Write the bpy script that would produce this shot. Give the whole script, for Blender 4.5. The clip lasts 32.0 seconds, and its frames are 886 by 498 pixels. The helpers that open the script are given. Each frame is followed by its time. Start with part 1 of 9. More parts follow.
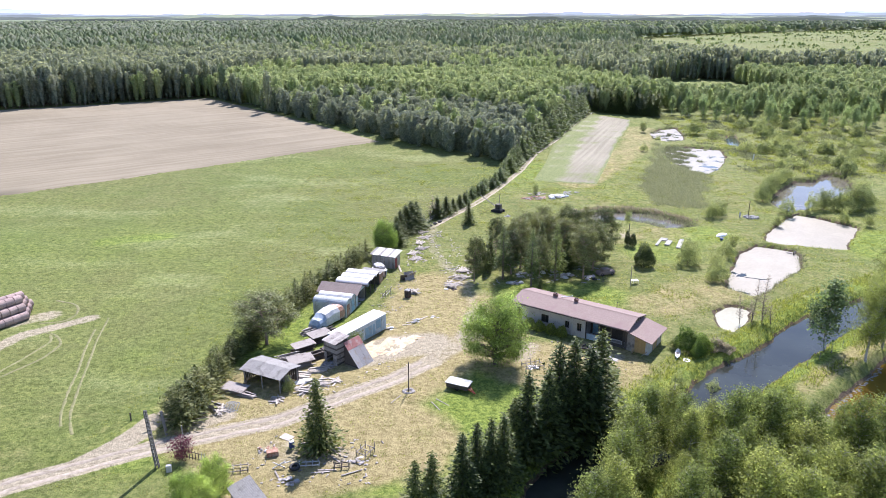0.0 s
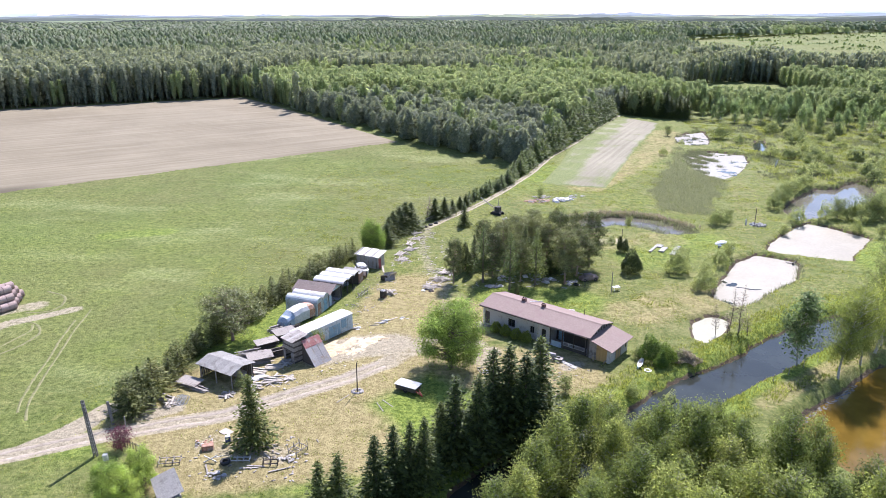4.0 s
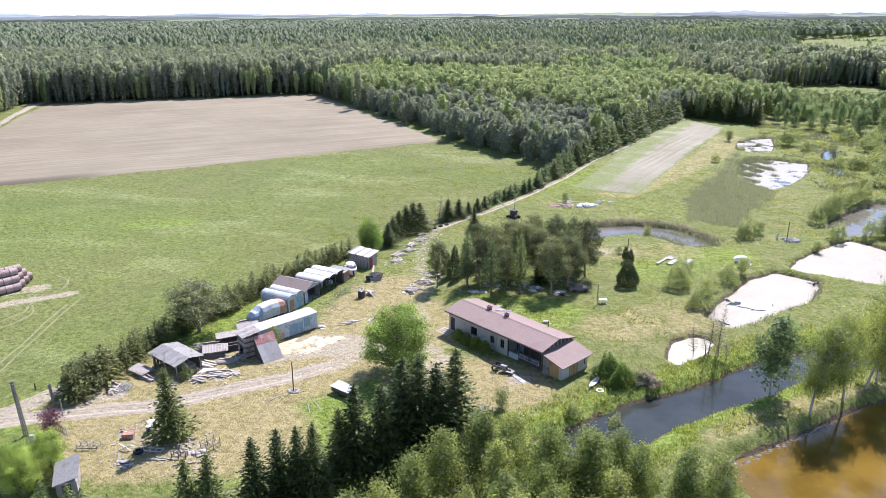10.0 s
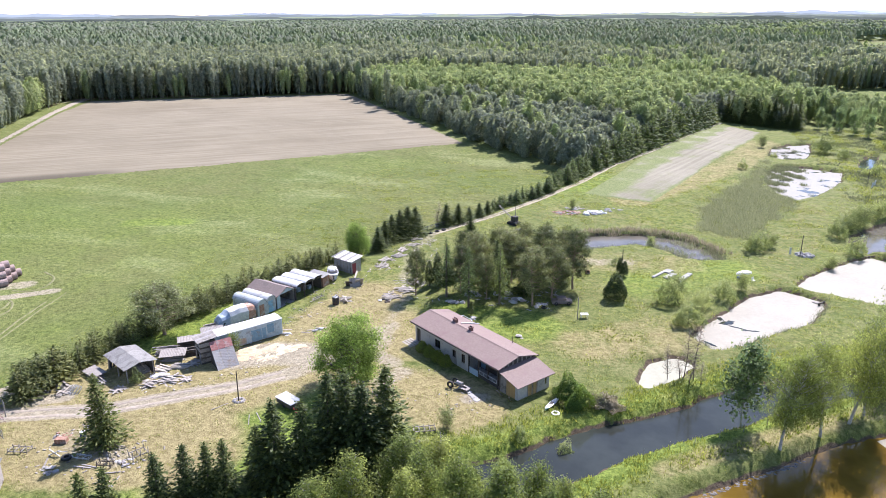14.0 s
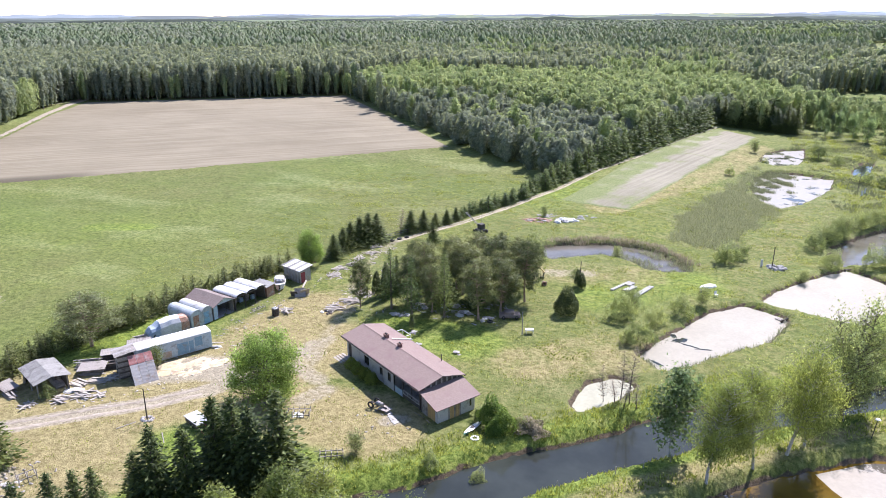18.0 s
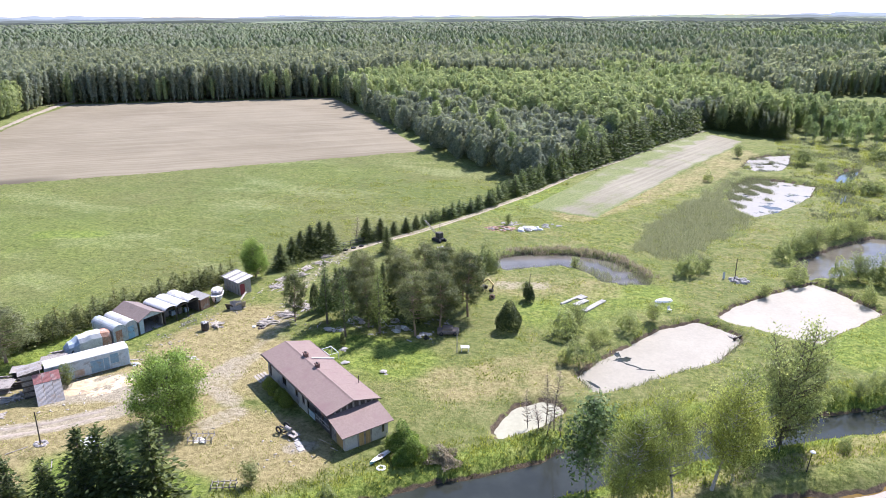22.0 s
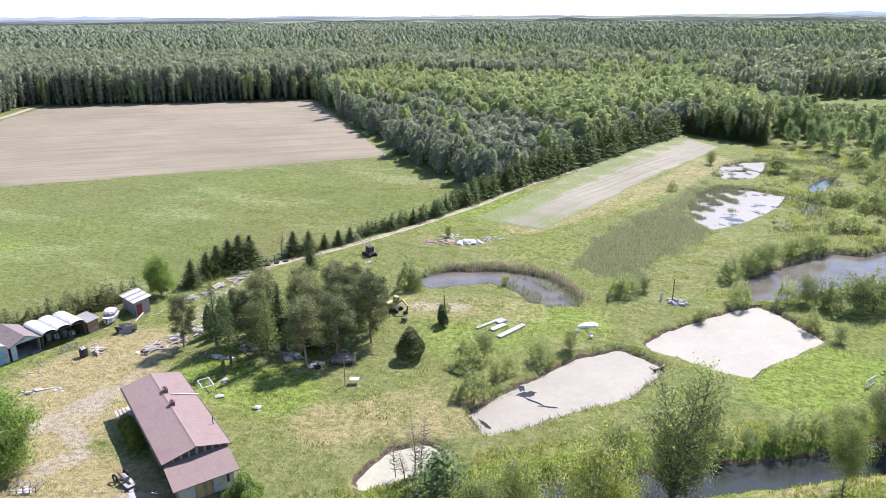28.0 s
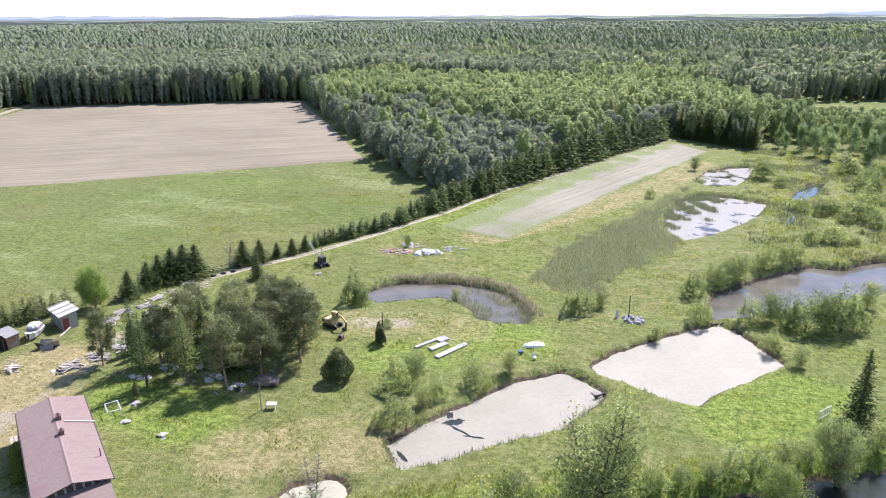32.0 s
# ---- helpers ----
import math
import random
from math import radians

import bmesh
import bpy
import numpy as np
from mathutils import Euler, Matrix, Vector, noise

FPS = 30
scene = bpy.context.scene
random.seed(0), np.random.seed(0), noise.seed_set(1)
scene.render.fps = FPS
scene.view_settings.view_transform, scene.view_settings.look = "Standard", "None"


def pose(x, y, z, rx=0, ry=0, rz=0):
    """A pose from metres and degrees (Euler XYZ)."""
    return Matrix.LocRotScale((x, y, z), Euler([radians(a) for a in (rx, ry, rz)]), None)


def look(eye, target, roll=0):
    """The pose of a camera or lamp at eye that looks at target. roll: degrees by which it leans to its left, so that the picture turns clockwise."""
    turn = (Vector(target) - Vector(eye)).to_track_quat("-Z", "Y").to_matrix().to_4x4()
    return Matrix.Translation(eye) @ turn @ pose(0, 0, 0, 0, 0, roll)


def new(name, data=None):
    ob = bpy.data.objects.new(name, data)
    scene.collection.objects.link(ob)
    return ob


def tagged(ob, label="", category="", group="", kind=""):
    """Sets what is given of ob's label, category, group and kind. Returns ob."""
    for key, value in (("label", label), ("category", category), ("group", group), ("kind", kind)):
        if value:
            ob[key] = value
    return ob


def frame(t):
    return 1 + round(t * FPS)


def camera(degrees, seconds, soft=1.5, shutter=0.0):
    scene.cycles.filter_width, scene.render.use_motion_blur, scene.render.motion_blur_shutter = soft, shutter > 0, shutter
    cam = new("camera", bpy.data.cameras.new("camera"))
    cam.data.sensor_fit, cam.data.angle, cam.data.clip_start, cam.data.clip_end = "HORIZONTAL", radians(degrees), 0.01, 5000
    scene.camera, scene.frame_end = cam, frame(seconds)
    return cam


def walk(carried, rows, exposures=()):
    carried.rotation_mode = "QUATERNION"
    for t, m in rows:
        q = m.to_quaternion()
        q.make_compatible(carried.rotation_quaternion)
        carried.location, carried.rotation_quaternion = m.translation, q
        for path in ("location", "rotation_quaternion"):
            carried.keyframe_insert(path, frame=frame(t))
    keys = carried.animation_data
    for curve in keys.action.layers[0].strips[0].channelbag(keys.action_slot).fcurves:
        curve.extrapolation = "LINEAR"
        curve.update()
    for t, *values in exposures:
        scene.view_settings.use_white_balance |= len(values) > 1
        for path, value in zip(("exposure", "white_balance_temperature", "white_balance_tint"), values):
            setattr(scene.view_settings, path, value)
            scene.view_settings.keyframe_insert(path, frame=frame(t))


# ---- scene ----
cam = camera(64.4, 32.0, soft=0.7)
METRES, EYE, TILT, LEAN, TURN = 98.25, 44.4, 0.8, 2.1, 0.0
ROWS = [
    (0.0, 0.0, 0.0, 0.0, 0.72, -19.49, -2.04),
    (0.5, 0.0118, 0.0005, 0.0008, 1.34, -19.5, -2.01),
    (1.0, 0.0248, 0.0013, 0.0014, 1.96, -19.52, -1.98),
    (1.5, 0.0396, 0.002, 0.0022, 2.55, -19.53, -1.96),
    (2.0, 0.0556, 0.0029, 0.0027, 3.13, -19.53, -1.95),
    (2.5, 0.072, 0.0039, 0.0034, 3.72, -19.54, -1.92),
    (3.0, 0.089, 0.0053, 0.0043, 4.29, -19.55, -1.92),
    (3.5, 0.1064, 0.0067, 0.0048, 4.63, -19.56, -1.93),
    (5.5, 0.1723, 0.0133, 0.0075, 6.89, -19.68, -1.84),
    (6.0, 0.1888, 0.0155, 0.0081, 7.65, -19.7, -1.82),
    (6.5, 0.2049, 0.0186, 0.0087, 8.45, -19.73, -1.78),
    (7.0, 0.2205, 0.0225, 0.0091, 9.22, -19.76, -1.77),
    (7.5, 0.2358, 0.0274, 0.0098, 10.1, -19.79, -1.75),
    (8.0, 0.2509, 0.0331, 0.0099, 10.85, -19.81, -1.72),
    (8.5, 0.2656, 0.0396, 0.01, 11.13, -19.83, -1.71),
    (9.0, 0.2798, 0.0462, 0.0102, 11.55, -19.85, -1.69),
    (9.5, 0.2941, 0.0534, 0.0102, 12.35, -19.9, -1.67),
    (10.0, 0.3083, 0.0613, 0.0107, 13.15, -19.94, -1.65),
    (10.5, 0.3224, 0.0697, 0.011, 13.81, -19.98, -1.65),
    (11.0, 0.3366, 0.0782, 0.0111, 14.38, -19.99, -1.62),
    (11.5, 0.3505, 0.0868, 0.0112, 14.85, -20.01, -1.61),
    (12.0, 0.3642, 0.0958, 0.0116, 15.36, -20.02, -1.6),
    (12.5, 0.3773, 0.1047, 0.0119, 15.91, -20.04, -1.58),
    (13.0, 0.3901, 0.1137, 0.0122, 16.48, -20.06, -1.57),
    (13.5, 0.4026, 0.123, 0.0127, 17.06, -20.08, -1.56),
    (14.0, 0.4154, 0.1326, 0.0131, 17.62, -20.08, -1.55),
    (14.5, 0.428, 0.1424, 0.0137, 17.9, -20.09, -1.54),
    (16.5, 0.4763, 0.182, 0.0153, 18.53, -20.08, -1.56),
    (17.0, 0.4881, 0.1925, 0.0155, 18.75, -20.07, -1.56),
    (17.5, 0.4997, 0.2029, 0.0158, 18.95, -20.06, -1.55),
    (18.0, 0.5112, 0.2132, 0.016, 19.14, -20.06, -1.52),
    (18.5, 0.5224, 0.2235, 0.0164, 19.32, -20.05, -1.49),
    (19.0, 0.5334, 0.2341, 0.0168, 19.52, -20.05, -1.5),
    (19.5, 0.5444, 0.2447, 0.017, 19.67, -20.04, -1.49),
    (20.0, 0.5551, 0.2553, 0.0173, 19.78, -20.03, -1.47),
    (20.5, 0.5658, 0.2659, 0.0177, 19.87, -20.02, -1.47),
    (21.0, 0.5763, 0.2769, 0.018, 19.9, -20.01, -1.48),
    (21.5, 0.587, 0.2874, 0.0181, 19.92, -20.0, -1.47),
    (22.0, 0.5976, 0.2985, 0.0182, 19.93, -19.98, -1.46),
    (22.5, 0.6084, 0.3097, 0.0184, 19.93, -19.98, -1.45),
    (23.0, 0.619, 0.3207, 0.0185, 19.93, -19.99, -1.44),
    (23.5, 0.6292, 0.332, 0.0186, 19.94, -19.98, -1.43),
    (24.0, 0.6391, 0.3437, 0.0189, 19.95, -19.99, -1.42),
    (24.5, 0.649, 0.3556, 0.0194, 19.99, -20.01, -1.42),
    (25.0, 0.659, 0.3673, 0.0197, 20.17, -20.02, -1.4),
    (25.5, 0.669, 0.3788, 0.0199, 20.41, -20.04, -1.38),
    (27.5, 0.7072, 0.4268, 0.0208, 20.91, -20.03, -1.34),
    (28.0, 0.717, 0.4384, 0.0215, 20.91, -20.02, -1.33),
    (28.5, 0.7268, 0.4499, 0.0221, 20.9, -20.03, -1.33),
    (29.0, 0.7366, 0.4613, 0.0226, 20.9, -20.03, -1.33),
    (29.5, 0.7457, 0.4733, 0.0228, 20.93, -20.04, -1.35),
    (30.0, 0.7549, 0.4854, 0.0231, 21.03, -20.05, -1.36),
    (30.5, 0.764, 0.4974, 0.0233, 21.2, -20.05, -1.37),
    (31.0, 0.7733, 0.5098, 0.0236, 21.43, -20.06, -1.37),
    (31.5, 0.7829, 0.5221, 0.0237, 21.64, -20.06, -1.37),
    (32.0, 0.7923, 0.5343, 0.0237, 21.83, -20.06, -1.37),
]
walk(cam, [(t, pose(0, 0, EYE, TILT, LEAN, TURN) @ pose(METRES * x, METRES * y, METRES * z, 90 + pitch, roll, yaw)) for t, x, y, z, yaw, pitch, roll in ROWS],
     exposures=[(0.0, 0.89, 6050.0, 23.0), (32.0, 0.89, 6050.0, 23.0)])

# ---- sky and sun ----
SUN_AZ, SUN_EL = math.atan2(0.25, 0.97), radians(50)
world = bpy.data.worlds.new("world")
scene.world = world
world.use_nodes = True
wn = world.node_tree.nodes
sky = wn.new("ShaderNodeTexSky")
sky.sky_type, sky.sun_disc = "NISHITA", False
sky.sun_elevation, sky.sun_rotation = SUN_EL, SUN_AZ
sky.air_density, sky.dust_density, sky.ozone_density = 1.0, 0.2, 1.0
wn["Background"].inputs["Strength"].default_value = 0.13
world.node_tree.links.new(sky.outputs[0], wn["Background"].inputs["Color"])
lamp = bpy.data.lights.new("sun", "SUN")
lamp.energy, lamp.angle, lamp.color = 5.6, radians(0.55), (1.0, 0.96, 0.9)
sun = new("sun", lamp)
sun.matrix_world = look((100 * math.sin(SUN_AZ) * math.cos(SUN_EL), 100 * math.cos(SUN_AZ) * math.cos(SUN_EL), 100 * math.sin(SUN_EL)), (0, 0, 0))


# ---- materials ----
def nodes_of(name):
    m = bpy.data.materials.new(name)
    m.use_nodes = True
    nt = m.node_tree
    return m, nt, nt.nodes["Principled BSDF"], nt.nodes["Material Output"]


def rgb(c):
    return (c[0], c[1], c[2], 1.0)


def noise_node(nt, scale, detail=4.0, rough=0.6, coords="Object", stretch=None):
    tc = nt.nodes.new("ShaderNodeTexCoord")
    src = tc.outputs[coords]
    if stretch:
        mp = nt.nodes.new("ShaderNodeMapping")
        mp.inputs["Scale"].default_value = stretch
        nt.links.new(src, mp.inputs["Vector"])
        src = mp.outputs[0]
    n = nt.nodes.new("ShaderNodeTexNoise")
    n.inputs["Scale"].default_value, n.inputs["Detail"].default_value, n.inputs["Roughness"].default_value = scale, detail, rough
    nt.links.new(src, n.inputs["Vector"])
    return n.outputs["Fac"]


def ramp(nt, fac, lo, hi, a=0.0, b=1.0):
    r = nt.nodes.new("ShaderNodeMapRange")
    r.interpolation_type = "SMOOTHSTEP"
    for key, v in (("From Min", lo), ("From Max", hi), ("To Min", a), ("To Max", b)):
        r.inputs[key].default_value = v
    nt.links.new(fac, r.inputs["Value"])
    return r.outputs[0]


def mix(nt, fac, a, b):
    m = nt.nodes.new("ShaderNodeMix")
    m.data_type = "RGBA"
    if isinstance(fac, float):
        m.inputs[0].default_value = fac
    else:
        nt.links.new(fac, m.inputs[0])
    for i, v in ((6, a), (7, b)):
        if isinstance(v, tuple):
            m.inputs[i].default_value = rgb(v)
        else:
            nt.links.new(v, m.inputs[i])
    return m.outputs[2]


def calc(nt, op, a, b=0.0):
    m = nt.nodes.new("ShaderNodeMath")
    m.operation = op
    for i, v in ((0, a), (1, b)):
        if isinstance(v, (int, float)):
            m.inputs[i].default_value = v
        else:
            nt.links.new(v, m.inputs[i])
    return m.outputs[0]


def attr(nt, name):
    a = nt.nodes.new("ShaderNodeAttribute")
    a.attribute_name = name
    return a.outputs["Fac"]


def bump(nt, bsdf, height, strength, distance):
    b = nt.nodes.new("ShaderNodeBump")
    b.inputs["Strength"].default_value, b.inputs["Distance"].default_value = strength, distance
    nt.links.new(height, b.inputs["Height"])
    nt.links.new(b.outputs[0], bsdf.inputs["Normal"])


def surface(name, a, b, scale=3.0, rough=0.8, metal=0.0, stain=None, stain_scale=0.7, stretch=None, relief=0.3, depth=0.01, vary=0.25):
    """Two tones in fine grain, larger stains, a shift from piece to piece, and relief."""
    m, nt, bs, _ = nodes_of(name)
    grain = noise_node(nt, scale, 6.0, 0.65, stretch=stretch)
    col = mix(nt, ramp(nt, grain, 0.3, 0.7), a, b)
    if stain:
        big = noise_node(nt, stain_scale, 5.0, 0.7)
        col = mix(nt, ramp(nt, big, 0.5, 0.68), col, stain)
    info = nt.nodes.new("ShaderNodeObjectInfo")
    hsv = nt.nodes.new("ShaderNodeHueSaturation")
    nt.links.new(calc(nt, "ADD", calc(nt, "MULTIPLY", info.outputs["Random"], vary), 1.0 - vary / 2), hsv.inputs["Value"])
    nt.links.new(col, hsv.inputs["Color"])
    nt.links.new(hsv.outputs[0], bs.inputs["Base Color"])
    bs.inputs["Roughness"].default_value, bs.inputs["Metallic"].default_value = rough, metal
    bump(nt, bs, grain, relief, depth)
    return m


def leaf(name, a, b, through_leaf=0.4, glow=(1.3, 1.25, 0.75), rough=0.6, vary_attr=False, gloss=0.25, grain=0.0, clumps=False):
    """Foliage: tone from leaf to leaf and from tree to tree, light passing through the leaves."""
    m, nt, bs, out = nodes_of(name)
    geo = nt.nodes.new("ShaderNodeNewGeometry")
    if grain:
        col = mix(nt, ramp(nt, geo.outputs["Random Per Island"], -0.4, 1.4), a, b)
    else:
        col = mix(nt, geo.outputs["Random Per Island"], tuple(0.66 * v for v in a), tuple(1.1 * v for v in b))
    if vary_attr:
        rnd = attr(nt, "vary")
    else:
        rnd = nt.nodes.new("ShaderNodeObjectInfo").outputs["Random"]
    if grain:
        fine = noise_node(nt, grain, 3.0, 0.7)
        col = mix(nt, ramp(nt, fine, 0.38, 0.66), tuple(0.74 * v for v in a), col)
        bump(nt, bs, fine, 0.5, 0.8 / grain)
    hsv = nt.nodes.new("ShaderNodeHueSaturation")
    tone = calc(nt, "ADD", calc(nt, "MULTIPLY", rnd, 0.36 if grain else 0.6), 0.82 if grain else 0.7)
    # random clump tone, widened to paint in sunlit and shaded lumps
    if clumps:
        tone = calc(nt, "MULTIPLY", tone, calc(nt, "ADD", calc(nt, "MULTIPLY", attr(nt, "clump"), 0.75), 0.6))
    nt.links.new(tone, hsv.inputs["Value"])
    nt.links.new(calc(nt, "ADD", calc(nt, "MULTIPLY", rnd, -0.03), 0.509), hsv.inputs["Hue"])
    nt.links.new(col, hsv.inputs["Color"])
    nt.links.new(hsv.outputs[0], bs.inputs["Base Color"])
    bs.inputs["Roughness"].default_value = rough
    bs.inputs["Specular IOR Level"].default_value = gloss
    tr = nt.nodes.new("ShaderNodeBsdfTranslucent")
    mul = nt.nodes.new("ShaderNodeMix")
    mul.data_type, mul.blend_type = "RGBA", "MULTIPLY"
    mul.inputs[0].default_value = 1.0
    nt.links.new(hsv.outputs[0], mul.inputs[6])
    mul.inputs[7].default_value = rgb(glow)
    nt.links.new(mul.outputs[2], tr.inputs["Color"])
    sh = nt.nodes.new("ShaderNodeMixShader")
    sh.inputs[0].default_value = through_leaf
    nt.links.new(bs.outputs[0], sh.inputs[1])
    nt.links.new(tr.outputs[0], sh.inputs[2])
    nt.links.new(sh.outputs[0], out.inputs["Surface"])
    return m


SPRUCE = leaf("spruce_needles", (0.05, 0.078, 0.024), (0.13, 0.17, 0.05), 0.36, gloss=0.3)
HEDGE_SPRUCE = leaf("young_spruce_needles", (0.075, 0.118, 0.043), (0.16, 0.222, 0.08), 0.4)
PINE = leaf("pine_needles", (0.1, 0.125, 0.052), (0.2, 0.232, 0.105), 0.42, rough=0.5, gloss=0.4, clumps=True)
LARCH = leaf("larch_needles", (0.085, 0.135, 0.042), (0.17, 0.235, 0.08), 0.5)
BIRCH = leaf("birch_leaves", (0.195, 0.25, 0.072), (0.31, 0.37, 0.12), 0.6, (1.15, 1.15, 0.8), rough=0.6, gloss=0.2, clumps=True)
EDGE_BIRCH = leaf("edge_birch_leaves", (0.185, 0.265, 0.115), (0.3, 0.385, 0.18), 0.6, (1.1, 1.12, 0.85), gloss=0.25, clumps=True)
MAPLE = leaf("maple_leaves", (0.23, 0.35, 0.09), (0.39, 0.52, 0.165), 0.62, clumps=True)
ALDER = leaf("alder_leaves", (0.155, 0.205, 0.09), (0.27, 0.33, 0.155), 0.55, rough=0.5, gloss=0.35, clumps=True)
SHRUB = leaf("shrub_leaves", (0.19, 0.241, 0.109), (0.345, 0.408, 0.201), 0.6, gloss=0.3)
THUJA = leaf("brownish_thuja", (0.1, 0.125, 0.045), (0.215, 0.24, 0.098), 0.45)
LIME = leaf("yellow_green_thuja", (0.14, 0.19, 0.035), (0.27, 0.33, 0.07), 0.45)
DARK_THUJA = leaf("dark_thuja", (0.06, 0.085, 0.028), (0.13, 0.165, 0.055), 0.3)
PURPLE = leaf("purple_leaves", (0.116, 0.033, 0.058), (0.214, 0.074, 0.099), 0.40, (1.0, 0.5, 0.6))
LILAC = leaf("lilac_leaves", (0.075, 0.14, 0.03), (0.17, 0.27, 0.065), 0.5)
DEAD = leaf("dry_twigs", (0.33, 0.28, 0.18), (0.52, 0.45, 0.31), 0.4, (1, 1, 1))
REED = leaf("reeds", (0.165, 0.182, 0.118), (0.29, 0.3, 0.2), 0.55, (1.0, 1.05, 0.8))
GRASS = leaf("tall_grass", (0.15, 0.2, 0.045), (0.29, 0.34, 0.1), 0.6, vary_attr=True)
DRY_GRASS = leaf("old_grass", (0.2, 0.185, 0.08), (0.31, 0.285, 0.14), 0.5, (1.05, 1.0, 0.8), vary_attr=True)
# wood foliage is lightened beyond real leaves: distance haze put into its colour
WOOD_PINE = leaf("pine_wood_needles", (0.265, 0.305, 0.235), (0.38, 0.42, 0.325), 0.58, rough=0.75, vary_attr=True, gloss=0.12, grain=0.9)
WOOD_GREY = leaf("young_pine_needles", (0.25, 0.295, 0.235), (0.355, 0.4, 0.31), 0.6, rough=0.65, vary_attr=True, gloss=0.2, grain=1.4)
WOOD_BIRCH = leaf("birch_wood_leaves", (0.33, 0.392, 0.188), (0.44, 0.505, 0.255), 0.62, (1.1, 1.15, 0.88), rough=0.7, vary_attr=True, gloss=0.12, grain=1.4)
WOOD_SPRUCE = leaf("spruce_wood_needles", (0.19, 0.25, 0.155), (0.33, 0.39, 0.24), 0.5, rough=0.75, vary_attr=True, gloss=0.12, grain=1.4)
BARK = surface("grey_brown_bark", (0.09, 0.07, 0.055), (0.17, 0.14, 0.11), 9, 0.9, stretch=(1, 1, 0.3), relief=0.6, depth=0.03)
BIRCH_BARK = surface("birch_bark", (0.3, 0.28, 0.25), (0.48, 0.46, 0.42), 5, 0.8, stain=(0.06, 0.05, 0.045), stain_scale=1.6, stretch=(1, 1, 2.5))
PINE_BARK = surface("pine_bark", (0.2, 0.14, 0.105), (0.34, 0.235, 0.175), 7, 0.9, relief=0.6, depth=0.03)
GREY_WOOD = surface("weathered_boards", (0.2, 0.18, 0.16), (0.36, 0.33, 0.3), 6, 0.85, stretch=(1, 6, 6), stain=(0.12, 0.1, 0.085), relief=0.4)
DARK_WOOD = surface("dark_boards", (0.05, 0.042, 0.036), (0.11, 0.09, 0.075), 6, 0.85, stretch=(1, 6, 6), relief=0.4)
PALE_WOOD = surface("pale_sawn_boards", (0.3, 0.265, 0.215), (0.44, 0.4, 0.34), 5, 0.8, stretch=(0.840, 4.200, 4.200), stain=(0.252, 0.227, 0.193))
YELLOW_WOOD = surface("yellow_pine_boards", (0.4, 0.25, 0.09), (0.5, 0.33, 0.14), 5, 0.75, stretch=(1, 1, 4), stain=(0.3, 0.2, 0.1))
PLASTER = surface("pale_plaster", (0.437, 0.420, 0.386), (0.521, 0.504, 0.470), 12, 0.9, stain=(0.336, 0.311, 0.277), stain_scale=0.9, relief=0.2)
ROOF = surface("red_brown_roof_sheet", (0.178, 0.126, 0.108), (0.22, 0.16, 0.136), 4, 0.8, stain=(0.185, 0.12, 0.11), stain_scale=0.5, relief=0.15, vary=0.08)
FIBRE = surface("grey_fibre_cement", (0.202, 0.195, 0.182), (0.282, 0.275, 0.255), 5, 0.85, stain=(0.134, 0.128, 0.114), stain_scale=0.8)
WHITE_METAL = surface("white_painted_metal", (0.454, 0.454, 0.438), (0.544, 0.544, 0.529), 5, 0.5, stain=(0.363, 0.340, 0.302), stain_scale=0.8, relief=0.1)
PALE_BLUE = surface("pale_blue_sheet", (0.302, 0.395, 0.454), (0.403, 0.487, 0.538), 3, 0.6, stain=(0.252, 0.277, 0.286), stain_scale=1.1, relief=0.12)
BLUE = surface("blue_painted_sheet", (0.143, 0.286, 0.403), (0.218, 0.370, 0.470), 3, 0.6, stain=(0.202, 0.244, 0.260), stain_scale=1.4, relief=0.12)
TARP_BLUE = surface("blue_tarpaulin", (0.24, 0.33, 0.43), (0.42, 0.48, 0.53), 2.5, 0.6, stain=(0.5, 0.52, 0.53), stain_scale=1.6, relief=0.3, depth=0.05)
TARP_WHITE = surface("white_tarpaulin", (0.462, 0.462, 0.454), (0.605, 0.605, 0.596), 3, 0.55, stain=(0.353, 0.353, 0.353), relief=0.3, depth=0.05)
RUST = surface("rusted_sheet", (0.26, 0.13, 0.08), (0.4, 0.24, 0.17), 5, 0.8, stain=(0.38, 0.34, 0.31), stain_scale=1.2)
RED_RUST = surface("red_painted_sheet", (0.27, 0.1, 0.09), (0.36, 0.16, 0.14), 5, 0.7, stain=(0.35, 0.27, 0.25), stain_scale=1.2)
GALV = surface("weathered_galvanised_sheet", (0.25, 0.24, 0.23), (0.36, 0.35, 0.34), 4, 0.55, 0.2, stain=(0.28, 0.22, 0.17), stain_scale=1.3, stretch=(5, 5, 1))
RED_PAINT = surface("dark_red_paint", (0.2, 0.03, 0.04), (0.27, 0.05, 0.06), 5, 0.6)
BROWN_ROOF = surface("brown_roof_sheet", (0.15, 0.115, 0.1), (0.21, 0.165, 0.145), 4, 0.75, stain=(0.12, 0.1, 0.09), stain_scale=0.6)
RED_BAR = surface("bright_red_paint", (0.5, 0.06, 0.03), (0.6, 0.09, 0.05), 5, 0.5)
DARK_METAL = surface("dark_iron", (0.03, 0.03, 0.032), (0.08, 0.07, 0.065), 8, 0.7, 0.3, stain=(0.12, 0.07, 0.045))
RUBBER = surface("black_rubber", (0.015, 0.015, 0.016), (0.035, 0.034, 0.033), 10, 0.8)
CONCRETE = surface("pale_concrete", (0.286, 0.279, 0.264), (0.371, 0.364, 0.343), 6, 0.9, stain=(0.214, 0.207, 0.185), relief=0.4)
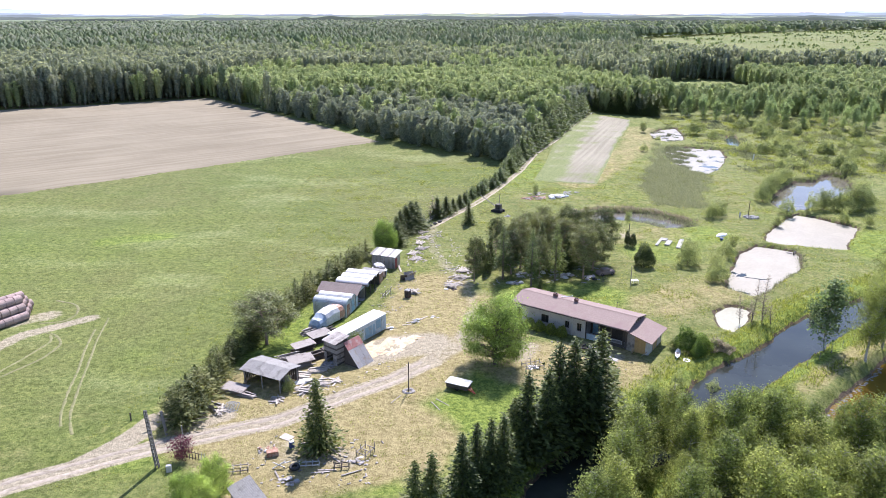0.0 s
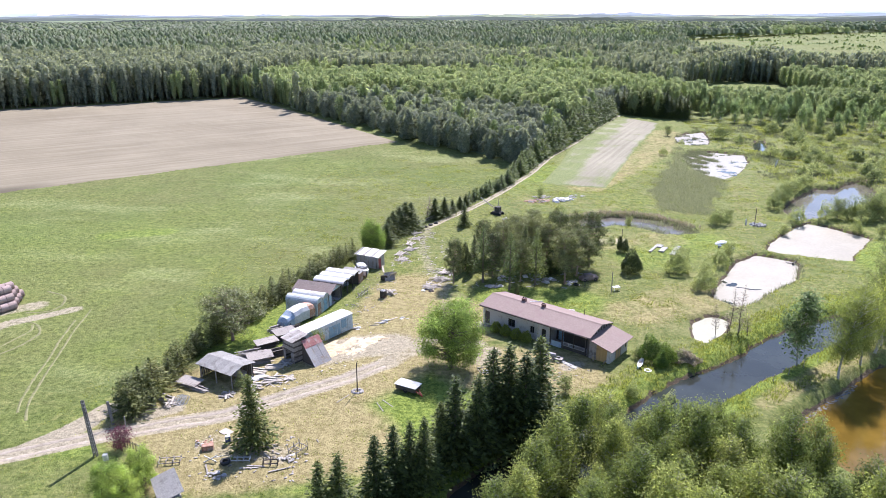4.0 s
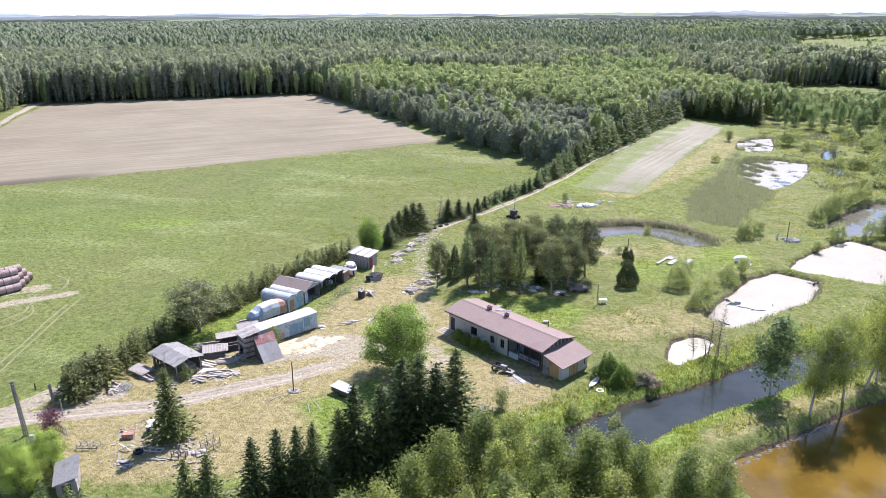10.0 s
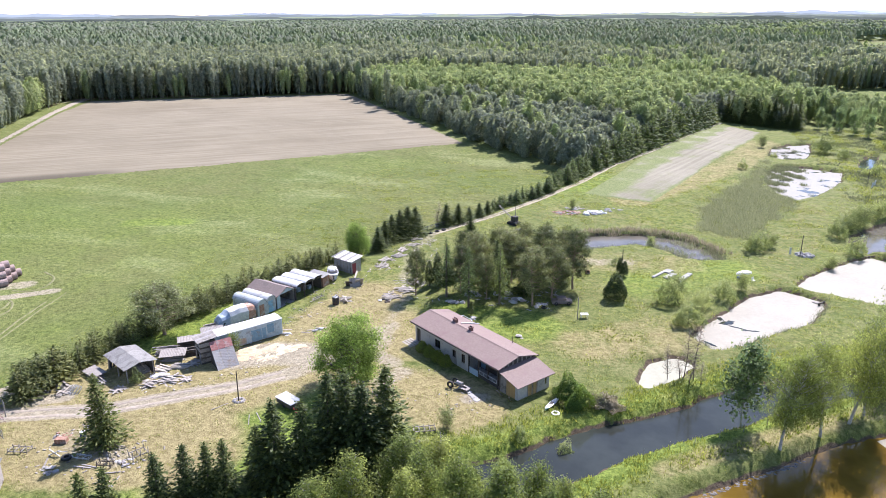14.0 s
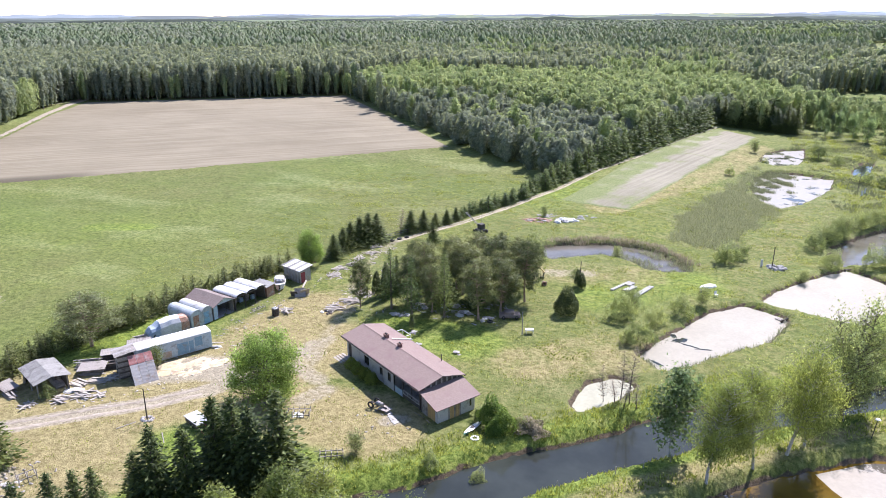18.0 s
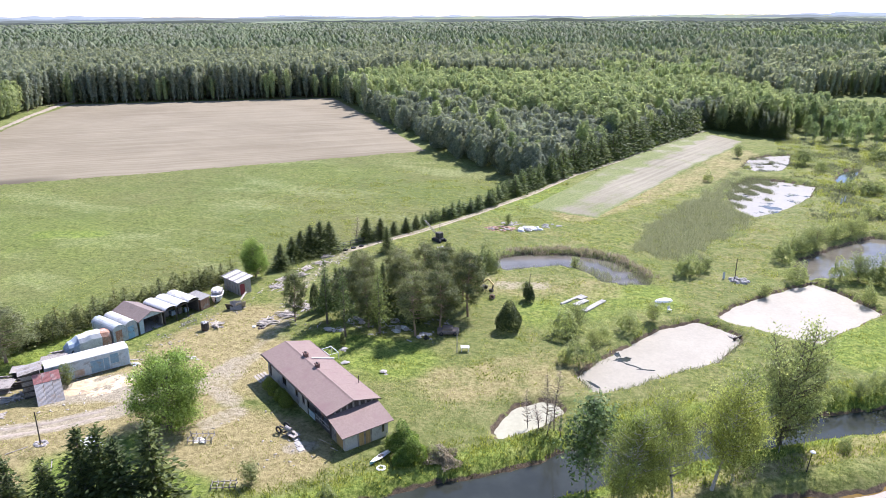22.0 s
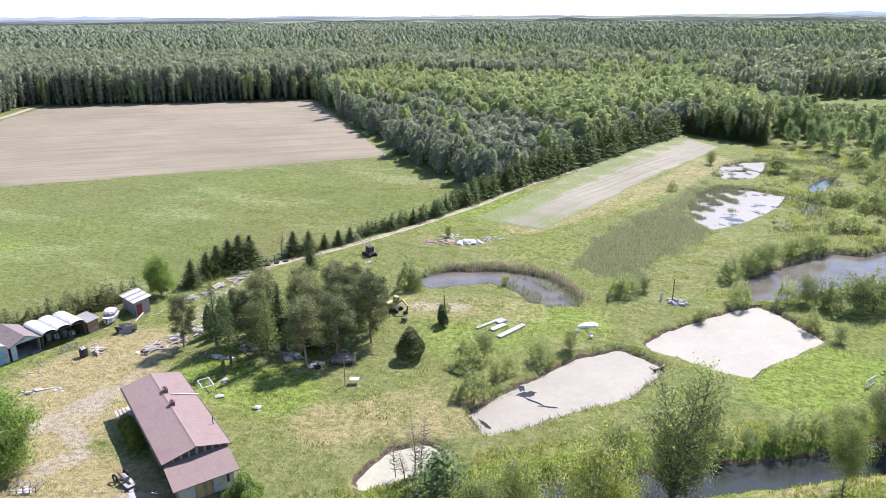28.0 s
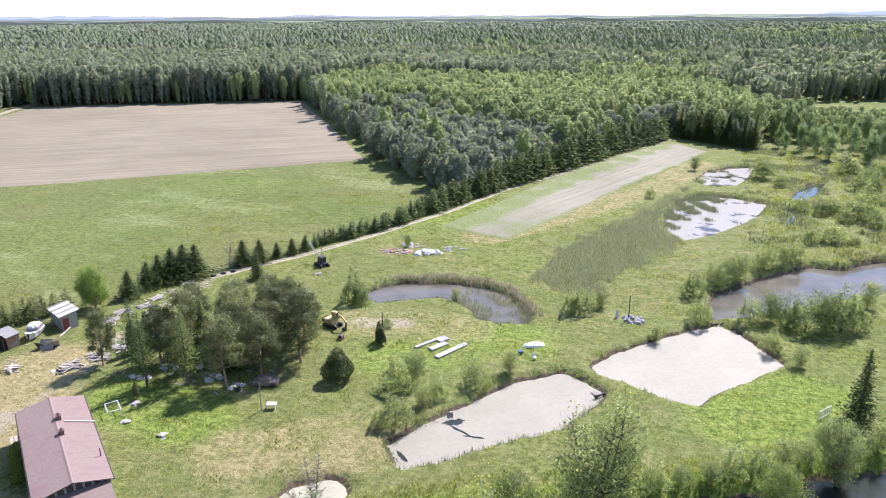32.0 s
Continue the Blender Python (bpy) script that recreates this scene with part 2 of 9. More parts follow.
OLD_CONCRETE = surface("dark_weathered_concrete", (0.12, 0.115, 0.105), (0.2, 0.19, 0.175), 6, 0.9, stain=(0.09, 0.085, 0.075), relief=0.4)
STONE = surface("field_stone", (0.252, 0.235, 0.218), (0.403, 0.378, 0.353), 4, 0.9, relief=0.5, vary=0.5)
YELLOW = surface("yellow_machine_paint", (0.42, 0.33, 0.14), (0.52, 0.42, 0.2), 4, 0.75, stain=(0.13, 0.09, 0.05), stain_scale=1.5)
STRAW = surface("weathered_straw", (0.3, 0.22, 0.2), (0.42, 0.32, 0.28), 14, 0.95, stain=(0.24, 0.18, 0.17), relief=0.8, depth=0.05)
WHITE_PLASTIC = surface("white_plastic", (0.571, 0.580, 0.571), (0.655, 0.655, 0.647), 4, 0.4, relief=0.05)
CYAN_PLASTIC = surface("pale_turquoise_plastic", (0.35, 0.6, 0.62), (0.42, 0.68, 0.7), 4, 0.4, relief=0.05)
BLUE_PLASTIC = surface("blue_plastic", (0.02, 0.05, 0.16), (0.04, 0.08, 0.22), 4, 0.45)
SAWDUST = surface("pale_sawdust", (0.50, 0.385, 0.225), (0.60, 0.485, 0.315), 8, 0.95, stain=(0.353, 0.260, 0.185), relief=0.6, depth=0.05)
BRICK = surface("dark_brick", (0.13, 0.07, 0.06), (0.2, 0.11, 0.09), 8, 0.9)
GREY_PAINT = surface("grey_blue_painted_sheet", (0.33, 0.37, 0.38), (0.43, 0.47, 0.48), 3, 0.6, stain=(0.28, 0.28, 0.27), stain_scale=1.1, relief=0.12)
# near-black colour that paints the shade inside openings
INSIDE_SHADE = surface("interior_shade", (0.03, 0.027, 0.024), (0.05, 0.045, 0.04), 5, 0.9)
GLASS, _nt, _bs, _o = nodes_of("window_glass")
_bs.inputs["Base Color"].default_value = (0.02, 0.022, 0.025, 1)
_bs.inputs["Roughness"].default_value = 0.06
_bs.inputs["Specular IOR Level"].default_value = 0.7


def ground_material():
    m, nt, bs, _ = nodes_of("meadow_ground")
    fine = noise_node(nt, 1.5, 9.0, 0.8)
    tuft = noise_node(nt, 0.75, 7.0, 0.75)
    mid = noise_node(nt, 0.26, 7.0, 0.72)
    big = noise_node(nt, 0.035, 4.0, 0.6)
    huge = noise_node(nt, 0.011, 4.0, 0.6)
    streak = noise_node(nt, 0.14, 6.0, 0.75, stretch=(1.0, 3.0, 1.0))
    grain = ramp(nt, calc(nt, "ADD", calc(nt, "MULTIPLY", fine, 0.55), calc(nt, "MULTIPLY", tuft, 0.45)), 0.37, 0.63)
    spot = noise_node(nt, 0.1, 6.0, 0.7)
    green = mix(nt, grain, (0.064, 0.09, 0.017), (0.205, 0.235, 0.06))
    warm = mix(nt, grain, (0.14, 0.138, 0.042), (0.29, 0.275, 0.11))
    col = mix(nt, calc(nt, "MULTIPLY", ramp(nt, calc(nt, "ADD", calc(nt, "ADD", mid, calc(nt, "MULTIPLY", tuft, 0.5)), calc(nt, "MULTIPLY", big, 0.8)), 0.98, 1.36, 0.0, 0.9), attr(nt, "wild")), green, warm)
    col = mix(nt, ramp(nt, calc(nt, "ADD", big, calc(nt, "MULTIPLY", mid, 0.5)), 0.62, 0.86, 0.0, 0.5), col, (0.075, 0.12, 0.03))
    tame = calc(nt, "SUBTRACT", 1.3, attr(nt, "wild"))
    col = mix(nt, calc(nt, "MULTIPLY", ramp(nt, calc(nt, "ADD", huge, calc(nt, "MULTIPLY", mid, 0.35)), 0.54, 0.78, 0.0, 1.0), tame), col, mix(nt, grain, (0.115, 0.115, 0.038), (0.21, 0.2, 0.08)))
    col = mix(nt, ramp(nt, calc(nt, "ADD", streak, calc(nt, "MULTIPLY", fine, 0.25)), 0.6, 0.85, 0.0, 0.5), col, (0.225, 0.23, 0.095))
    col = mix(nt, calc(nt, "MULTIPLY", tame, 0.36), col, mix(nt, grain, (0.04, 0.064, 0.012), (0.115, 0.15, 0.04)))
    band = noise_node(nt, 0.03, 5.0, 0.65, stretch=(1.0, 2.4, 1.0))
    col = mix(nt, calc(nt, "MULTIPLY", ramp(nt, calc(nt, "ADD", band, calc(nt, "MULTIPLY", fine, 0.2)), 0.6, 0.78, 0.0, 0.55), tame), col, mix(nt, grain, (0.15, 0.18, 0.06), (0.3, 0.32, 0.15)))
    lush = mix(nt, grain, (0.065, 0.105, 0.016), (0.225, 0.285, 0.056))
    col = mix(nt, ramp(nt, calc(nt, "ADD", attr(nt, "lush"), calc(nt, "ADD", calc(nt, "MULTIPLY", mid, 0.45), calc(nt, "MULTIPLY", calc(nt, "MULTIPLY", spot, 0.85), attr(nt, "wild")))), 0.72, 1.1), col, lush)
    dry = mix(nt, grain, (0.19, 0.158, 0.07), (0.345, 0.295, 0.145))
    col = mix(nt, ramp(nt, calc(nt, "ADD", attr(nt, "dry"), calc(nt, "ADD", calc(nt, "MULTIPLY", mid, 0.65), calc(nt, "MULTIPLY", tuft, 0.3))), 0.74, 1.14), col, dry)
    dirt = mix(nt, ramp(nt, fine, 0.36, 0.64), (0.225, 0.195, 0.135), (0.39, 0.345, 0.245))
    edge = calc(nt, "ADD", attr(nt, "dirt"), calc(nt, "MULTIPLY", calc(nt, "SUBTRACT", fine, 0.5), 0.55))
    edge = calc(nt, "ADD", edge, calc(nt, "MULTIPLY", calc(nt, "SUBTRACT", mid, 0.5), 0.6))
    col = mix(nt, ramp(nt, edge, 0.38, 0.7), col, dirt)
    mud = mix(nt, ramp(nt, fine, 0.3, 0.7), (0.05, 0.04, 0.028), (0.14, 0.105, 0.07))
    col = mix(nt, ramp(nt, calc(nt, "ADD", attr(nt, "mud"), calc(nt, "MULTIPLY", calc(nt, "SUBTRACT", mid, 0.5), 0.8)), 0.4, 0.65), col, mud)
    nt.links.new(col, bs.inputs["Base Color"])
    bs.inputs["Roughness"].default_value = 0.95
    bs.inputs["Specular IOR Level"].default_value = 0.15
    bump(nt, bs, calc(nt, "ADD", fine, calc(nt, "MULTIPLY", tuft, 0.6)), 0.8, 0.3)
    return m


def soil_material(name, a, b, rows_angle, pitch, green=0.0):
    m, nt, bs, _ = nodes_of(name)
    fine = noise_node(nt, 3.0, 5.0, 0.7)
    big = noise_node(nt, 0.02, 5.0, 0.6)
    tc = nt.nodes.new("ShaderNodeTexCoord")
    mp = nt.nodes.new("ShaderNodeMapping")
    mp.vector_type = "TEXTURE"
    mp.inputs["Rotation"].default_value = (0, 0, rows_angle)
    mp.inputs["Scale"].default_value = (60.0, pitch, 1.0)
    nt.links.new(tc.outputs["Object"], mp.inputs["Vector"])
    row = nt.nodes.new("ShaderNodeTexNoise")
    row.inputs["Scale"].default_value, row.inputs["Detail"].default_value = 1.0, 3.0
    nt.links.new(mp.outputs[0], row.inputs["Vector"])
    mixed = calc(nt, "ADD", calc(nt, "MULTIPLY", row.outputs["Fac"], 0.6), calc(nt, "MULTIPLY", big, 0.7))
    mixed = calc(nt, "ADD", mixed, calc(nt, "MULTIPLY", fine, 0.25))
    col = mix(nt, ramp(nt, mixed, 0.55, 1.0), a, b)
    if green:
        g = noise_node(nt, 0.3, 8.0, 0.8)
        col = mix(nt, ramp(nt, calc(nt, "ADD", g, attr(nt, "weeds")), 0.5, 0.9, 0.0, green), col, mix(nt, ramp(nt, fine, 0.35, 0.65), (0.085, 0.12, 0.03), (0.2, 0.23, 0.085)))
    col = mix(nt, calc(nt, "MULTIPLY", ramp(nt, calc(nt, "ADD", attr(nt, "damp"), calc(nt, "MULTIPLY", row.outputs["Fac"], 0.4)), 0.3, 1.2), 0.8), col, tuple(0.42 * v for v in a))
    nt.links.new(col, bs.inputs["Base Color"])
    bs.inputs["Roughness"].default_value = 0.95
    bs.inputs["Specular IOR Level"].default_value = 0.15
    bump(nt, bs, calc(nt, "ADD", fine, row.outputs["Fac"]), 0.5, 0.15)
    return m


def water_material(name, col, rough=0.04, ripple=0.15, scum=None, cover=0.0, scum_rough=0.3, hole_scale=0.12, blend=0.025):
    """Still water; scum: a floating layer with open holes."""
    m, nt, bs, _ = nodes_of(name)
    rip = noise_node(nt, 1.2, 3.0, 0.6)
    bs.inputs["IOR"].default_value = 1.33
    if scum:
        film = noise_node(nt, hole_scale, 6.0, 0.62)
        grain = noise_node(nt, 2.0, 6.0, 0.7)
        mask = ramp(nt, calc(nt, "ADD", film, calc(nt, "MULTIPLY", grain, 0.12)), cover, cover + blend)
        tone = mix(nt, ramp(nt, calc(nt, "ADD", grain, film), 0.7, 1.3), scum, tuple(c * 0.8 for c in scum))
        bs.inputs["Specular IOR Level"].default_value = 0.35
        nt.links.new(mix(nt, mask, col, tone), bs.inputs["Base Color"])
        nt.links.new(ramp(nt, mask, 0.0, 1.0, rough, scum_rough), bs.inputs["Roughness"])
    else:
        murk = noise_node(nt, 0.15, 4.0, 0.6)
        nt.links.new(mix(nt, ramp(nt, murk, 0.35, 0.65), col, tuple(c * 1.5 for c in col)), bs.inputs["Base Color"])
        bs.inputs["Roughness"].default_value = rough
    bump(nt, bs, rip, ripple, 0.02)
    return m


GROUND = ground_material()
FIELD = soil_material("harrowed_soil", (0.17, 0.145, 0.098), (0.245, 0.214, 0.15), radians(35), 1.6)
BEDS = soil_material("dry_garden_soil", (0.19, 0.175, 0.126), (0.295, 0.275, 0.205), radians(68), 1.2, 0.85)
ROAD = surface("trodden_sand", (0.25, 0.21, 0.155), (0.36, 0.315, 0.25), 2.5, 0.95, stain=(0.21, 0.18, 0.13), stain_scale=0.5, relief=0.5, depth=0.04)
TRACK = surface("worn_dry_turf", (0.12, 0.125, 0.045), (0.21, 0.2, 0.095), 1.8, 0.95, stain=(0.12, 0.14, 0.042), stain_scale=0.6, relief=0.5, depth=0.04)
RIVER = water_material("dark_river_water", (0.024, 0.028, 0.024), 0.03, 0.12)
BROWN_WATER = water_material("brown_pond_water", (0.105, 0.066, 0.012), 0.03, 0.06)
SCUM = water_material("scum_covered_water", (0.03, 0.028, 0.02), 0.05, 0.08, (0.292, 0.27, 0.208), 0.3, 0.5)
POND_WATER = water_material("grey_pond_water", (0.088, 0.08, 0.064), 0.04, 0.1)
THIN_SCUM = water_material("half_covered_water", (0.05, 0.05, 0.042), 0.06, 0.08, (0.27, 0.255, 0.215), 0.4, 0.45, 0.16, 0.14)
# floating film, its tone brightened to hold the sky's glare as well
GLARE_FILM = water_material("pale_glare_film", (0.09, 0.078, 0.052), 0.04, 0.05, (0.3, 0.27, 0.215), 0.46, 0.28, 0.14)
GREEN_SCUM = water_material("greenish_covered_water", (0.03, 0.03, 0.02), 0.05, 0.08, (0.37, 0.36, 0.26), 0.3, 0.3)


# ---- mesh helpers ----
class Shape:
    """Collects points and faces of one part."""

    def __init__(self):
        self.v, self.f = [], []

    def add(self, pts, faces):
        n = len(self.v)
        self.v += [tuple(p) for p in pts]
        self.f += [tuple(i + n for i in f) for f in faces]
        return self

    def box(self, x0, y0, z0, x1, y1, z1, c=0.0):
        """A box; c bevels its upright edges and its top."""
        if c <= 0:
            p = [(x, y, z) for z in (z0, z1) for x, y in ((x0, y0), (x1, y0), (x1, y1), (x0, y1))]
            return self.add(p, [(3, 2, 1, 0), (4, 5, 6, 7), (0, 1, 5, 4), (1, 2, 6, 5), (2, 3, 7, 6), (3, 0, 4, 7)])
        p = []
        for z, i in ((z0, 0.0), (z1 - c, 0.0), (z1, c)):
            p += [(x0 + i + c, y0 + i, z), (x1 - i - c, y0 + i, z), (x1 - i, y0 + i + c, z), (x1 - i, y1 - i - c, z),
                  (x1 - i - c, y1 - i, z), (x0 + i + c, y1 - i, z), (x0 + i, y1 - i - c, z), (x0 + i, y0 + i + c, z)]
        f = [tuple(range(7, -1, -1)), tuple(range(16, 24))]
        for r in (0, 8):
            f += [(r + k, r + (k + 1) % 8, r + 8 + (k + 1) % 8, r + 8 + k) for k in range(8)]
        return self.add(p, f)

    def beam(self, a, b, w, h=None):
        """A square-cut bar from a to b."""
        a, b = Vector(a), Vector(b)
        h = h or w
        d = (b - a).normalized()
        s = d.cross(Vector((0, 0, 1)))
        s = s.normalized() if s.length > 1e-3 else Vector((1, 0, 0))
        u = s.cross(d).normalized()
        p = [e + s * i * w / 2 + u * j * h / 2 for e in (a, b) for i, j in ((-1, -1), (1, -1), (1, 1), (-1, 1))]
        return self.add(p, [(3, 2, 1, 0), (4, 5, 6, 7), (0, 1, 5, 4), (1, 2, 6, 5), (2, 3, 7, 6), (3, 0, 4, 7)])

    def tube(self, pts, radii, n=6, cap=True):
        """A round bar through pts."""
        pts = [Vector(p) for p in pts]
        rings = []
        for i, p in enumerate(pts):
            d = (pts[min(i + 1, len(pts) - 1)] - pts[max(i - 1, 0)]).normalized()
            s = d.cross(Vector((0.31, 0.95, 0.05)))
            s.normalize()
            u = s.cross(d)
            rings.append([p + (s * math.cos(a) + u * math.sin(a)) * radii[i] for a in [2 * math.pi * k / n for k in range(n)]])
        f = []
        for r in range(len(pts) - 1):
            f += [(r * n + k, r * n + (k + 1) % n, r * n + n + (k + 1) % n, r * n + n + k) for k in range(n)]
        if cap:
            f += [tuple(range(n - 1, -1, -1)), tuple(range((len(pts) - 1) * n, len(pts) * n))]
        return self.add([q for r in rings for q in r], f)

    def sweep(self, profile, y0, y1, closed=False):
        """A profile of (x, z) pushed from y0 to y1."""
        n = len(profile)
        p = [(x, y, z) for y in (y0, y1) for x, z in profile]
        f = [(k, k + 1, n + k + 1, n + k) for k in range(n - 1)]
        if closed:
            f += [(n - 1, 0, n, 2 * n - 1), tuple(range(n - 1, -1, -1)), tuple(range(n, 2 * n))]
        return self.add(p, f)

    def lump(self, x, y, z, rx, ry, rz, rng, n=7, rough=0.22):
        """An uneven stone or heap."""
        p = [(x, y, z + rz)]
        for k in range(1, 4):
            a = k * math.pi / 6.5
            for i in range(n):
                b = 2 * math.pi * (i + 0.5 * (k % 2)) / n
                q = 1 + rng.uniform(-rough, rough)
                p.append((x + rx * q * math.sin(a) * math.cos(b), y + ry * q * math.sin(a) * math.sin(b), z + rz * q * math.cos(a)))
        f = [(0, 1 + i, 1 + (i + 1) % n) for i in range(n)]
        for r in range(2):
            for i in range(n):
                a, b, c, d = 1 + r * n + i, 1 + r * n + (i + 1) % n, 1 + (r + 1) * n + (i + 1) % n, 1 + (r + 1) * n + i
                f += [(a, d, c, b)]
        return self.add(p, f)

    def mesh(self, name):
        me = bpy.data.meshes.new(name)
        me.from_pydata(self.v, [], self.f)
        me.update()
        return me


def array_mesh(name, verts, quads, smooth=False, **attrs):
    """A mesh from arrays of points and of faces with equally many corners."""
    me = bpy.data.meshes.new(name)
    verts, quads = np.asarray(verts, np.float32), np.asarray(quads, np.int32)
    k = quads.shape[1]
    me.vertices.add(len(verts))
    me.vertices.foreach_set("co", verts.ravel())
    me.loops.add(quads.size)
    me.loops.foreach_set("vertex_index", quads.ravel())
    me.polygons.add(len(quads))
    me.polygons.foreach_set("loop_start", np.arange(0, quads.size, k, dtype=np.int32))
    if smooth:
        me.polygons.foreach_set("use_smooth", np.ones(len(quads), bool))
    for key, val in attrs.items():
        a = me.attributes.new(key, "FLOAT", "POINT")
        a.data.foreach_set("value", np.asarray(val, np.float32))
    me.update(calc_edges=True)
    return me


def part(name, shape, material, parent, label="", m=None):
    me = shape.mesh(name) if isinstance(shape, Shape) else shape
    ob = new(name, me)
    if not me.materials:
        me.materials.append(material)
    ob.parent = parent
    if m is not None:
        ob.matrix_basis = m
    return tagged(ob, label)


def thing(name, label, category, x, y, turn=0.0, group="", z=None, kind=""):
    ob = new(name)
    ob.matrix_basis = pose(x, y, gz(x, y) if z is None else z, 0, 0, turn)
    return tagged(ob, label, category, group, kind)


def single(name, shape, material, label, category, x, y, turn=0.0, group="", z=None, kind=""):
    """A thing of one mesh."""
    me = shape.mesh(name) if isinstance(shape, Shape) else shape
    ob = new(name, me)
    if not me.materials:
        me.materials.append(material)
    ob.matrix_basis = pose(x, y, gz(x, y) if z is None else z, 0, 0, turn)
    return tagged(ob, label, category, group, kind)


# ---- plan of the land ----
POND_LEVEL, RIVER_LEVEL = -0.7, -1.2
POND_WIDE = [(64.7, 138.5), (66.9, 143.3), (71.3, 148.9), (75.9, 154.6), (80.3, 158.9), (82.6, 157.2), (85.6, 153.0), (89.0, 148.3), (84.7, 142.2), (81.1, 137.7), (78.6, 133.1), (75.3, 133.0), (70.7, 135.1), (66.1, 136.5)]
POND_LONG = [(47.2, 112.0), (49.1, 117.0), (52.6, 123.7), (56.0, 130.2), (61.8, 135.7), (65.2, 133.8), (68.0, 131.9), (66.5, 127.0), (64.0, 121.6), (58.5, 116.5), (54.8, 112.2), (50.3, 108.4)]
POND_SMALL = [(40.2, 96.5), (40.6, 99.2), (41.7, 102.5), (43.7, 104.3), (46.0, 104.6), (47.2, 103.2), (46.2, 100.5), (43.6, 96.8), (41.5, 95.0)]
POND_BENT = [(24.2, 150.8), (25.6, 155.0), (29.7, 157.9), (36.3, 160.2), (42.5, 160.5), (46.6, 158.8), (50.3, 154.4), (53.1, 150.8), (53.0, 148.1), (49.8, 146.8), (46.1, 146.9), (44.2, 149.7), (40.9, 152.0), (37.0, 153.1), (32.9, 150.7), (28.4, 147.2), (25.8, 148.3)]
POND_REEDY = [(68.7, 204.0), (67.7, 214.7), (69.2, 227.6), (73.9, 237.6), (81.9, 237.6), (89.6, 233.7), (86.8, 221.4), (83.3, 213.5), (77.8, 203.3), (72.6, 197.5)]
POND_FAR = [(71.7, 249.1), (74.2, 264.0), (80.9, 272.5), (87.0, 276.2), (85.4, 260.6), (81.8, 248.2), (76.3, 245.7)]
POND_DARK = [(94.8, 239.3), (97.5, 251.8), (102.9, 261.3), (104.2, 260.5), (101.0, 247.1), (97.2, 237.5)]
POND_EAST = [(79.6, 171.7), (87.9, 183.0), (95.5, 192.0), (100.7, 192.0), (105.0, 197.2), (112.6, 203.0), (109.0, 189.2), (105.0, 180.5), (95.0, 172.5), (83.1, 161.6), (79.1, 160.1), (77.9, 165.0)]
RIVER_LINE = [(4, 50), (8, 60), (16, 70), (22, 72.5), (27.7, 76.3), (32.5, 81.7), (37.3, 86), (41.1, 88.4), (46, 92.5), (50, 97), (56, 102), (63, 106.5), (69.5, 109.5), (74, 112), (85, 118.5), (91, 123.5), (104, 131),
              (106, 125), (94, 118.5), (84.3, 112.8), (77, 108.5), (70, 104), (64, 99.8), (56.6, 94.3), (51.9, 89.8), (45.6, 84.8), (40, 79.9), (36, 75.1), (28, 68), (20, 62), (14, 54), (9, 46)]
POND_BROWN = [(44, 73.1), (50.3, 78.8), (57.1, 84.9), (62.6, 89.8), (67.3, 92.9), (71.5, 95.8), (75, 97), (79, 99.5), (84, 104), (94, 104), (92, 85), (77, 68), (61, 58), (53, 61), (47.5, 68)]
WATERS = [("pond", POND_WIDE, POND_LEVEL, SCUM, "square pond covered with pale floating scum"), ("pond", POND_LONG, POND_LEVEL, SCUM, "long pond covered with beige scum, dark holes near one end"),
          ("pond", POND_SMALL, POND_LEVEL, GREEN_SCUM, "small round pond with greenish white scum"), ("pond", POND_BENT, POND_LEVEL, POND_WATER, "bent pond of open water with reeds"),
          ("pond", POND_REEDY, 0.35, THIN_SCUM, "reedy pond half covered with white scum"), ("pond", POND_FAR, 0.95, THIN_SCUM, "shallow pond reflecting the sky"),
          ("pond", POND_DARK, 0.75, RIVER, "narrow dark pond among bushes"), ("pond", POND_EAST, POND_LEVEL, POND_WATER, "dark open pond with bushy banks"),
          ("river", RIVER_LINE, RIVER_LEVEL, RIVER, "slow dark stream between grassy banks"), ("pond", POND_BROWN, RIVER_LEVEL, BROWN_WATER, "brown murky pond beside the stream")]
EAST_GLARE_FILM = [(66.4, 91.8), (69, 93.6), (71.5, 95.4), (75, 96.6), (79, 99), (84, 103.4), (93, 103.4), (91, 86), (82, 82), (74, 83), (70, 86.5), (67.6, 89.6)]


def distance_to(poly, x, y, closed=True):
    """Distance to an outline, negative inside a closed one."""
    d = np.full(x.shape, 1e9)
    inside = np.zeros(x.shape, bool)
    n = len(poly)
    for i in range(n if closed else n - 1):
        (ax, ay), (bx, by) = poly[i], poly[(i + 1) % n]
        ux, uy = bx - ax, by - ay
        t = np.clip(((x - ax) * ux + (y - ay) * uy) / (ux * ux + uy * uy), 0, 1)
        d = np.minimum(d, np.hypot(x - ax - t * ux, y - ay - t * uy))
        if closed and ay != by:
            inside ^= ((ay > y) != (by > y)) & (x < ax + (y - ay) * ux / uy)
    return np.where(inside, -d, d) if closed else d


def step(v, a, b):
    t = np.clip((v - a) / (b - a), 0, 1)
    return t * t * (3 - 2 * t)


def waves(x, y, seed, size):
    """Cheap smooth unevenness between -1 and 1."""
    r = np.random.RandomState(seed)
    out = 0
    for _ in range(7):
        a, ph, k = r.uniform(0, 6.28), r.uniform(0, 6.28), r.uniform(0.6, 2.2) / size
        out = out + np.sin((x * math.cos(a) + y * math.sin(a)) * k * 6.28 + ph)
    return out / 3.5


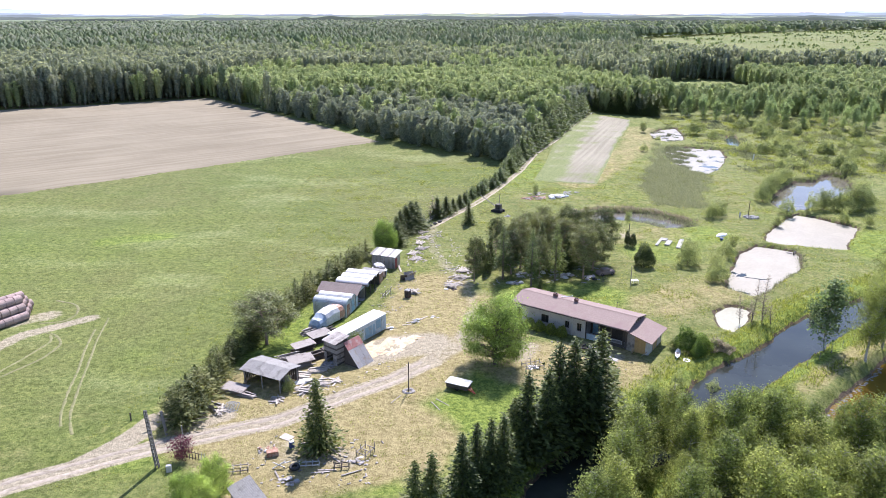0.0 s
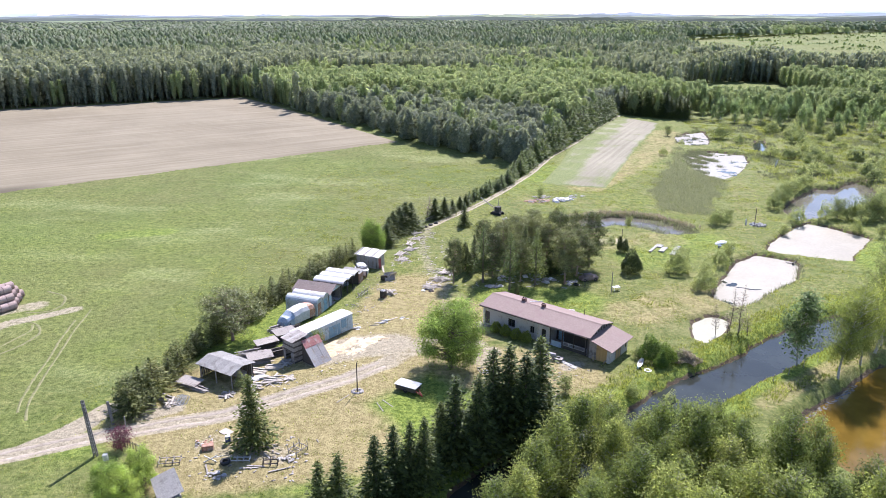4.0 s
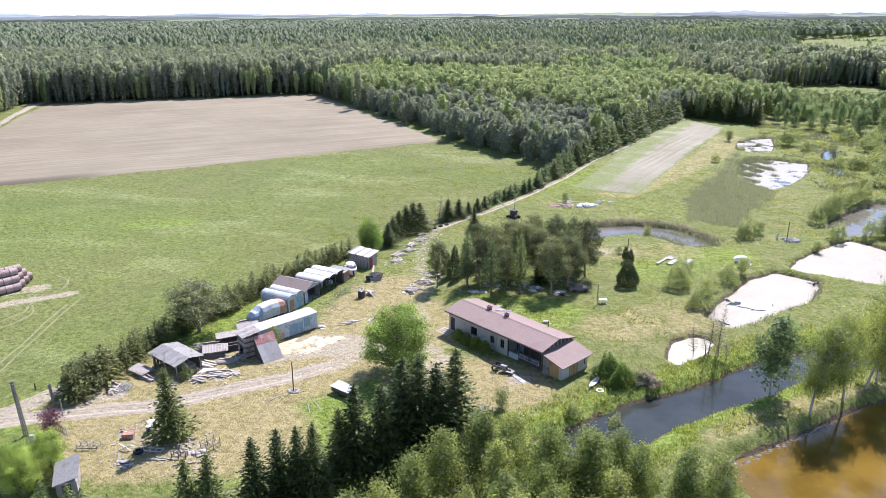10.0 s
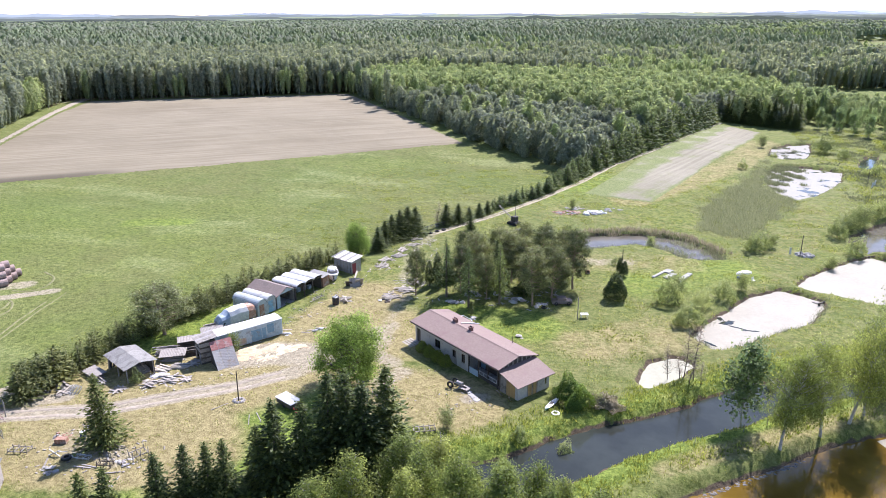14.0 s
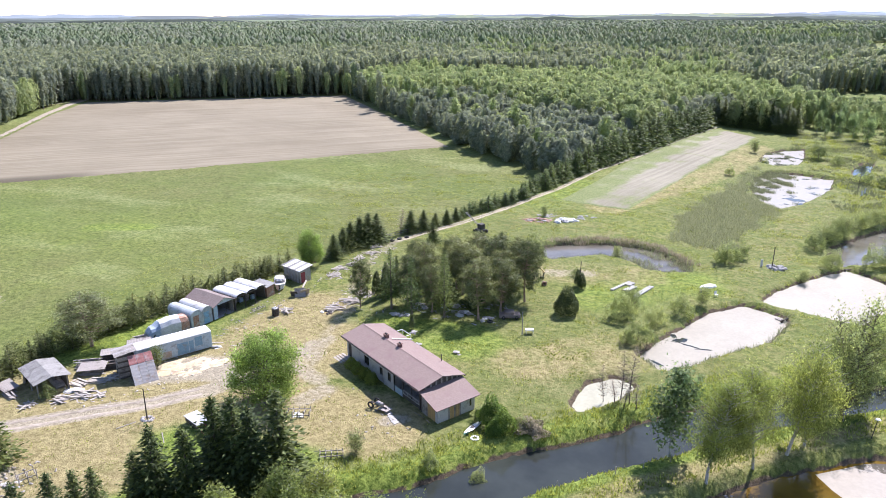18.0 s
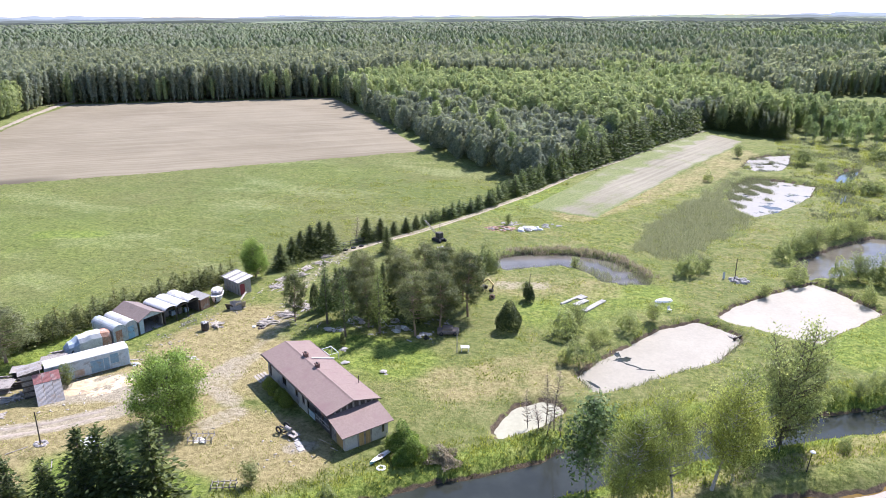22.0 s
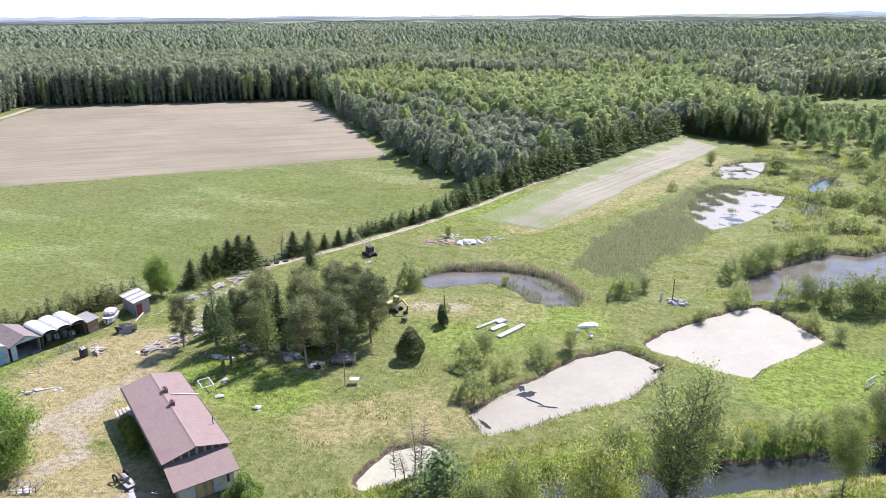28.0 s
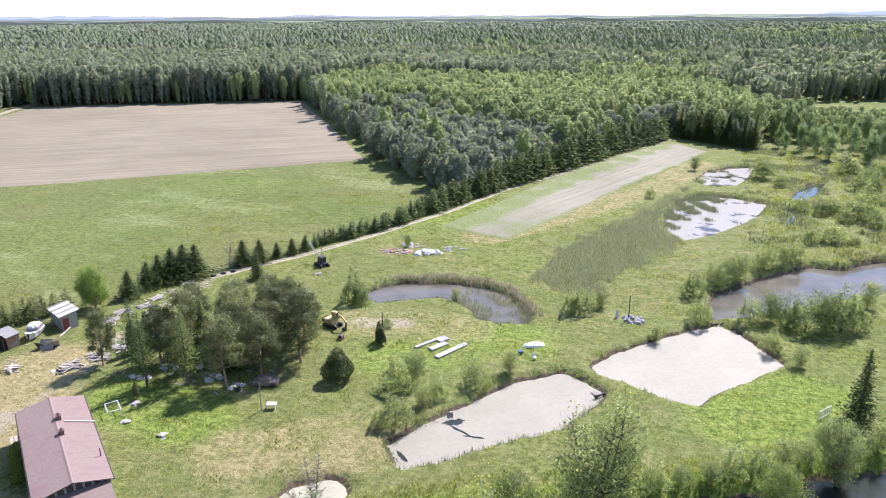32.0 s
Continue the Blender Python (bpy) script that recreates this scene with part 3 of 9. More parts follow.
def spread(lo, hi, fine, far_lo, far_hi, grow=1.13):
    """Coordinates that are close together between lo and hi and wider apart beyond."""
    mid = list(np.arange(lo, hi, fine))
    up, s = [mid[-1]], fine
    while up[-1] < far_hi:
        s *= grow
        up.append(up[-1] + s)
    dn, s = [mid[0]], fine
    while dn[-1] > far_lo:
        s *= grow
        dn.append(dn[-1] - s)
    return np.array(dn[:0:-1] + mid + up[1:])


XS = spread(-69, 116, 0.66, -6500, 6500)
YS = np.concatenate([spread(44, 212, 0.66, -400, 212.5), np.arange(213.6, 330, 1.2), spread(331, 420, 3.0, 330.5, 6500)[2:]])
YS = np.unique(YS)
GX, GY = np.meshgrid(XS, YS)
LAND = 2.2 * step(GY, 140, 310) + 0.12 * waves(GX, GY, 3, 30) * step(np.hypot(GX, GY - 90), 30, 90) + 0.05 * waves(GX, GY, 4, 6)
NEARBY = (GX > -60) & (GX < 130) & (GY > 30) & (GY < 300)
bank = np.full(GX.shape, 99.0)
nx, ny = GX[NEARBY], GY[NEARBY]
jit = 0.18 * waves(nx, ny, 9, 5) + 0.16 * waves(nx, ny, 12, 1.8)
for _n, poly, level, _m, _l in WATERS:
    d = distance_to(poly, nx, ny) + jit
    wide = 0.9 if level > RIVER_LEVEL else 1.5
    here = LAND[NEARBY]
    edge = np.where(d > 0, level - 0.05 + (here - level + 0.05) * step(d, -0.2, wide), level - 0.05 - 1.0 * step(-d, 0, 2.0))
    LAND[NEARBY] = np.minimum(here, np.where(d < wide, edge, here))
    bank[NEARBY] = np.minimum(bank[NEARBY], d)


def gz(x, y):
    """Height of the ground."""
    i = int(np.clip(np.searchsorted(XS, x) - 1, 0, len(XS) - 2))
    j = int(np.clip(np.searchsorted(YS, y) - 1, 0, len(YS) - 2))
    a, b = (x - XS[i]) / (XS[i + 1] - XS[i]), (y - YS[j]) / (YS[j + 1] - YS[j])
    return float(LAND[j, i] * (1 - a) * (1 - b) + LAND[j, i + 1] * a * (1 - b) + LAND[j + 1, i] * (1 - a) * b + LAND[j + 1, i + 1] * a * b)


def gzs(x, y):
    i = np.clip(np.searchsorted(XS, x) - 1, 0, len(XS) - 2)
    j = np.clip(np.searchsorted(YS, y) - 1, 0, len(YS) - 2)
    a, b = (x - XS[i]) / (XS[i + 1] - XS[i]), (y - YS[j]) / (YS[j + 1] - YS[j])
    return LAND[j, i] * (1 - a) * (1 - b) + LAND[j, i + 1] * a * (1 - b) + LAND[j + 1, i] * (1 - a) * b + LAND[j + 1, i + 1] * a * b


ROAD_LINE = [(-70, 41), (-58, 49), (-49, 54.5), (-40, 60), (-35.4, 62.6), (-30.9, 65), (-25, 67.5), (-19.3, 70), (-13.5, 74.8), (-7.1, 79.7), (-2.9, 84.2), (0.6, 89), (3, 94), (3.5, 100)]
FIELD_BRANCH = [(-39, 60.6), (-36.4, 64), (-34.8, 67), (-34, 70)]
HEDGE_TRACK = [(3.5, 100), (3, 112), (-1, 122), (-4, 132), (-4.1, 146.7), (2.1, 158.7), (8.1, 169.9), (13.9, 184.1), (20.3, 201.6), (27.2, 224.5), (36.9, 247.9), (48.5, 276.6), (61, 311)]
BALE_TRACK = [(-62, 96), (-58.6, 96.5), (-57.8, 99), (-59.4, 102.9), (-64.8, 105.2)]
BALE_TRACK_TWO = [(-60, 76), (-57.8, 79.5), (-56.5, 82.2), (-55.1, 85.1), (-54.9, 89.3), (-57.3, 92.2), (-60, 93)]
BALE_TRACK_THREE = [(-60.6, 77), (-58.9, 80.4), (-57.4, 86.3), (-56.6, 90.1), (-58.5, 92.4)]
RUT_A = [(-52.4, 98), (-50.4, 89.8), (-48.7, 84.7), (-47.3, 80.1), (-45.6, 74.5), (-44, 70.1), (-41.6, 66.2)]
RUT_B = [(-52.6, 94), (-50.7, 87.2), (-48.8, 81.6), (-47.1, 75.8), (-45.4, 70.7), (-43.7, 67.8)]
x, y = GX, GY
near = lambda line, w, soft: 1 - step(distance_to(line, x, y, False), w, w + soft)
dirt = np.maximum.reduce([near(ROAD_LINE[:-3], 0.9, 1.3), 0.62 * near(ROAD_LINE[-4:], 0.8, 2.6), 0.6 * near([(5, 98), (5.5, 93), (9, 91)], 0.8, 2.4), near(FIELD_BRANCH, 0.8, 1.3), 0.5 * near(HEDGE_TRACK[:5], 0.5, 2.2), 0.6 * near([(3, 92), (4.5, 97), (4.6, 102)], 0.6, 2.4), 0.62 * near(HEDGE_TRACK[4:], 0.4, 1.1), 
                          0.66 * near([(-64, 86), (-62, 92), (-58, 95.5), (-55, 98)], 0.8, 1.4), 0.6 * near([(-66, 96), (-62, 99)], 1.2, 2.0), 0.8 * near([(-12, 86), (-7, 89), (-3, 90)], 1.6, 4.5), 0.75 * near([(-29, 69), (-26, 71)], 0.5, 2.0),
                          0.6 * near([(9.5, 86), (11, 89)], 0.8, 2.5), 0.7 * near([(21, 85), (22.5, 86)], 0.6, 1.5), 0.55 * near([(-19, 64), (-11, 62.5)], 1.0, 3.0), 0.55 * near([(30, 139), (36, 141)], 1.0, 3.0)])
yard = np.maximum.reduce([near([(-24, 72), (-12, 78), (-4, 90), (2, 98)], 7, 9), near([(-20, 62), (-6, 66)], 5, 6), near([(10, 84), (20, 84)], 4, 6), near([(-5, 100), (-3, 112)], 4, 6)])
dry = np.maximum.reduce([0.66 * yard, 0.3 * near([(0, 110), (30, 100), (60, 120), (70, 170), (90, 230)], 22, 14), 0.5 * near([(34, 104), (46, 112)], 3, 8), 0.5 * near([(34, 186), (62, 235), (72, 270)], 3, 8), 0.3 * near([(-58, 68), (-46, 65), (-38, 68)], 5, 12), 0.42 * near([(30, 140), (44, 142)], 4, 6), 0.35 * near([(20, 172), (34, 168)], 4, 8),
                         0.25 * near([(-80, 60), (-50, 50), (-20, 50)], 6, 12), 0.35 * near([(56, 134), (66, 158), (76, 190)], 3, 6), 0.5 * near([(44, 78), (56, 88), (70, 99), (90, 115)], 0.8, 2.2), 0.2 * near([(90, 205), (110, 230), (100, 262)], 8, 14)])
lush = np.maximum.reduce([0.42 * near([(-150, 105), (-70, 120), (-48, 90)], 22, 26), 0.62 * (1 - step(np.abs(distance_to(RIVER_LINE, x, y)), 1, 5)), 0.45 * near([(12, 108), (24, 108)], 3, 5), 0.5 * near([(84, 132), (90, 138)], 3, 8), 0.35 * near([(-120, 140), (-40, 150), (10, 205)], 10, 25),
                         0.5 * near([(-6, 62), (6, 78), (13, 74)], 3, 5), 0.6 * near([(-70, 135), (-60, 139)], 1, 7), 0.35 * near([(40, 130), (55, 142)], 3, 6)])
mud = np.where(bank < 1.6, 0.9 * step(0.6 - np.abs(bank - 0.05), 0, 0.5), 0)
wild = 0.4 + 0.6 * (1 - step(distance_to([(-36, 64), (-31, 80), (-24, 108), (-14, 130), (4, 168), (20, 205), (60, 316), (140, 320), (140, 40), (-40, 40)], x, y), -2, 4))
FIELD_EDGE = [(-25, 244), (-125, 366), (-236, 301), (-217, 261), (-188, 212), (-152, 151), (-149, 142.4), (-131, 157.3), (-85, 195)]
verts = np.stack([GX, GY, LAND], -1).reshape(-1, 3)
w = len(XS)
idx = np.arange(len(YS) * w).reshape(len(YS), w)
quads = np.stack([idx[:-1, :-1], idx[:-1, 1:], idx[1:, 1:], idx[1:, :-1]], -1).reshape(-1, 4)
me = array_mesh("ground", verts, quads, True, dirt=dirt.ravel(), dry=dry.ravel(), lush=lush.ravel(), mud=mud.ravel(), wild=wild.ravel())
me.materials.append(GROUND)
tagged(new("ground", me), "uneven meadow with mown grass and dry patches", "ground", kind="structure")


def sheet(name, poly, material, label, category, size, lift, **fields):
    """A patch of land over the ground, on a grid trimmed to its outline."""
    px, py = [p[0] for p in poly], [p[1] for p in poly]
    gx, gy = np.meshgrid(np.arange(min(px) - size, max(px) + size, size), np.arange(min(py) - size, max(py) + size, size))
    d = distance_to(poly, gx, gy)
    h, w = gx.shape
    # points just outside move onto the outline
    ex = (np.roll(d, -1, 1) - np.roll(d, 1, 1)) / (2 * size)
    ey = (np.roll(d, -1, 0) - np.roll(d, 1, 0)) / (2 * size)
    out = np.clip(d, 0, size * 1.5)
    gx, gy = gx - ex * out, gy - ey * out
    z = gzs(gx, gy) + lift * (1 - step(d, -size, 0) * 0.9)
    if "ridge" in fields:
        ang, pitch, amp = fields["ridge"]
        z = z + amp * np.sin((-gx * math.sin(ang) + gy * math.cos(ang)) * 6.283 / pitch) * step(-d, 0, 1.5)
    ids = np.arange(h * w).reshape(h, w)
    q = np.stack([ids[:-1, :-1], ids[:-1, 1:], ids[1:, 1:], ids[1:, :-1]], -1).reshape(-1, 4)
    keep = (d.ravel()[q] < size * 0.75).all(1)
    extra = {key: field(gx, gy).ravel() for key, field in fields.items() if key != "ridge"}
    me = array_mesh(name, np.stack([gx, gy, z], -1).reshape(-1, 3), q[keep], True, **extra)
    me.materials.append(material)
    return tagged(new(name, me), label, category, kind="structure")


sheet("ploughed_field", FIELD_EDGE, FIELD, "bare harrowed field of pale brown soil", "field", 1.3, 0.12, damp=lambda a, b: (1 - step(distance_to([(-152, 142), (-131, 157.3), (-112, 173)], a, b, False), 1, 11)) * step(-a, 92, 128))
sheet("field_road", [(-150, 148), (-187, 208), (-202, 233), (-219, 262), (-236, 293), (-245, 314), (-250, 314), (-240.5, 293), (-223.5, 263), (-207, 236), (-191.5, 211), (-154, 148)], ROAD, "pale sandy road between field and wood", "road", 1.5, 0.3)
STRIP = [(22.4, 189.3), (28.5, 210.7), (34.4, 237.9), (45.8, 271.2), (59.5, 307), (73.5, 291.5), (68.8, 274.8), (57.7, 244.6), (46.0, 206.8), (39.1, 185.1)]
sheet("crop_strip", STRIP, BEDS, "long tilled strip with rows and green weeds", "garden", 0.5, 0.1, ridge=(radians(69), 1.5, 0.04),
      weeds=lambda a, b: 0.42 * step(-((a - 30.7) * 0.955 - (b - 187) * 0.296), 0, 5) + 0.2 * step(-b, -222, -192) + 0.4 * step(distance_to(STRIP, a, b), -1.6, 0) + 0.14 * waves(a, b, 66, 14) - 0.06)

for name, poly, level, material, label in WATERS + [("water_film", EAST_GLARE_FILM, RIVER_LEVEL + 0.012, GLARE_FILM, "pale film on the brown pond, sky glare put into its colour")]:
    px, py = [p[0] for p in poly], [p[1] for p in poly]
    cx, cy = sum(px) / len(px), sum(py) / len(py)
    bm = bmesh.new()
    ring = []
    n = len(poly)
    for i in range(n):
        a, b, c = Vector(poly[i - 1]), Vector(poly[i]), Vector(poly[(i + 1) % n])
        t = (c - a).normalized()
        o = Vector((t.y, -t.x))
        area = sum(poly[k][0] * poly[(k + 1) % n][1] - poly[(k + 1) % n][0] * poly[k][1] for k in range(n))
        ring.append(bm.verts.new((*(b + o * (1.2 if area > 0 else -1.2) * (name != "water_film")), level)))
    bmesh.ops.triangle_fill(bm, edges=[bm.edges.new((ring[i], ring[(i + 1) % n])) for i in range(n)], use_beauty=True)
    bmesh.ops.recalc_face_normals(bm, faces=bm.faces)
    if bm.faces and bm.faces[0].normal.z < 0:
        bmesh.ops.reverse_faces(bm, faces=bm.faces)
    me = bpy.data.meshes.new(name)
    bm.to_mesh(me)
    bm.free()
    me.materials.append(material)
    tagged(new(name, me), label, "water", kind="structure")


def ribbon(name, line, offset, width, material, label, rng, lift=0.035):
    """A worn wheel rut along a line."""
    pts = []
    for (ax, ay), (bx, by) in zip(line, line[1:]):
        k = max(2, int(math.hypot(bx - ax, by - ay) / 0.6))
        pts += [(ax + (bx - ax) * i / k, ay + (by - ay) * i / k) for i in range(k)]
    pts = np.array(pts)
    for _ in range(6):
        pts[1:-1] = (pts[:-2] + pts[1:-1] * 2 + pts[2:]) / 4
    t = np.gradient(pts, axis=0)
    t /= np.hypot(t[:, 0], t[:, 1])[:, None]
    nrm = np.stack([-t[:, 1], t[:, 0]], 1)
    rows = []
    for k in (-1, -0.55, 0.55, 1):
        wob = 0.12 * waves(pts[:, 0] + 7 * k, pts[:, 1], 21 + int(3 * k), 3)
        q = pts + nrm * (offset + (k * width / 2 + wob * (abs(k) > 0.9)))[:, None]
        rows.append(np.column_stack([q, gzs(q[:, 0], q[:, 1]) + (lift if abs(k) < 0.9 else -0.03)]))
    v = np.stack(rows, 1).reshape(-1, 3)
    n = len(pts)
    ids = np.arange(n * 4).reshape(n, 4)
    q = np.stack([ids[:-1, :-1], ids[1:, :-1], ids[1:, 1:], ids[:-1, 1:]], -1).reshape(-1, 4)
    me = array_mesh(name, v, q[:, ::-1], True)
    me.materials.append(material)
    return me


rng = random.Random(5)
road = tagged(new("road"), "sandy farm track with two worn wheel ruts", "road", kind="structure")
for off in (-0.75, 0.75):
    part("wheel_rut", ribbon("wheel_rut", ROAD_LINE[:-3], off, 0.75, ROAD, "", rng), ROAD, road)
lane = tagged(new("lane"), "narrow sandy lane along the spruce hedge", "road", kind="structure")
for off in (-0.55, 0.55):
    part("wheel_rut", ribbon("wheel_rut", HEDGE_TRACK[4:], off, 0.62, ROAD, "", rng), ROAD, lane)
track = tagged(new("field_track"), "faint wheel tracks worn into the meadow by the bales", "track", kind="structure")
for line, wide in ((BALE_TRACK, 0.55), (BALE_TRACK_TWO, 0.5), (BALE_TRACK_THREE, 0.5), (RUT_A, 0.42), (RUT_B, 0.42), ([(-8, 54.5), (-2, 58), (3, 63), (5.5, 69), (9, 74)], 0.5), ([(-7, 53.5), (-1, 57), (4.2, 62.2), (7, 68.5), (10, 73)], 0.4)):
    part("wheel_rut", ribbon("wheel_rut", line, 0.0, wide, TRACK, "", rng, 0.03), TRACK, track)


# ---- trees ----
def frames_of(n, rs):
    """Random pairs of right-angled directions."""
    a = rs.normal(size=(n, 3))
    a /= np.linalg.norm(a, axis=1)[:, None]
    b = np.cross(a, rs.normal(size=(n, 3)))
    b /= np.linalg.norm(b, axis=1)[:, None] + 1e-9
    return a, b


def cards(c, size, rs, slim=0.6, hang=0.0, out=None, loose=0.6):
    """Small pointed leaf clumps at c; hang turns their length downwards, out lays them along the crown's outside."""
    n = len(c)
    a, b = frames_of(n, rs)
    if out is not None:
        nrm = out / (np.linalg.norm(out, axis=1)[:, None] + 1e-6) + loose * rs.normal(size=(n, 3))
        nrm /= np.linalg.norm(nrm, axis=1)[:, None]
        a = np.cross(nrm, a)
        a /= np.linalg.norm(a, axis=1)[:, None] + 1e-9
        if hang:
            down = np.array([0, 0, -1.0]) - nrm * -nrm[:, 2:]
            a = a * (1 - hang) + hang * down / (np.linalg.norm(down, axis=1)[:, None] + 1e-6)
            a /= np.linalg.norm(a, axis=1)[:, None] + 1e-9
        b = np.cross(nrm, a)
        hang = 0.0
    if hang:
        a = a * (1 - hang) + np.array([0, 0, -1.0]) * hang
        a /= np.linalg.norm(a, axis=1)[:, None]
        b = np.cross(a, rs.normal(size=(n, 3)))
        b /= np.linalg.norm(b, axis=1)[:, None] + 1e-9
    s = (size * rs.uniform(0.6, 1.4, n))[:, None]
    k = (rs.uniform(0.1, 0.3, n))[:, None] * s * np.cross(a, b)
    v = np.stack([c - a * s, c + a * s * 0.55 - b * s * slim + k, c + a * s * 0.55 + b * s * slim + k], 1).reshape(-1, 3)
    return v, np.arange(3 * n).reshape(n, 3)


def limb_shape(shape, rs, h, r, base, limbs, rise, profile, trunk_r, lean=0.0, stems=1):
    """Trunk and limbs; returns the limbs' start and end points."""
    ends = []
    for s in range(stems):
        a0 = rs.uniform(0, 6.28)
        lx, ly = (lean + (0.16 * h if stems > 1 else 0.0)) * math.cos(a0), (lean + (0.16 * h if stems > 1 else 0.0)) * math.sin(a0)
        hh = h * rs.uniform(0.85, 1.0) if stems > 1 else h
        spine = [(lx * t + 0.02 * h * math.sin(5 * t + s), ly * t + 0.02 * h * math.cos(4 * t), hh * 0.97 * t) for t in (0, 0.12, 0.35, 0.6, 0.8, 1.0)]
        shape.tube([(p[0], p[1], p[2] - (0.25 if i == 0 else 0)) for i, p in enumerate(spine)], [trunk_r * q / stems ** 0.4 for q in (1.25, 0.95, 0.75, 0.5, 0.28, 0.06)], 7)
        for i in range(limbs // stems):
            t = base + (0.97 - base) * ((i + rs.uniform(0.1, 0.9)) / (limbs // stems))
            p = np.array([np.interp(t, (0, 0.12, 0.35, 0.6, 0.8, 1.0), [q[j] for q in spine]) for j in range(3)])
            az = i * 2.399 + rs.uniform(-0.5, 0.5)
            q = profile((t - base) / (1 - base)) * r * rs.uniform(0.75, 1.12)
            e = p + np.array([q * math.cos(az), q * math.sin(az), q * rise * rs.uniform(0.6, 1.3)])
            m = (p + e) / 2 + np.array([0, 0, -0.06 * q if rise > 0 else 0.05 * q])
            tr = trunk_r * (1 - t) * 0.45 + 0.02
            shape.tube([tuple(p), tuple(m), tuple(e)], [tr, tr * 0.6, 0.012], 4, False)
            ends.append((p, m, e))
    return ends


def leafy(h, r, seed, base=0.3, limbs=40, n=1500, size=0.2, rise=0.5, spread_r=0.2, droop=0.0, profile=None, trunk_r=0.14, slim=0.6, hang=0.0, lean=0.0, stems=1, top=40, inner=0.35, clump=0, puff=0.35, strand=1.0):
    """A tree with leaves gathered along its limbs: trunk shape, crown mesh data."""
    n, size = int(1.9 * n), 0.8 * size
    rs = np.random.RandomState(seed)
    profile = profile or (lambda t: (max(0.0, 1 - t) ** 0.6) * (0.55 + 0.45 * min(1, t * 4)))
    sh = Shape()
    ends = limb_shape(sh, rs, h, r, base, limbs, rise, profile, trunk_r, lean, stems)
    P, M, E = (np.array([e[k] for e in ends]) for k in range(3))
    wgt = np.linalg.norm(E - P, axis=1) + 0.15
    k = n // clump if clump else n
    i = rs.choice(len(ends), k, p=wgt / wgt.sum())
    t = rs.uniform(inner, 1.05, k)[:, None]
    c = P[i] * (1 - t) ** 2 + 2 * M[i] * t * (1 - t) + E[i] * t ** 2
    c += rs.normal(size=(k, 3)) * (spread_r * r) * np.array([1, 1, 0.7])
    c[:, 2] -= droop * rs.uniform(0, 1, k) ** 1.5 * np.linalg.norm(c[:, :2], axis=1) * 0.6
    local = np.zeros((k, 3))
    if clump:
        pull = rs.uniform(0.6, 1.35, (k, 1))
        local = np.repeat(pull, clump, 0) * rs.normal(size=(k * clump, 3)) * puff * np.array([1, 1, 0.8 * strand])
        local[:, 2] -= puff * (strand - 1) * 0.7
        c = np.repeat(c, clump, 0) + local
    if top:
        tip = P[np.argmax(P[:, 2])]
        ct = tip + rs.normal(size=(top, 3)) * np.array([0.1 * r, 0.1 * r, 0.03 * h])
        c, local = np.vstack([c, ct]), np.vstack([local, ct * 0])
    above = c[:, 2] > 0.15
    c, local = c[above], local[above]
    mid = np.array([0, 0, h * (base + 0.45 * (1 - base))])
    out = (c - mid) / np.array([r, r, h * (1 - base) * 0.5]) + np.array([0, 0, 0.35])
    if clump:
        out = 0.6 * out + 0.8 * local / puff / np.array([1, 1, strand])
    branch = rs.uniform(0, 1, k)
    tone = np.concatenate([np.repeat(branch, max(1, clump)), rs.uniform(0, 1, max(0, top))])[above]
    return sh, (*cards(c, size, rs, slim, hang, out, 0.6 if clump else 0.75), np.repeat(tone, 3))


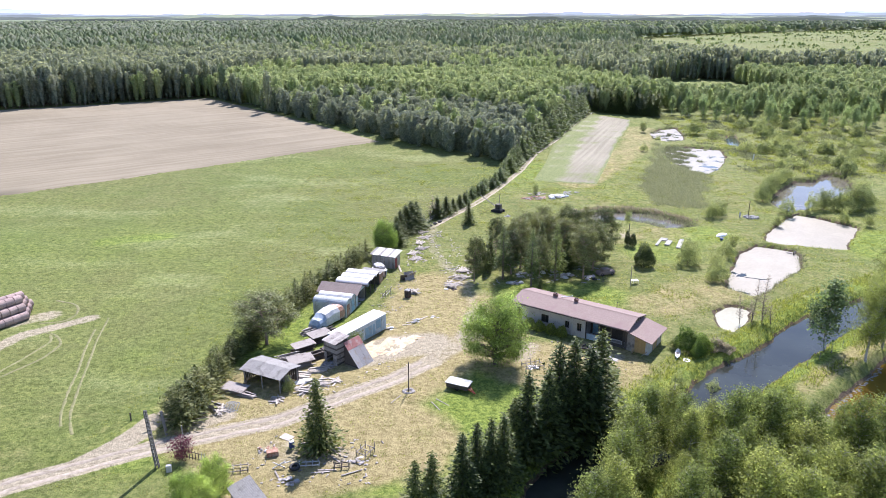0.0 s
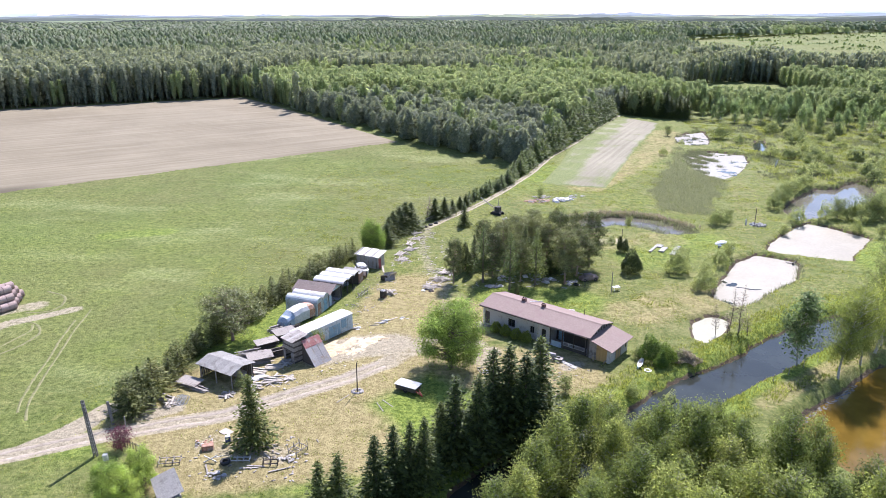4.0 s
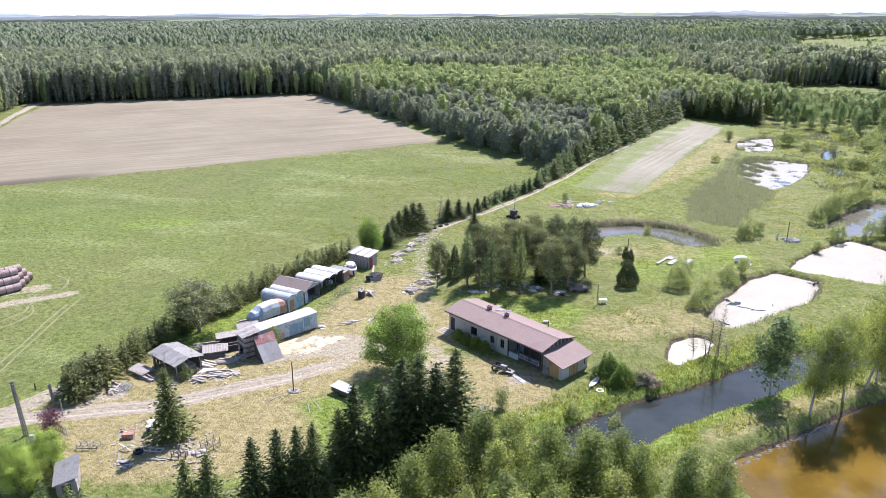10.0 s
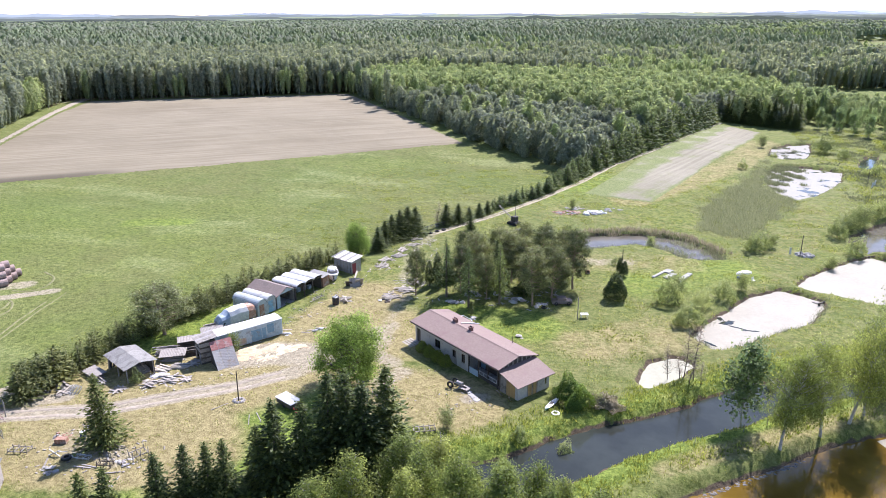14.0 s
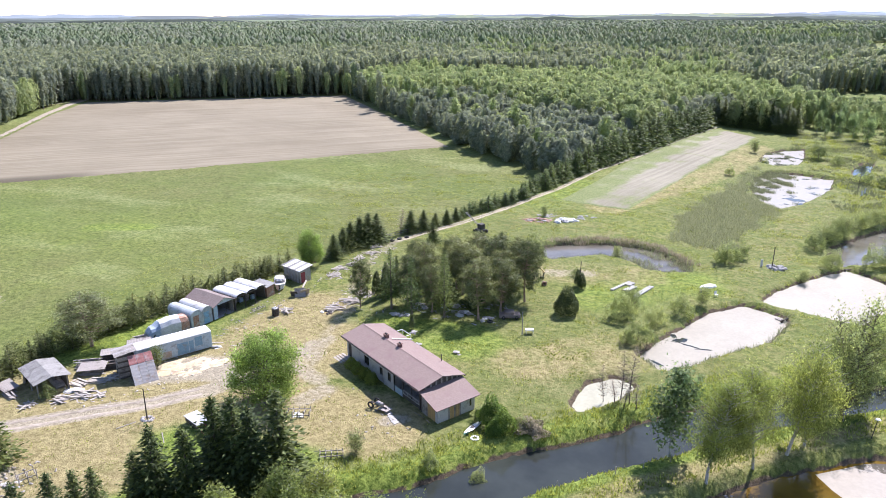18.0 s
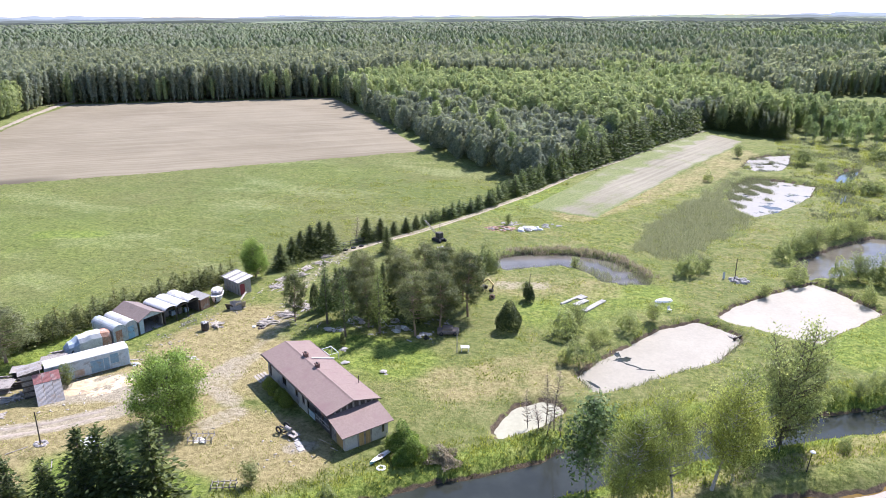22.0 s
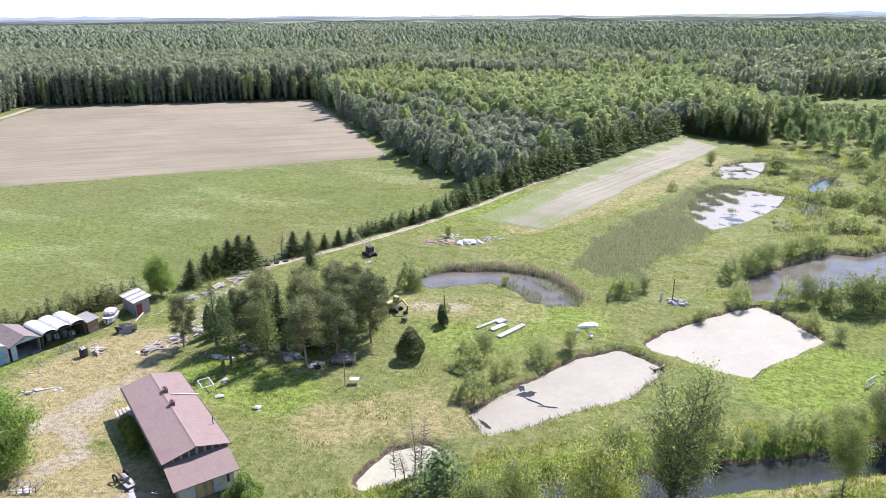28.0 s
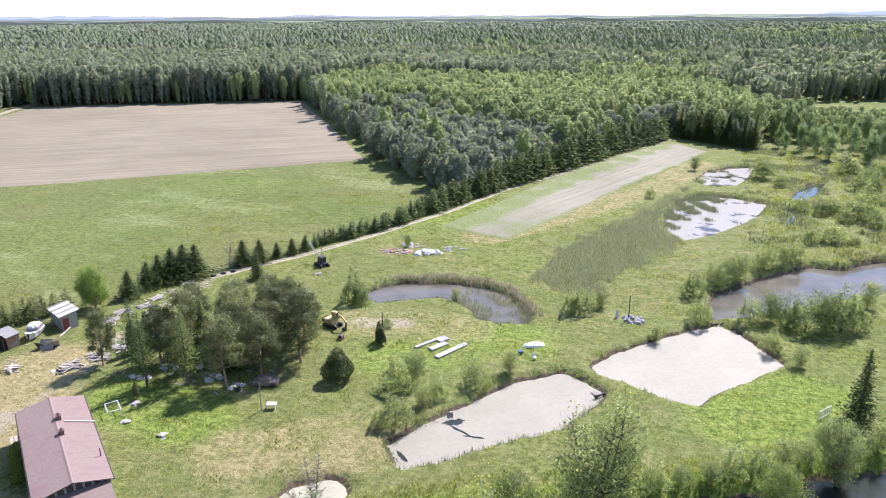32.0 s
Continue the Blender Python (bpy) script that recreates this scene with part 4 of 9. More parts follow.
def conifer(h, r, seed, whorls=22, arms=9, bits=5, size=0.32, low=0.05, power=0.85, sag=0.35, ragged=0.2):
    """A spruce: whorls of drooping arms carrying flat sprays."""
    rs = np.random.RandomState(seed)
    sh = Shape()
    sh.tube([(0, 0, -0.2), (0, 0, h * 0.5), (0, 0, h * 0.98)], [0.02 * h, 0.012 * h, 0.01], 6)
    cs, dirs, sz = [], [], []
    for k in range(whorls):
        u = (k + rs.uniform(0, 0.6)) / whorls
        z = h * (low + (0.99 - low) * u)
        rad = r * (1 - u) ** power * rs.uniform(1 - ragged, 1 + ragged) + 0.1
        m = max(4, int(arms * (0.5 + 0.7 * (1 - u))))
        for j in range(m):
            az = 6.283 * (j + rs.uniform(-0.35, 0.35)) / m + k * 1.1
            ra = rad * rs.uniform(0.7, 1.12)
            for b in range(bits):
                t = (b + 0.7) / bits
                cs.append((ra * t * math.cos(az) + rs.normal() * 0.06 * r, ra * t * math.sin(az) + rs.normal() * 0.06 * r, z + ra * (0.12 * t - sag * t * t) + rs.normal() * 0.02 * h))
                dirs.append((math.cos(az) + rs.normal() * 0.25, math.sin(az) + rs.normal() * 0.25, 0.12 - 0.2 * t + rs.normal() * 0.22))
                sz.append(size * (0.55 + 0.6 * (1 - u)) * rs.uniform(0.7, 1.3))
    for j in range(14):
        cs.append((rs.normal() * 0.03, rs.normal() * 0.03, h * (0.955 + 0.005 * j)))
        dirs.append((0.5 * math.cos(2.4 * j), 0.5 * math.sin(2.4 * j), 1.0))
        sz.append(size * (0.75 - 0.03 * j))
    c, a, s = np.array(cs), np.array(dirs), np.array(sz)[:, None]
    a /= np.linalg.norm(a, axis=1)[:, None]
    b = np.cross(a, np.array([0, 0, 1.0]) + 0.7 * rs.normal(size=a.shape))
    b /= np.linalg.norm(b, axis=1)[:, None] + 1e-9
    dn = np.array([0, 0, -0.22])
    v = np.stack([c - a * s * 0.8, c - b * s * 0.42 + dn * s, c + a * s * 1.1, c + b * s * 0.42 + dn * s], 1).reshape(-1, 3)
    return sh, (v, np.arange(len(v)).reshape(-1, 4))


def dome(h, r, seed, n=1500, size=0.13, lumps=0.12):
    """A dense shrub clothed to the ground: leaves close to an uneven dome."""
    rs = np.random.RandomState(seed)
    n, size = int(1.9 * n), 0.8 * size
    sh = Shape()
    sh.tube([(0, 0, -0.2), (0, 0, h * 0.6)], [0.05 * h / 3 + 0.03, 0.02], 6)
    d = rs.normal(size=(n, 3))
    d[:, 2] = np.abs(d[:, 2]) - 0.25
    d /= np.linalg.norm(d, axis=1)[:, None]
    bumps = 1 + lumps * (np.sin(5 * d[:, 0] + seed) + np.sin(6 * d[:, 1] + 2) + np.sin(7 * d[:, 2] + 1)) / 1.5
    q = (rs.uniform(0.5, 1, n) ** 0.4 * bumps)[:, None]
    z = h * (0.3 + 0.7 * np.clip(d[:, 2:], -0.4, 1) * q)
    c = np.concatenate([d[:, :2] * q * r * np.sqrt(np.clip(1.05 - np.clip(d[:, 2:], 0, 1) ** 2 * 0.1, 0, 1)), z], 1)
    c = c[c[:, 2] > 0.03]
    return sh, cards(c, size, rs, 0.55, 0.1, d + np.array([0, 0, 0.3]) if len(c) == len(d) else c - np.array([0, 0, h * 0.25]), 0.6)


class Kind:
    """A kind of tree with a few grown forms, planted by copying."""

    def __init__(self, name, label, category, forms, bark, foliage, height, group=""):
        self.name, self.label, self.category, self.height, self.group = name, label, category, height, group
        self.parts = []
        for sh, (v, q, *tone) in forms:
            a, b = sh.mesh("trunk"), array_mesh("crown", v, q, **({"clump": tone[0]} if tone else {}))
            a.materials.append(bark)
            b.materials.append(foliage)
            self.parts.append((a, b))
        self.k = 0

    def plant(self, x, y, h, wide=1.0, form=None, label="", group="", turn=None, lean=0.0):
        a, b = self.parts[(self.k if form is None else form) % len(self.parts)]
        self.k += 1
        t = new(self.name)
        s = h / self.height
        t.matrix_basis = pose(x, y, gz(x, y) - 0.03, lean, 0, (self.k * 137.5) % 360 if turn is None else turn) @ Matrix.Diagonal((s * wide, s * wide, s, 1))
        tagged(t, label or self.label, self.category, group or self.group)
        for nm, me in (("trunk", a), ("crown", b)):
            o = new(nm, me)
            o.parent = t
        return t


round_top = lambda t: math.sqrt(max(0.0, 1 - (2 * min(t, 1.0) * 0.92 - 0.75) ** 2 / 1.3))
maple_top = lambda t: (1 - min(t, 1) ** 1.8) ** 0.6 * (0.7 + 0.3 * min(1, t * 4))
cone_top = lambda t: (1 - min(t, 1)) ** 0.75 * (0.55 + 0.45 * min(1, t * 4)) + 0.06
pine_top = lambda t: (1 - min(t, 1) ** 2.0) ** 0.7 * (0.7 + 0.3 * min(1, t * 4))
broad = lambda t: (1 - min(t, 1) ** 2.2) * (0.75 + 0.25 * min(1, t * 3))
fuller = lambda t: (1 - min(t, 1) ** 1.7) ** 0.8 * (0.5 + 0.5 * min(1, t * 3))
slimmer = lambda t: (1 - min(t, 1)) ** 0.7 * (0.5 + 0.5 * min(1, t * 3.5))
spruce = Kind("spruce_tree", "tall dark green spruce with drooping branches", "spruce", [conifer(10, 2.75, s, 32, 12, 8, 0.27, 0.04, 0.95, 0.22, 0.28) for s in (1, 2, 3)], BARK, SPRUCE, 10)
hedge_spruce = Kind("spruce_tree", "young dark spruce in the hedge row", "spruce", [conifer(6, 1.9, s, 18, 10, 4, 0.29, 0.02, 0.8) for s in (11, 12, 13)], BARK, HEDGE_SPRUCE, 6, "spruce hedge along the lane")
larch = Kind("larch_tree", "soft green larch with layered branches", "larch", [conifer(10, 2.5, s, 26, 10, 9, 0.17, 0.2, 0.85, 0.05, 0.35) for s in (21, 22)], BARK, LARCH, 10, "conifers behind the house")
pine = Kind("pine_tree", "grey-green pine with a rounded crown", "pine", [leafy(9, 2.75, s, lo, 52, 6200, 0.18, 0.32, 0.05, 0, pine_top, 0.15, 0.3, inner=0.55, clump=80, puff=0.38, strand=0.7) for s, lo in ((31, 0.2), (32, 0.26), (33, 0.16), (34, 0.22))], PINE_BARK, PINE, 9, "conifers behind the house")
birch = Kind("birch_tree", "slender birch with light hanging foliage", "birch", [leafy(10, 2.2, s, 0.1, 70, 5600, 0.145, 1.0, 0.08, 0.4, cone_top, 0.09, 0.5, 0.5, 0.4, clump=90, puff=0.42, strand=1.5) for s in (41, 42, 43, 44)], BIRCH_BARK, BIRCH, 10, "young birch wood by the stream")
edge_birch = Kind("birch_tree", "loose green birch at the wood's edge", "birch", [leafy(10, 2.3, s, 0.15, 40, 1300, 0.25, 0.9, 0.09, 0.4, fuller, 0.09, 0.6, 0.4, 0.4, clump=36, puff=0.5, strand=1.4) for s in (45, 46, 47)], BIRCH_BARK, EDGE_BIRCH, 10, "trees at the wood's edge")
weeping = Kind("birch_tree", "old birch with drooping twigs and a leaning white trunk", "birch", [leafy(12, 3.7, s, 0.26, 70, 8400, 0.15, 0.75, 0.05, 1.1, fuller, 0.15, 0.42, 0.7, 1.3, clump=85, puff=0.42, strand=2.0) for s in (51, 52, 53)], BIRCH_BARK, BIRCH, 12, "birches on the bank")
alder = Kind("alder_tree", "many-stemmed alder with thin olive foliage", "alder", [leafy(11, 3.0, s, 0.06, 130, 8600, 0.125, 0.8, 0.08, 0.15, fuller, 0.2, 0.6, 0.2, 0.3, 3, clump=80, puff=0.44) for s in (61, 62)], BARK, ALDER, 11)
maple = Kind("maple_tree", "broad maple with a dense bright green crown", "maple", [leafy(9, 4.5, 71, 0.06, 110, 14000, 0.16, 0.55, 0.1, 0.15, maple_top, 0.26, 0.6, 0.2, inner=0.55, clump=170, puff=0.6)], BARK, MAPLE, 9)
shrub = Kind("shrub", "willow shrub with light green leaves", "shrub", [dome(3, 1.5, 81, 1300, 0.13, 0.25), leafy(3, 1.45, 82, 0.03, 40, 1300, 0.12, 0.8, 0.14, 0.25, round_top, 0.05, 0.5, 0.1, 0.0, 1, 10, 0.15, clump=16, puff=0.26), dome(3, 1.4, 83, 1300, 0.13, 0.3)], BARK, SHRUB, 3, "willow shrubs round the ponds")
marsh_shrub = Kind("shrub", "low willow shrub in the marsh", "shrub", [dome(3, 1.5, s, 420, 0.23, 0.28) for s in (84, 85, 86)], BARK, SHRUB, 3, "shrubs in the marsh")
thuja = Kind("thuja_shrub", "dark green thuja hedge shrub with browned tips", "shrub", [conifer(3.4, 1.15, 93, 15, 10, 5, 0.17, 0.02, 0.7, -0.1, 0.35), conifer(3.2, 1.3, 94, 15, 10, 5, 0.17, 0.02, 0.65, -0.1, 0.4), dome(3, 1.15, 92, 1000, 0.13, 0.2), conifer(3.6, 1.2, 91, 15, 10, 5, 0.17, 0.02, 0.75, -0.1, 0.35)], BARK, THUJA, 3, "thuja hedge behind the sheds")
dark_thuja = Kind("thuja_shrub", "dense rounded dark thuja", "shrub", [dome(4, 2.0, 95, 4200, 0.14)], BARK, DARK_THUJA, 4)
lime_thuja = Kind("thuja_shrub", "yellow-green rounded thuja", "shrub", [dome(1.6, 0.85, 98, 1100, 0.1, 0.1)], BARK, LIME, 1.6)
column_thuja = Kind("thuja_shrub", "slim columnar dark thuja", "shrub", [dome(3, 0.55, 97, 1400, 0.1, 0.06)], BARK, DARK_THUJA, 3)
leafy_bush = Kind("lilac_bush", "leafy dark green bush beside the house end", "shrub", [dome(3, 1.9, 94, 2600, 0.15, 0.2)], BARK, LILAC, 3, "bushes at the house end")
dry_clump = Kind("dry_grass_clump", "heap of dry grass and roots on the bank", "grass clump", [dome(1.2, 1.2, 96, 900, 0.16, 0.3)], BARK, DEAD, 1.2)
purple = Kind("purple_shrub", "dark purple-leaved shrub by the gate", "shrub", [leafy(2.3, 1.3, 99, 0.03, 34, 900, 0.13, 0.8, 0.2, 0.2, round_top, 0.05, 0.5, 0.1, 0.0, 1, 10, 0.3)], BARK, PURPLE, 2.3)
dead_tree = Kind("dead_tree", "bare dead tree with grey twigs", "tree", [leafy(6, 1.0, s, 0.2, 54, 300, 0.12, 0.5, 0.15, 0.2, slimmer, 0.055, 0.12, 0.0, 0.2, 1, 5) for s in (101, 102)], BARK, DEAD, 6, "dead trees by the small pond")


def thicket(plan, kinds, seed, gap, hs, wide=(0.85, 1.2)):
    """Trees at uneven spacing inside an outline."""
    r = random.Random(seed)
    px, py = [p[0] for p in plan], [p[1] for p in plan]
    put, tries = [], 0
    while tries < 900:
        tries += 1
        x, y = r.uniform(min(px), max(px)), r.uniform(min(py), max(py))
        if float(distance_to(plan, np.array([x]), np.array([y]))[0]) > 0 or any((x - a) ** 2 + (y - b) ** 2 < gap * gap for a, b in put):
            continue
        put.append((x, y))
        r.choice(kinds).plant(x, y, r.uniform(*hs), r.uniform(*wide))
    return put


# dark spruces beside the drive
for x, y, h in ((16.6, 70.1, 12.6), (15.1, 67.7, 12.2), (13.3, 67.8, 12.0), (11.6, 67.2, 11.2), (10.2, 64.6, 9.6), (7.9, 63.1, 10.0), (6.5, 62.3, 7.6), (5.2, 58.9, 7.8), (3.9, 58.1, 7.8), (2.5, 56.9, 8.1), (1.1, 54.8, 8.3), (-1.6, 51.8, 8.3), (-3.0, 50.6, 8.3)):
    spruce.plant(x, y, h, 1.28 if y > 60 else 1.15, group="dark spruces beside the drive")
spruce.plant(-14.0, 64.3, 8.6, 1.2, label="single bushy spruce beside the drive, junk under it")
for x, y, h in ((-19, 51, 3.4), (-16.5, 51.5, 3.0), (-14, 50.5, 3.6), (-11.5, 50.8, 3.2)):
    hedge_spruce.plant(x, y, h, 1.1, group="small spruces by the hut", label="small young spruce beside the hut")
maple.plant(6.0, 83.9, 8.7, 1.0)
maple.plant(-22.4, 56.0, 4.4, 0.8, label="rounded leafy maple bush beside the hut")
maple.plant(-24.2, 53.6, 4.6, 0.8, label="rounded leafy maple bush beside the hut")
maple.plant(-22.6, 52.6, 4.4, 0.85, label="rounded leafy maple bush beside the hut")
purple.plant(-28.0, 62.4, 2.2)
# conifers behind the house
for kind, x, y, h, wd in ((pine, 4.1, 114.0, 8.6, 0.75), (larch, 9.0, 114.8, 10.2, 1.0), (larch, 13.6, 111.8, 10.2, 0.95), (larch, 18.0, 114.2, 10.4, 0.95), (pine, 22.9, 115.4, 10.0, 0.95), (pine, 25.6, 119.2, 9.4, 1.0), (pine, 28.2, 124.6, 10.6, 0.95),
                          (pine, 12.5, 121.0, 10.0, 1.0), (pine, 18.0, 124.0, 9.6, 1.0), (pine, 22.8, 126.0, 9.8, 1.0), (spruce, 16.2, 119.8, 9.0, 1.0), (spruce, 7.2, 121.4, 6.6, 0.9), (pine, 22.4, 131.4, 9.2, 0.95), (pine, 14.0, 129.5, 8.6, 1.0),
                          (pine, 18.0, 132.6, 8.6, 1.0), (spruce, 21.0, 119.2, 7.4, 0.9), (pine, 8.6, 127.0, 8.0, 0.9), (pine, 10.6, 117.6, 8.4, 0.9), (pine, 15.4, 115.6, 8.2, 0.85), (pine, 20.4, 122.0, 9.4, 1.0), (pine, 24.8, 123.0, 9.2, 0.9), (spruce, 11.6, 124.6, 7.6, 1.1), (pine, 25.8, 129.0, 9.4, 0.9), (pine, 16.0, 126.6, 9.0, 0.9)):
    kind.plant(x, y, h, wd, group="conifers behind the house")
for x, y, h in ((4.8, 118.5, 4.6), (5.6, 120.5, 5.2), (6.6, 118.0, 4.2), (14.8, 108.8, 2.4)):
    column_thuja.plant(x, y, h, 0.9)
spruce.plant(3.8, 148.5, 5.4, 1.2, label="single young spruce beside the lane")
dark_thuja.plant(35.4, 122.0, 4.1, 0.9)
column_thuja.plant(35.2, 134.2, 3.0, 1.1)
column_thuja.plant(36.0, 133.0, 2.9, 1.3)
for x, y in ((11.6, 95.2), (13.0, 94.2), (14.5, 93.2), (15.9, 92.2)):
    lime_thuja.plant(x, y, 1.6, 1.0, label="yellow-green thuja bush under the front windows", group="bushes along the house front")
# hedge behind the sheds
for i in range(46):
    t = i / 45
    x = np.interp(t, (0, 0.15, 0.4, 0.7, 1), (-30.8, -30.2, -27.6, -23.0, -16.4)) + random.uniform(-0.7, 0.7)
    y = np.interp(t, (0, 0.15, 0.4, 0.7, 1), (68.5, 76.5, 92.0, 108.0, 126.0)) + random.uniform(-0.4, 0.4)
    thuja.plant(float(x), float(y), random.uniform(2.6, 3.8) * (1.15 if i < 7 else 1.0), random.uniform(0.95, 1.3) * (1.35 if i < 5 else 1.0))
pine.plant(-26.2, 89.2, 8.0, 1.75, label="broad grey-green pine in the hedge", group="thuja hedge behind the sheds")
maple.plant(-12.8, 128.2, 6.4, 0.75, label="bright green young maple at the hedge end")
spruce.plant(-10.8, 133.6, 4.8, 1.9, label="short broad spruce at the hedge end")
for x, y, h in ((-11.2, 138.2, 4.8), (-10.6, 140.4, 5.4), (-9.6, 142.4, 6.0), (-8.6, 144.4, 6.4), (-7.6, 146.2, 5.8), (-3.2, 154.0, 4.8), (-1.2, 156.4, 4.4), (0.4, 159.6, 3.0), (2.0, 162.4, 3.2), (3.2, 165.2, 3.0)):
    spruce.plant(x, y, h, 2.1, group="spruces along the lane", label="dark bushy spruce beside the lane")
dead_tree.plant(-4.6, 152.0, 6.0, 1.6, label="half bare grey tree among spruces")
# spruce hedge beside the lane
HEDGE = [(4.2, 168.0), (6.6, 172.3), (13.0, 185.6), (18.6, 205.2), (26.0, 226.8), (35.4, 252.0), (59.8, 316.5)]
seg = [math.dist(a, b) for a, b in zip(HEDGE, HEDGE[1:])]
run = 0.0
while run < sum(seg):
    k, rest = 0, run
    while rest > seg[k]:
        rest -= seg[k]
        k += 1
    t = rest / seg[k]
    x, y = HEDGE[k][0] + (HEDGE[k + 1][0] - HEDGE[k][0]) * t, HEDGE[k][1] + (HEDGE[k + 1][1] - HEDGE[k][1]) * t
    h = float(np.interp(y, (168, 190, 207, 240, 260, 316), (2.8, 3.6, 6.0, 7.6, 8.6, 8.6))) * random.uniform(0.82, 1.15)
    hedge_spruce.plant(x + random.uniform(-0.6, 0.6) - 0.6, y + random.uniform(-0.3, 0.3), h, random.uniform(1.2, 1.6) * (1.2 if y < 200 else 1.0))
    run += 1.0 + 0.07 * h
for i in range(16):
    t = (i + 0.5) / 16
    spruce.plant(60.6 + 27 * t + random.uniform(-1, 1), 317.5 - 17 * t + random.uniform(-1, 1), random.uniform(9, 11.5), 1.0, group="dark spruces at the strip's end", label="dark spruce at the strip's far end")
# trees by the water
thicket([(18, 49), (21, 60), (27, 63.5), (36, 63.5), (41, 62), (44.5, 57), (45, 48), (34, 42), (22, 43)], [birch], 7, 2.4, (6.2, 11.2), (0.85, 1.25))
for x, y, h in ((17.6, 59.0, 10.2), (15.6, 55.5, 9.4), (20.3, 63.5, 10.0), (23.4, 65.8, 9.6), (12.4, 50.0, 9.0), (14.6, 51.5, 8.6)):
    birch.plant(x, y, h, 1.15)
edge_birch.plant(52.2, 89.2, 10.6, 1.25, label="thin-leaved birch with bare stems on the stream bank", group="birches on the bank")
for x, y, h, wd in ((55.7, 85.4, 11.8, 1.0), (59.9, 89.3, 12.0, 0.95), (63.8, 92.6, 13.2, 1.0), (65.6, 95.4, 12.0, 0.85)):
    weeping.plant(x, y, h, wd)
alder.plant(71.0, 104.6, 16.2, 0.85, label="tall many-stemmed alder standing in the stream")
alder.plant(92.3, 123.3, 8.4, 0.95)
weeping.plant(86.2, 111.4, 8.0, 1.0, label="low weeping birch on the far stream bank")
spruce.plant(95.4, 133.4, 9.8, 0.9, label="lone dark spruce near the stream")
for x, y, h, wd in ((32.6, 88.6, 2.9, 0.85), (34.2, 87.4, 2.6, 0.8), (33.4, 86.2, 2.0, 0.7)):
    leafy_bush.plant(x, y, h, wd)
for x, y, h in ((43.8, 98.4, 5.6), (46.0, 98.6, 7.2), (47.0, 98.0, 7.8), (45.2, 97.4, 3.4), (46.6, 96.8, 3.0), (47.8, 97.0, 3.2)):
    dead_tree.plant(x, y, h, 1.0 if h > 4 else 1.9)
for x, y, h in ((43.6, 122.8, 3.8), (44.8, 125.4, 3.6), (45.2, 114.2, 2.2), (46.6, 115.6, 3.2), (47.9, 120.2, 2.6), (48.9, 122.4, 2.8), (52.2, 127.2, 3.2), (55.2, 131.9, 2.8), (58.6, 154.0, 3.2), (60.2, 154.8, 3.6), (62.6, 157.6, 2.4), (76.0, 167.6, 3.8),
                (77.6, 157.8, 3.4), (72.0, 149.6, 2.2), (79.0, 173.6, 3.8), (81.0, 176.2, 4.2), (83.0, 178.6, 3.8), (86.6, 185.0, 3.6), (88.2, 187.0, 3.4), (90.6, 189.2, 3.2), (92.8, 191.8, 3.6), (84.6, 160.2, 3.6), (87.4, 161.0, 4.2), (89.8, 160.6, 4.4), (92.2, 160.0, 4.8),
                (94.6, 160.6, 5.4), (97.0, 161.6, 5.8), (98.6, 163.4, 4.4), (101.8, 171.8, 3.8), (24.9, 145.6, 4.6), (26.2, 145.0, 2.6), (39.8, 152.6, 2.4), (62.5, 228.0, 2.6), (73.3, 250.0, 2.4), (71.0, 262.0, 3.4), (88.7, 258.4, 5.6), (92.6, 250.3, 3.0), (90.6, 147.2, 2.4), (87.4, 151.6, 2.8),
                (34.2, 138.6, 1.4), (20.4, 78.4, 2.2), (28.6, 79.0, 1.8), (36.0, 88.4, 1.6), (56.4, 100.8, 1.8), (75.4, 114.6, 2.4), (77.9, 116.2, 1.8), (80.4, 117.4, 2.2), (82.6, 119.2, 2.8), (85.0, 120.4, 2.6), (87.4, 122.6, 3.0), (89.6, 124.4, 2.4), (94.8, 128.0, 2.8), (97.0, 129.4, 3.2), (72.4, 113.0, 2.0), (77.0, 104.4, 1.4), (21.4, 174.2, 2.2)):
    shrub.plant(x, y, h, random.uniform(0.85, 1.15))
r = random.Random(17)
for i in range(210):
    x, y = r.uniform(92, 150), r.uniform(196, 290)
    if (x < 106 and y > 232) or y > 297 - (x - 88) * 0.35 or y < 188 + (118 - x) * 0.6 or waves(np.array([x]), np.array([y]), 93, 22)[0] < -0.25:
        continue
    marsh_shrub.plant(x, y, r.uniform(1.2, 4.2), r.uniform(0.9, 1.3))
stood = []
for i in range(400):
    x, y = r.uniform(86, 190), r.uniform(232, 325)
    if 300 - (x - 88) * 0.75 < y < 328 - 0.3 * (x - 90) and not any((x - p) ** 2 + (y - q) ** 2 < 34 for p, q in stood) and len(stood) < 78:
        stood.append((x, y))
        edge_birch.plant(x, y, r.uniform(7, 10.5), r.uniform(0.85, 1.1))
for x, y, h in ((31, 88.6, 1.6), (33.5, 79.8, 2.0)):
    shrub.plant(x, y, h, 1.0)


